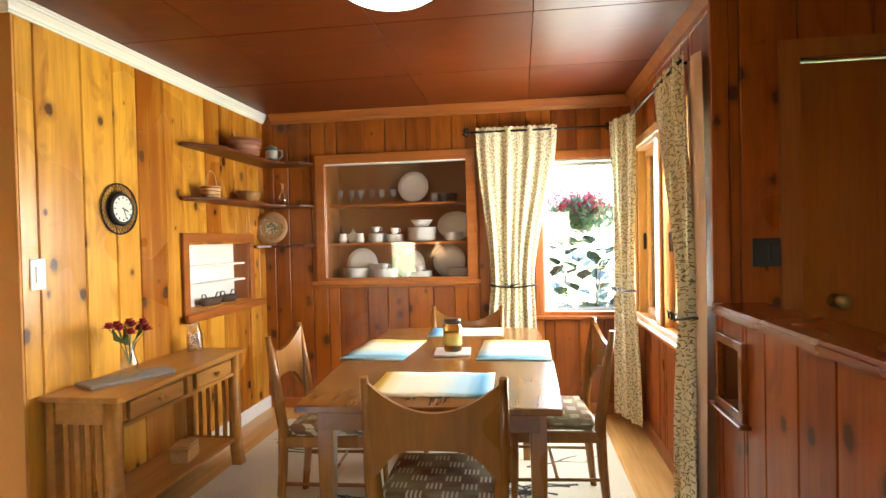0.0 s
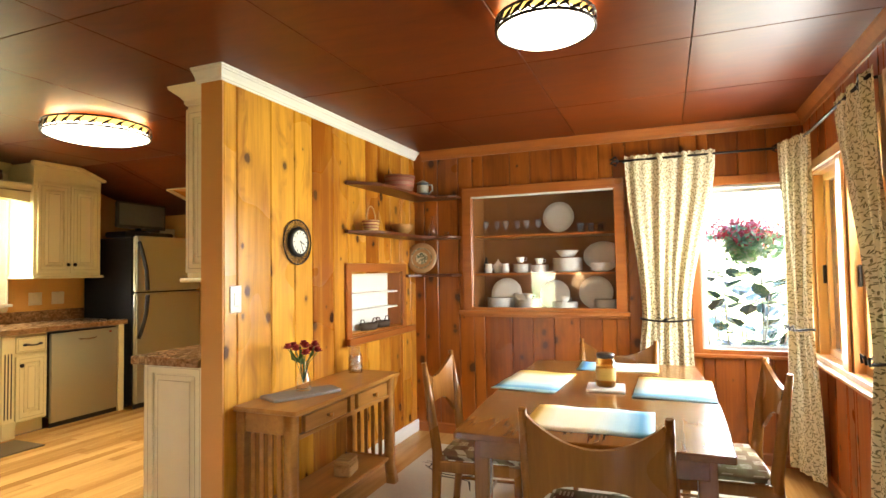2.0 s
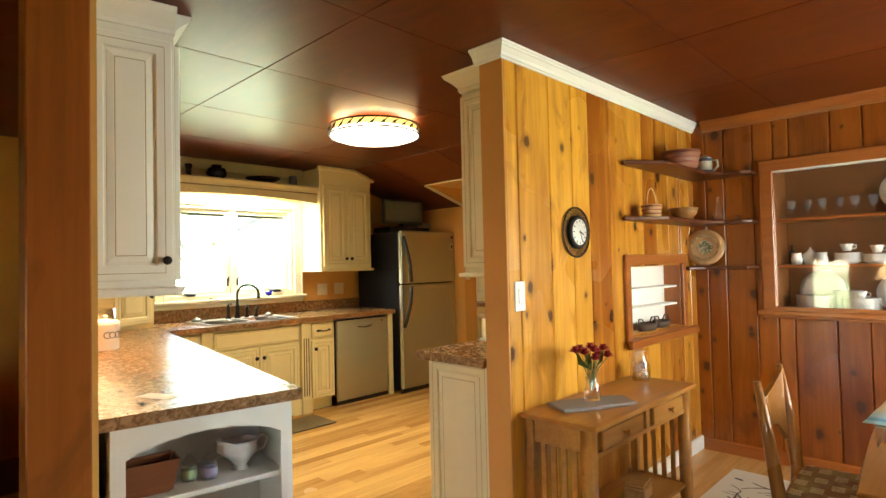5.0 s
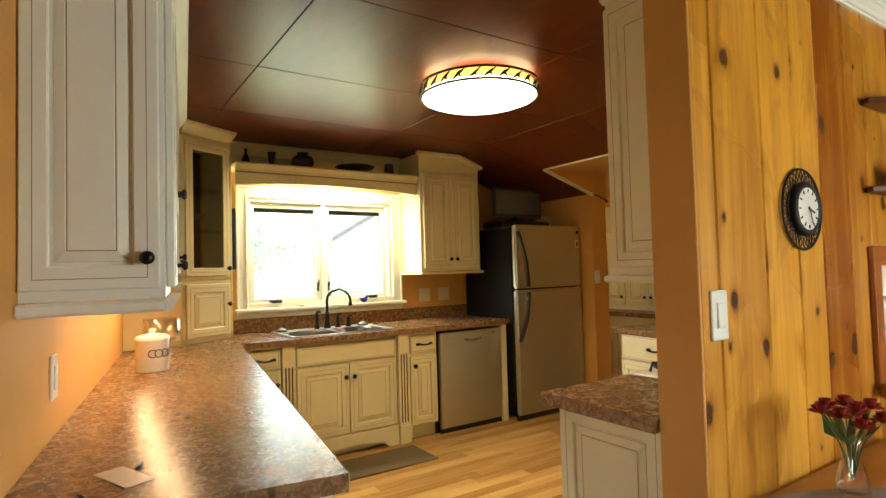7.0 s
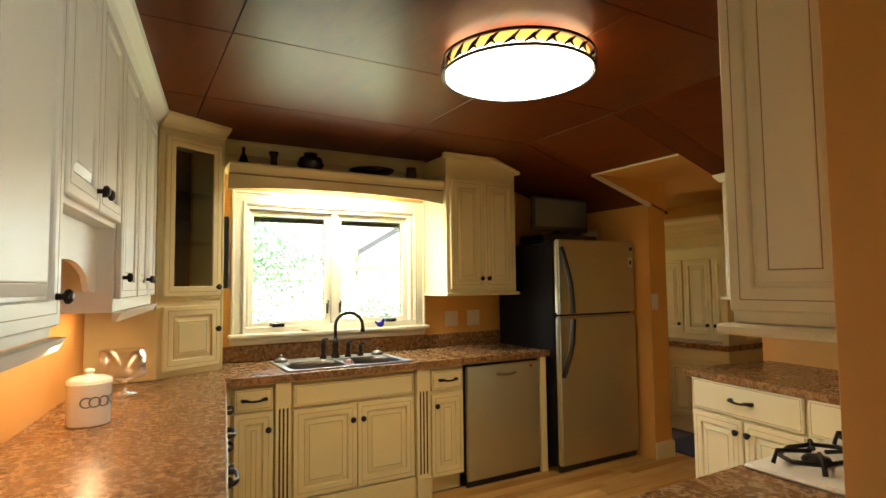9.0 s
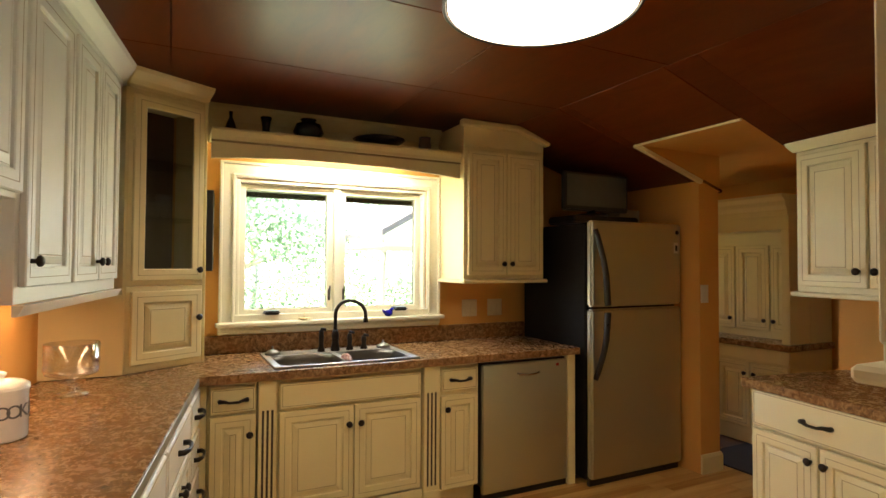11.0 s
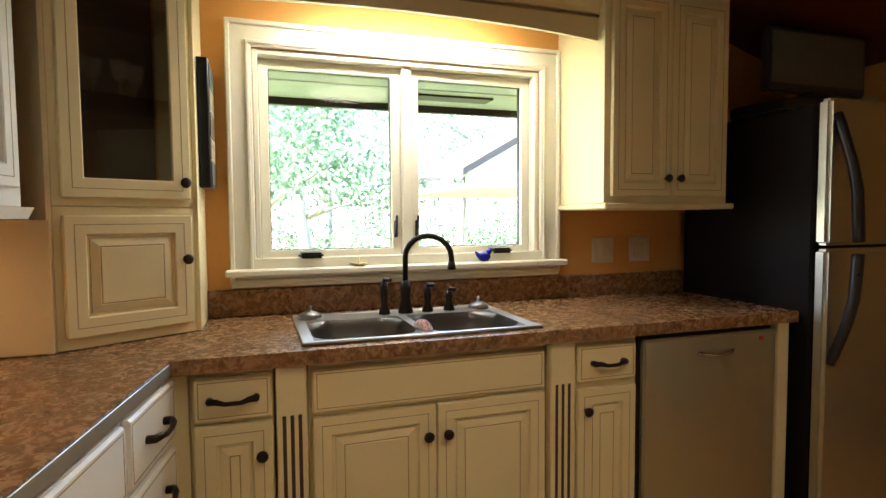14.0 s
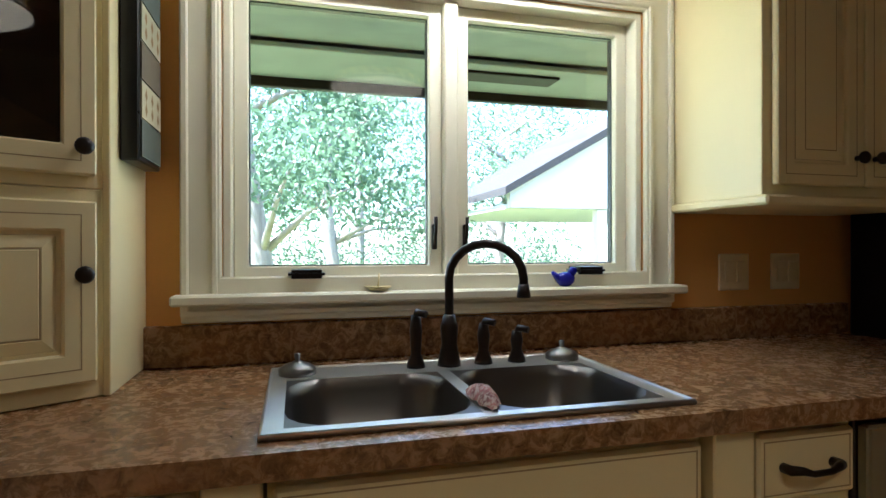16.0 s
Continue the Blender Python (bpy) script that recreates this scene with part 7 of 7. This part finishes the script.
def leaf_cloud(center, radius, count, size, seed, bm):
    r = random.Random(seed)
    for _ in range(count):
        d = Vector((r.gauss(0, 1), r.gauss(0, 1), r.gauss(0, 1))).normalized()
        p = Vector(center) + Vector((d.x * radius[0], d.y * radius[1], d.z * radius[2])) * (r.random() ** 0.45)
        a = Vector((r.uniform(-1, 1), r.uniform(-1, 1), r.uniform(-1, 1))).normalized() * size * r.uniform(0.6, 1.3)
        b = a.orthogonal().normalized() * size * 0.45
        f = bm.faces.new([bm.verts.new(p - a), bm.verts.new(p + b), bm.verts.new(p + a), bm.verts.new(p - b)])
        f.material_index = r.randrange(3)


def tree(x, y, h, spread, seed, lean=0.0):
    r = random.Random(seed)
    e = thing("tree", "leafy green garden tree with a pale trunk", "tree", pose(x, y, -0.36), "garden trees")
    pts = [(lean * t * h * 0.5, 0.12 * math.sin(t * 4 + seed), t * h * 0.75) for t in [i / 7 for i in range(8)]]
    bm = tube(pts, [0.14 * (1 - 0.8 * i / 8) for i in range(8)], 8)
    crown_bm = bmesh.new()
    for k in range(9):
        q = Vector(pts[3 + k % 5])
        a = k * 2.4 + seed
        tip = q + Vector((math.cos(a) * spread * r.uniform(0.5, 1), math.sin(a) * spread * r.uniform(0.5, 1), r.uniform(0.2, 0.8) * h * 0.25))
        tube([q, (q + tip) / 2 + Vector((0, 0, 0.1)), tip], [0.05, 0.03, 0.012], 5, bm)
        leaf_cloud(tip, (spread * 0.55, spread * 0.55, spread * 0.4), 520, 0.052, seed * 20 + k, crown_bm)
    leaf_cloud(pts[-1], (spread * 0.7, spread * 0.7, spread * 0.6), 600, 0.052, seed * 20 + 15, crown_bm)
    part("trunk", bm, bark, e)
    part("crown", crown_bm, leaf_mats, e)
    return e


tree(-10.0, 1.2, 4.6, 1.3, 1, 0.15)
tree(-12.6, 2.2, 5.0, 1.6, 2)
tree(-14.0, 0.2, 5.5, 1.8, 3)
tree(-15.5, 6.2, 5.5, 1.9, 4)
tree(-13.0, -2.6, 5.0, 1.7, 5)
tree(-17.0, 3.0, 6.0, 2.2, 6)
tree(4.5, 11.0, 5.5, 2.0, 8)
tree(9.5, 4.5, 5.5, 2.0, 9)
bm = bmesh.new()
for k in range(14):
    leaf_cloud((-13.0 - 1.5 * (k % 3) if k < 8 else -16.0 - 0.8 * (k % 2), -5 + 1.0 * k, 0.45 + 0.3 * (k % 2)), (0.9, 0.9, 1.0), 700, 0.055, 100 + k, bm)
for k in range(16):
    leaf_cloud((-19.0 - 1.5 * (k % 3), -8 + 1.7 * k, 2.4 + 1.3 * (k % 2)), (1.3, 1.5, 2.6), 900, 0.085, 200 + k, bm)
solid("shrubs", bm, leaf_mats, "green garden shrubs along the lawn", "shrubs", kind="stuff")
# hanging flowers and broad leaves outside the dining window
e = thing("hanging_basket", "hanging basket of red flowers outside the window", "hanging basket", pose(0.81, 4.75, 1.45))
part("pot", lathe([(0, -0.12), (0.08, -0.10), (0.13, 0.0), (0.12, 0.0), (0.07, -0.09), (0, -0.1)], 20), plain("basket_pot", (0.3, 0.3, 0.26), 0.6), e)
for k in range(3):
    a = k * 2.094
    part("cord", tube([(0.12 * math.cos(a), 0.12 * math.sin(a), 0), (0, 0, 0.6)], 0.003, 4), iron, e)
bm = bmesh.new()
leaf_cloud((0, 0, 0.03), (0.30, 0.24, 0.16), 800, 0.04, 70, bm)
part("foliage", bm, leaf_mats, e)
bm = bmesh.new()
leaf_cloud((-0.03, -0.02, 0.12), (0.31, 0.22, 0.14), 700, 0.028, 71, bm)
part("flowers", bm, plain("pink_red_petal", (0.30, 0.012, 0.03), 0.6), e, "red blossoms")
part("hook_pole", tube([(0, 0, 0.6), (0.03, 0.02, 0.68), (0.1, 0.05, 0.66), (0.12, 0.06, 0.5), (0.12, 0.06, -1.8)], 0.006, 6), iron, e)
rng = random.Random(21)
pl = thing("broadleaf_plant", "broad-leaved evergreen shrub outside the window", "shrub", pose(0.75, 4.72, -0.36))
bm = None
lb = bmesh.new()
for k in range(230):
    a, h = rng.random() * 6.28, 0.7 + 0.85 * rng.random()
    r = 0.50 * math.sqrt(rng.random())
    p = Vector((r * math.cos(a) * 1.2, r * math.sin(a), h + 0.05))
    if k % 6 == 0:
        bm = tube([(0.1 * math.cos(a), 0.1 * math.sin(a), 0), p], [0.012, 0.005], 5, bm)
    d = Vector((math.cos(a + rng.uniform(-1, 1)), math.sin(a + rng.uniform(-1, 1)), rng.uniform(-0.2, 0.7))).normalized()
    s = d.cross(Vector((0, 0, 1))).normalized() * 0.06
    n = d.cross(s).normalized() * 0.012
    pts = [p, p + d * 0.06 + s - n, p + d * 0.13 + s * 0.8 - n, p + d * 0.19, p + d * 0.13 - s * 0.8 - n, p + d * 0.06 - s - n]
    vs = [lb.verts.new(v) for v in pts]
    mid_ = lb.verts.new(p + d * 0.1)
    for i in range(6):
        lb.faces.new([vs[i], vs[(i + 1) % 6], mid_]).material_index = k % 3
part("stems", bm, bark, pl)
part("leaves", lb, [plain("broad_leaf", c, 0.25) for c in ((0.035, 0.07, 0.045), (0.05, 0.09, 0.06), (0.08, 0.06, 0.045))], pl)

# ---- planks and boards ----
for w, m, bounds, height, holes, mat, thick, z0 in PLANKS:
    for i, (a, b) in enumerate(zip(bounds, bounds[1:])):
        for u0, q0, u1, q1 in cut(a, b, z0, height, holes):
            if u1 - u0 < 0.012:
                continue
            cx, cz = (u0 + u1) / 2, (q0 + q1) / 2
            bm = box(u0 - cx + 0.0012, 0.0, q0 - cz, u1 - cx - 0.0012, thick, q1 - cz, 0.0055)
            part("plank", bm, mat, w, "", pose(cx, 0, cz))
rng = random.Random(5)
x = -4.44
board_meshes = {}
while x < -1.85:
    y = 0.9 + rng.random() * 0.5 - 0.8
    while y < 4.6:
        n = rng.choice((0.6, 0.8, 1.0, 1.3))
        if y + n > 0.6:
            if n not in board_meshes:
                bm = box(-0.0395, 0.0, -0.012, 0.0395, n - 0.001, 0.0, 0.001)
                first = part("board", bm, oak_floor, floor_kitchen, "", pose(x, y, KF))
                board_meshes[n] = first.data
            else:
                ob = new("board", board_meshes[n])
                ob.parent = floor_kitchen
                ob.matrix_basis = pose(x, y, KF)
        y += n
    x += 0.08
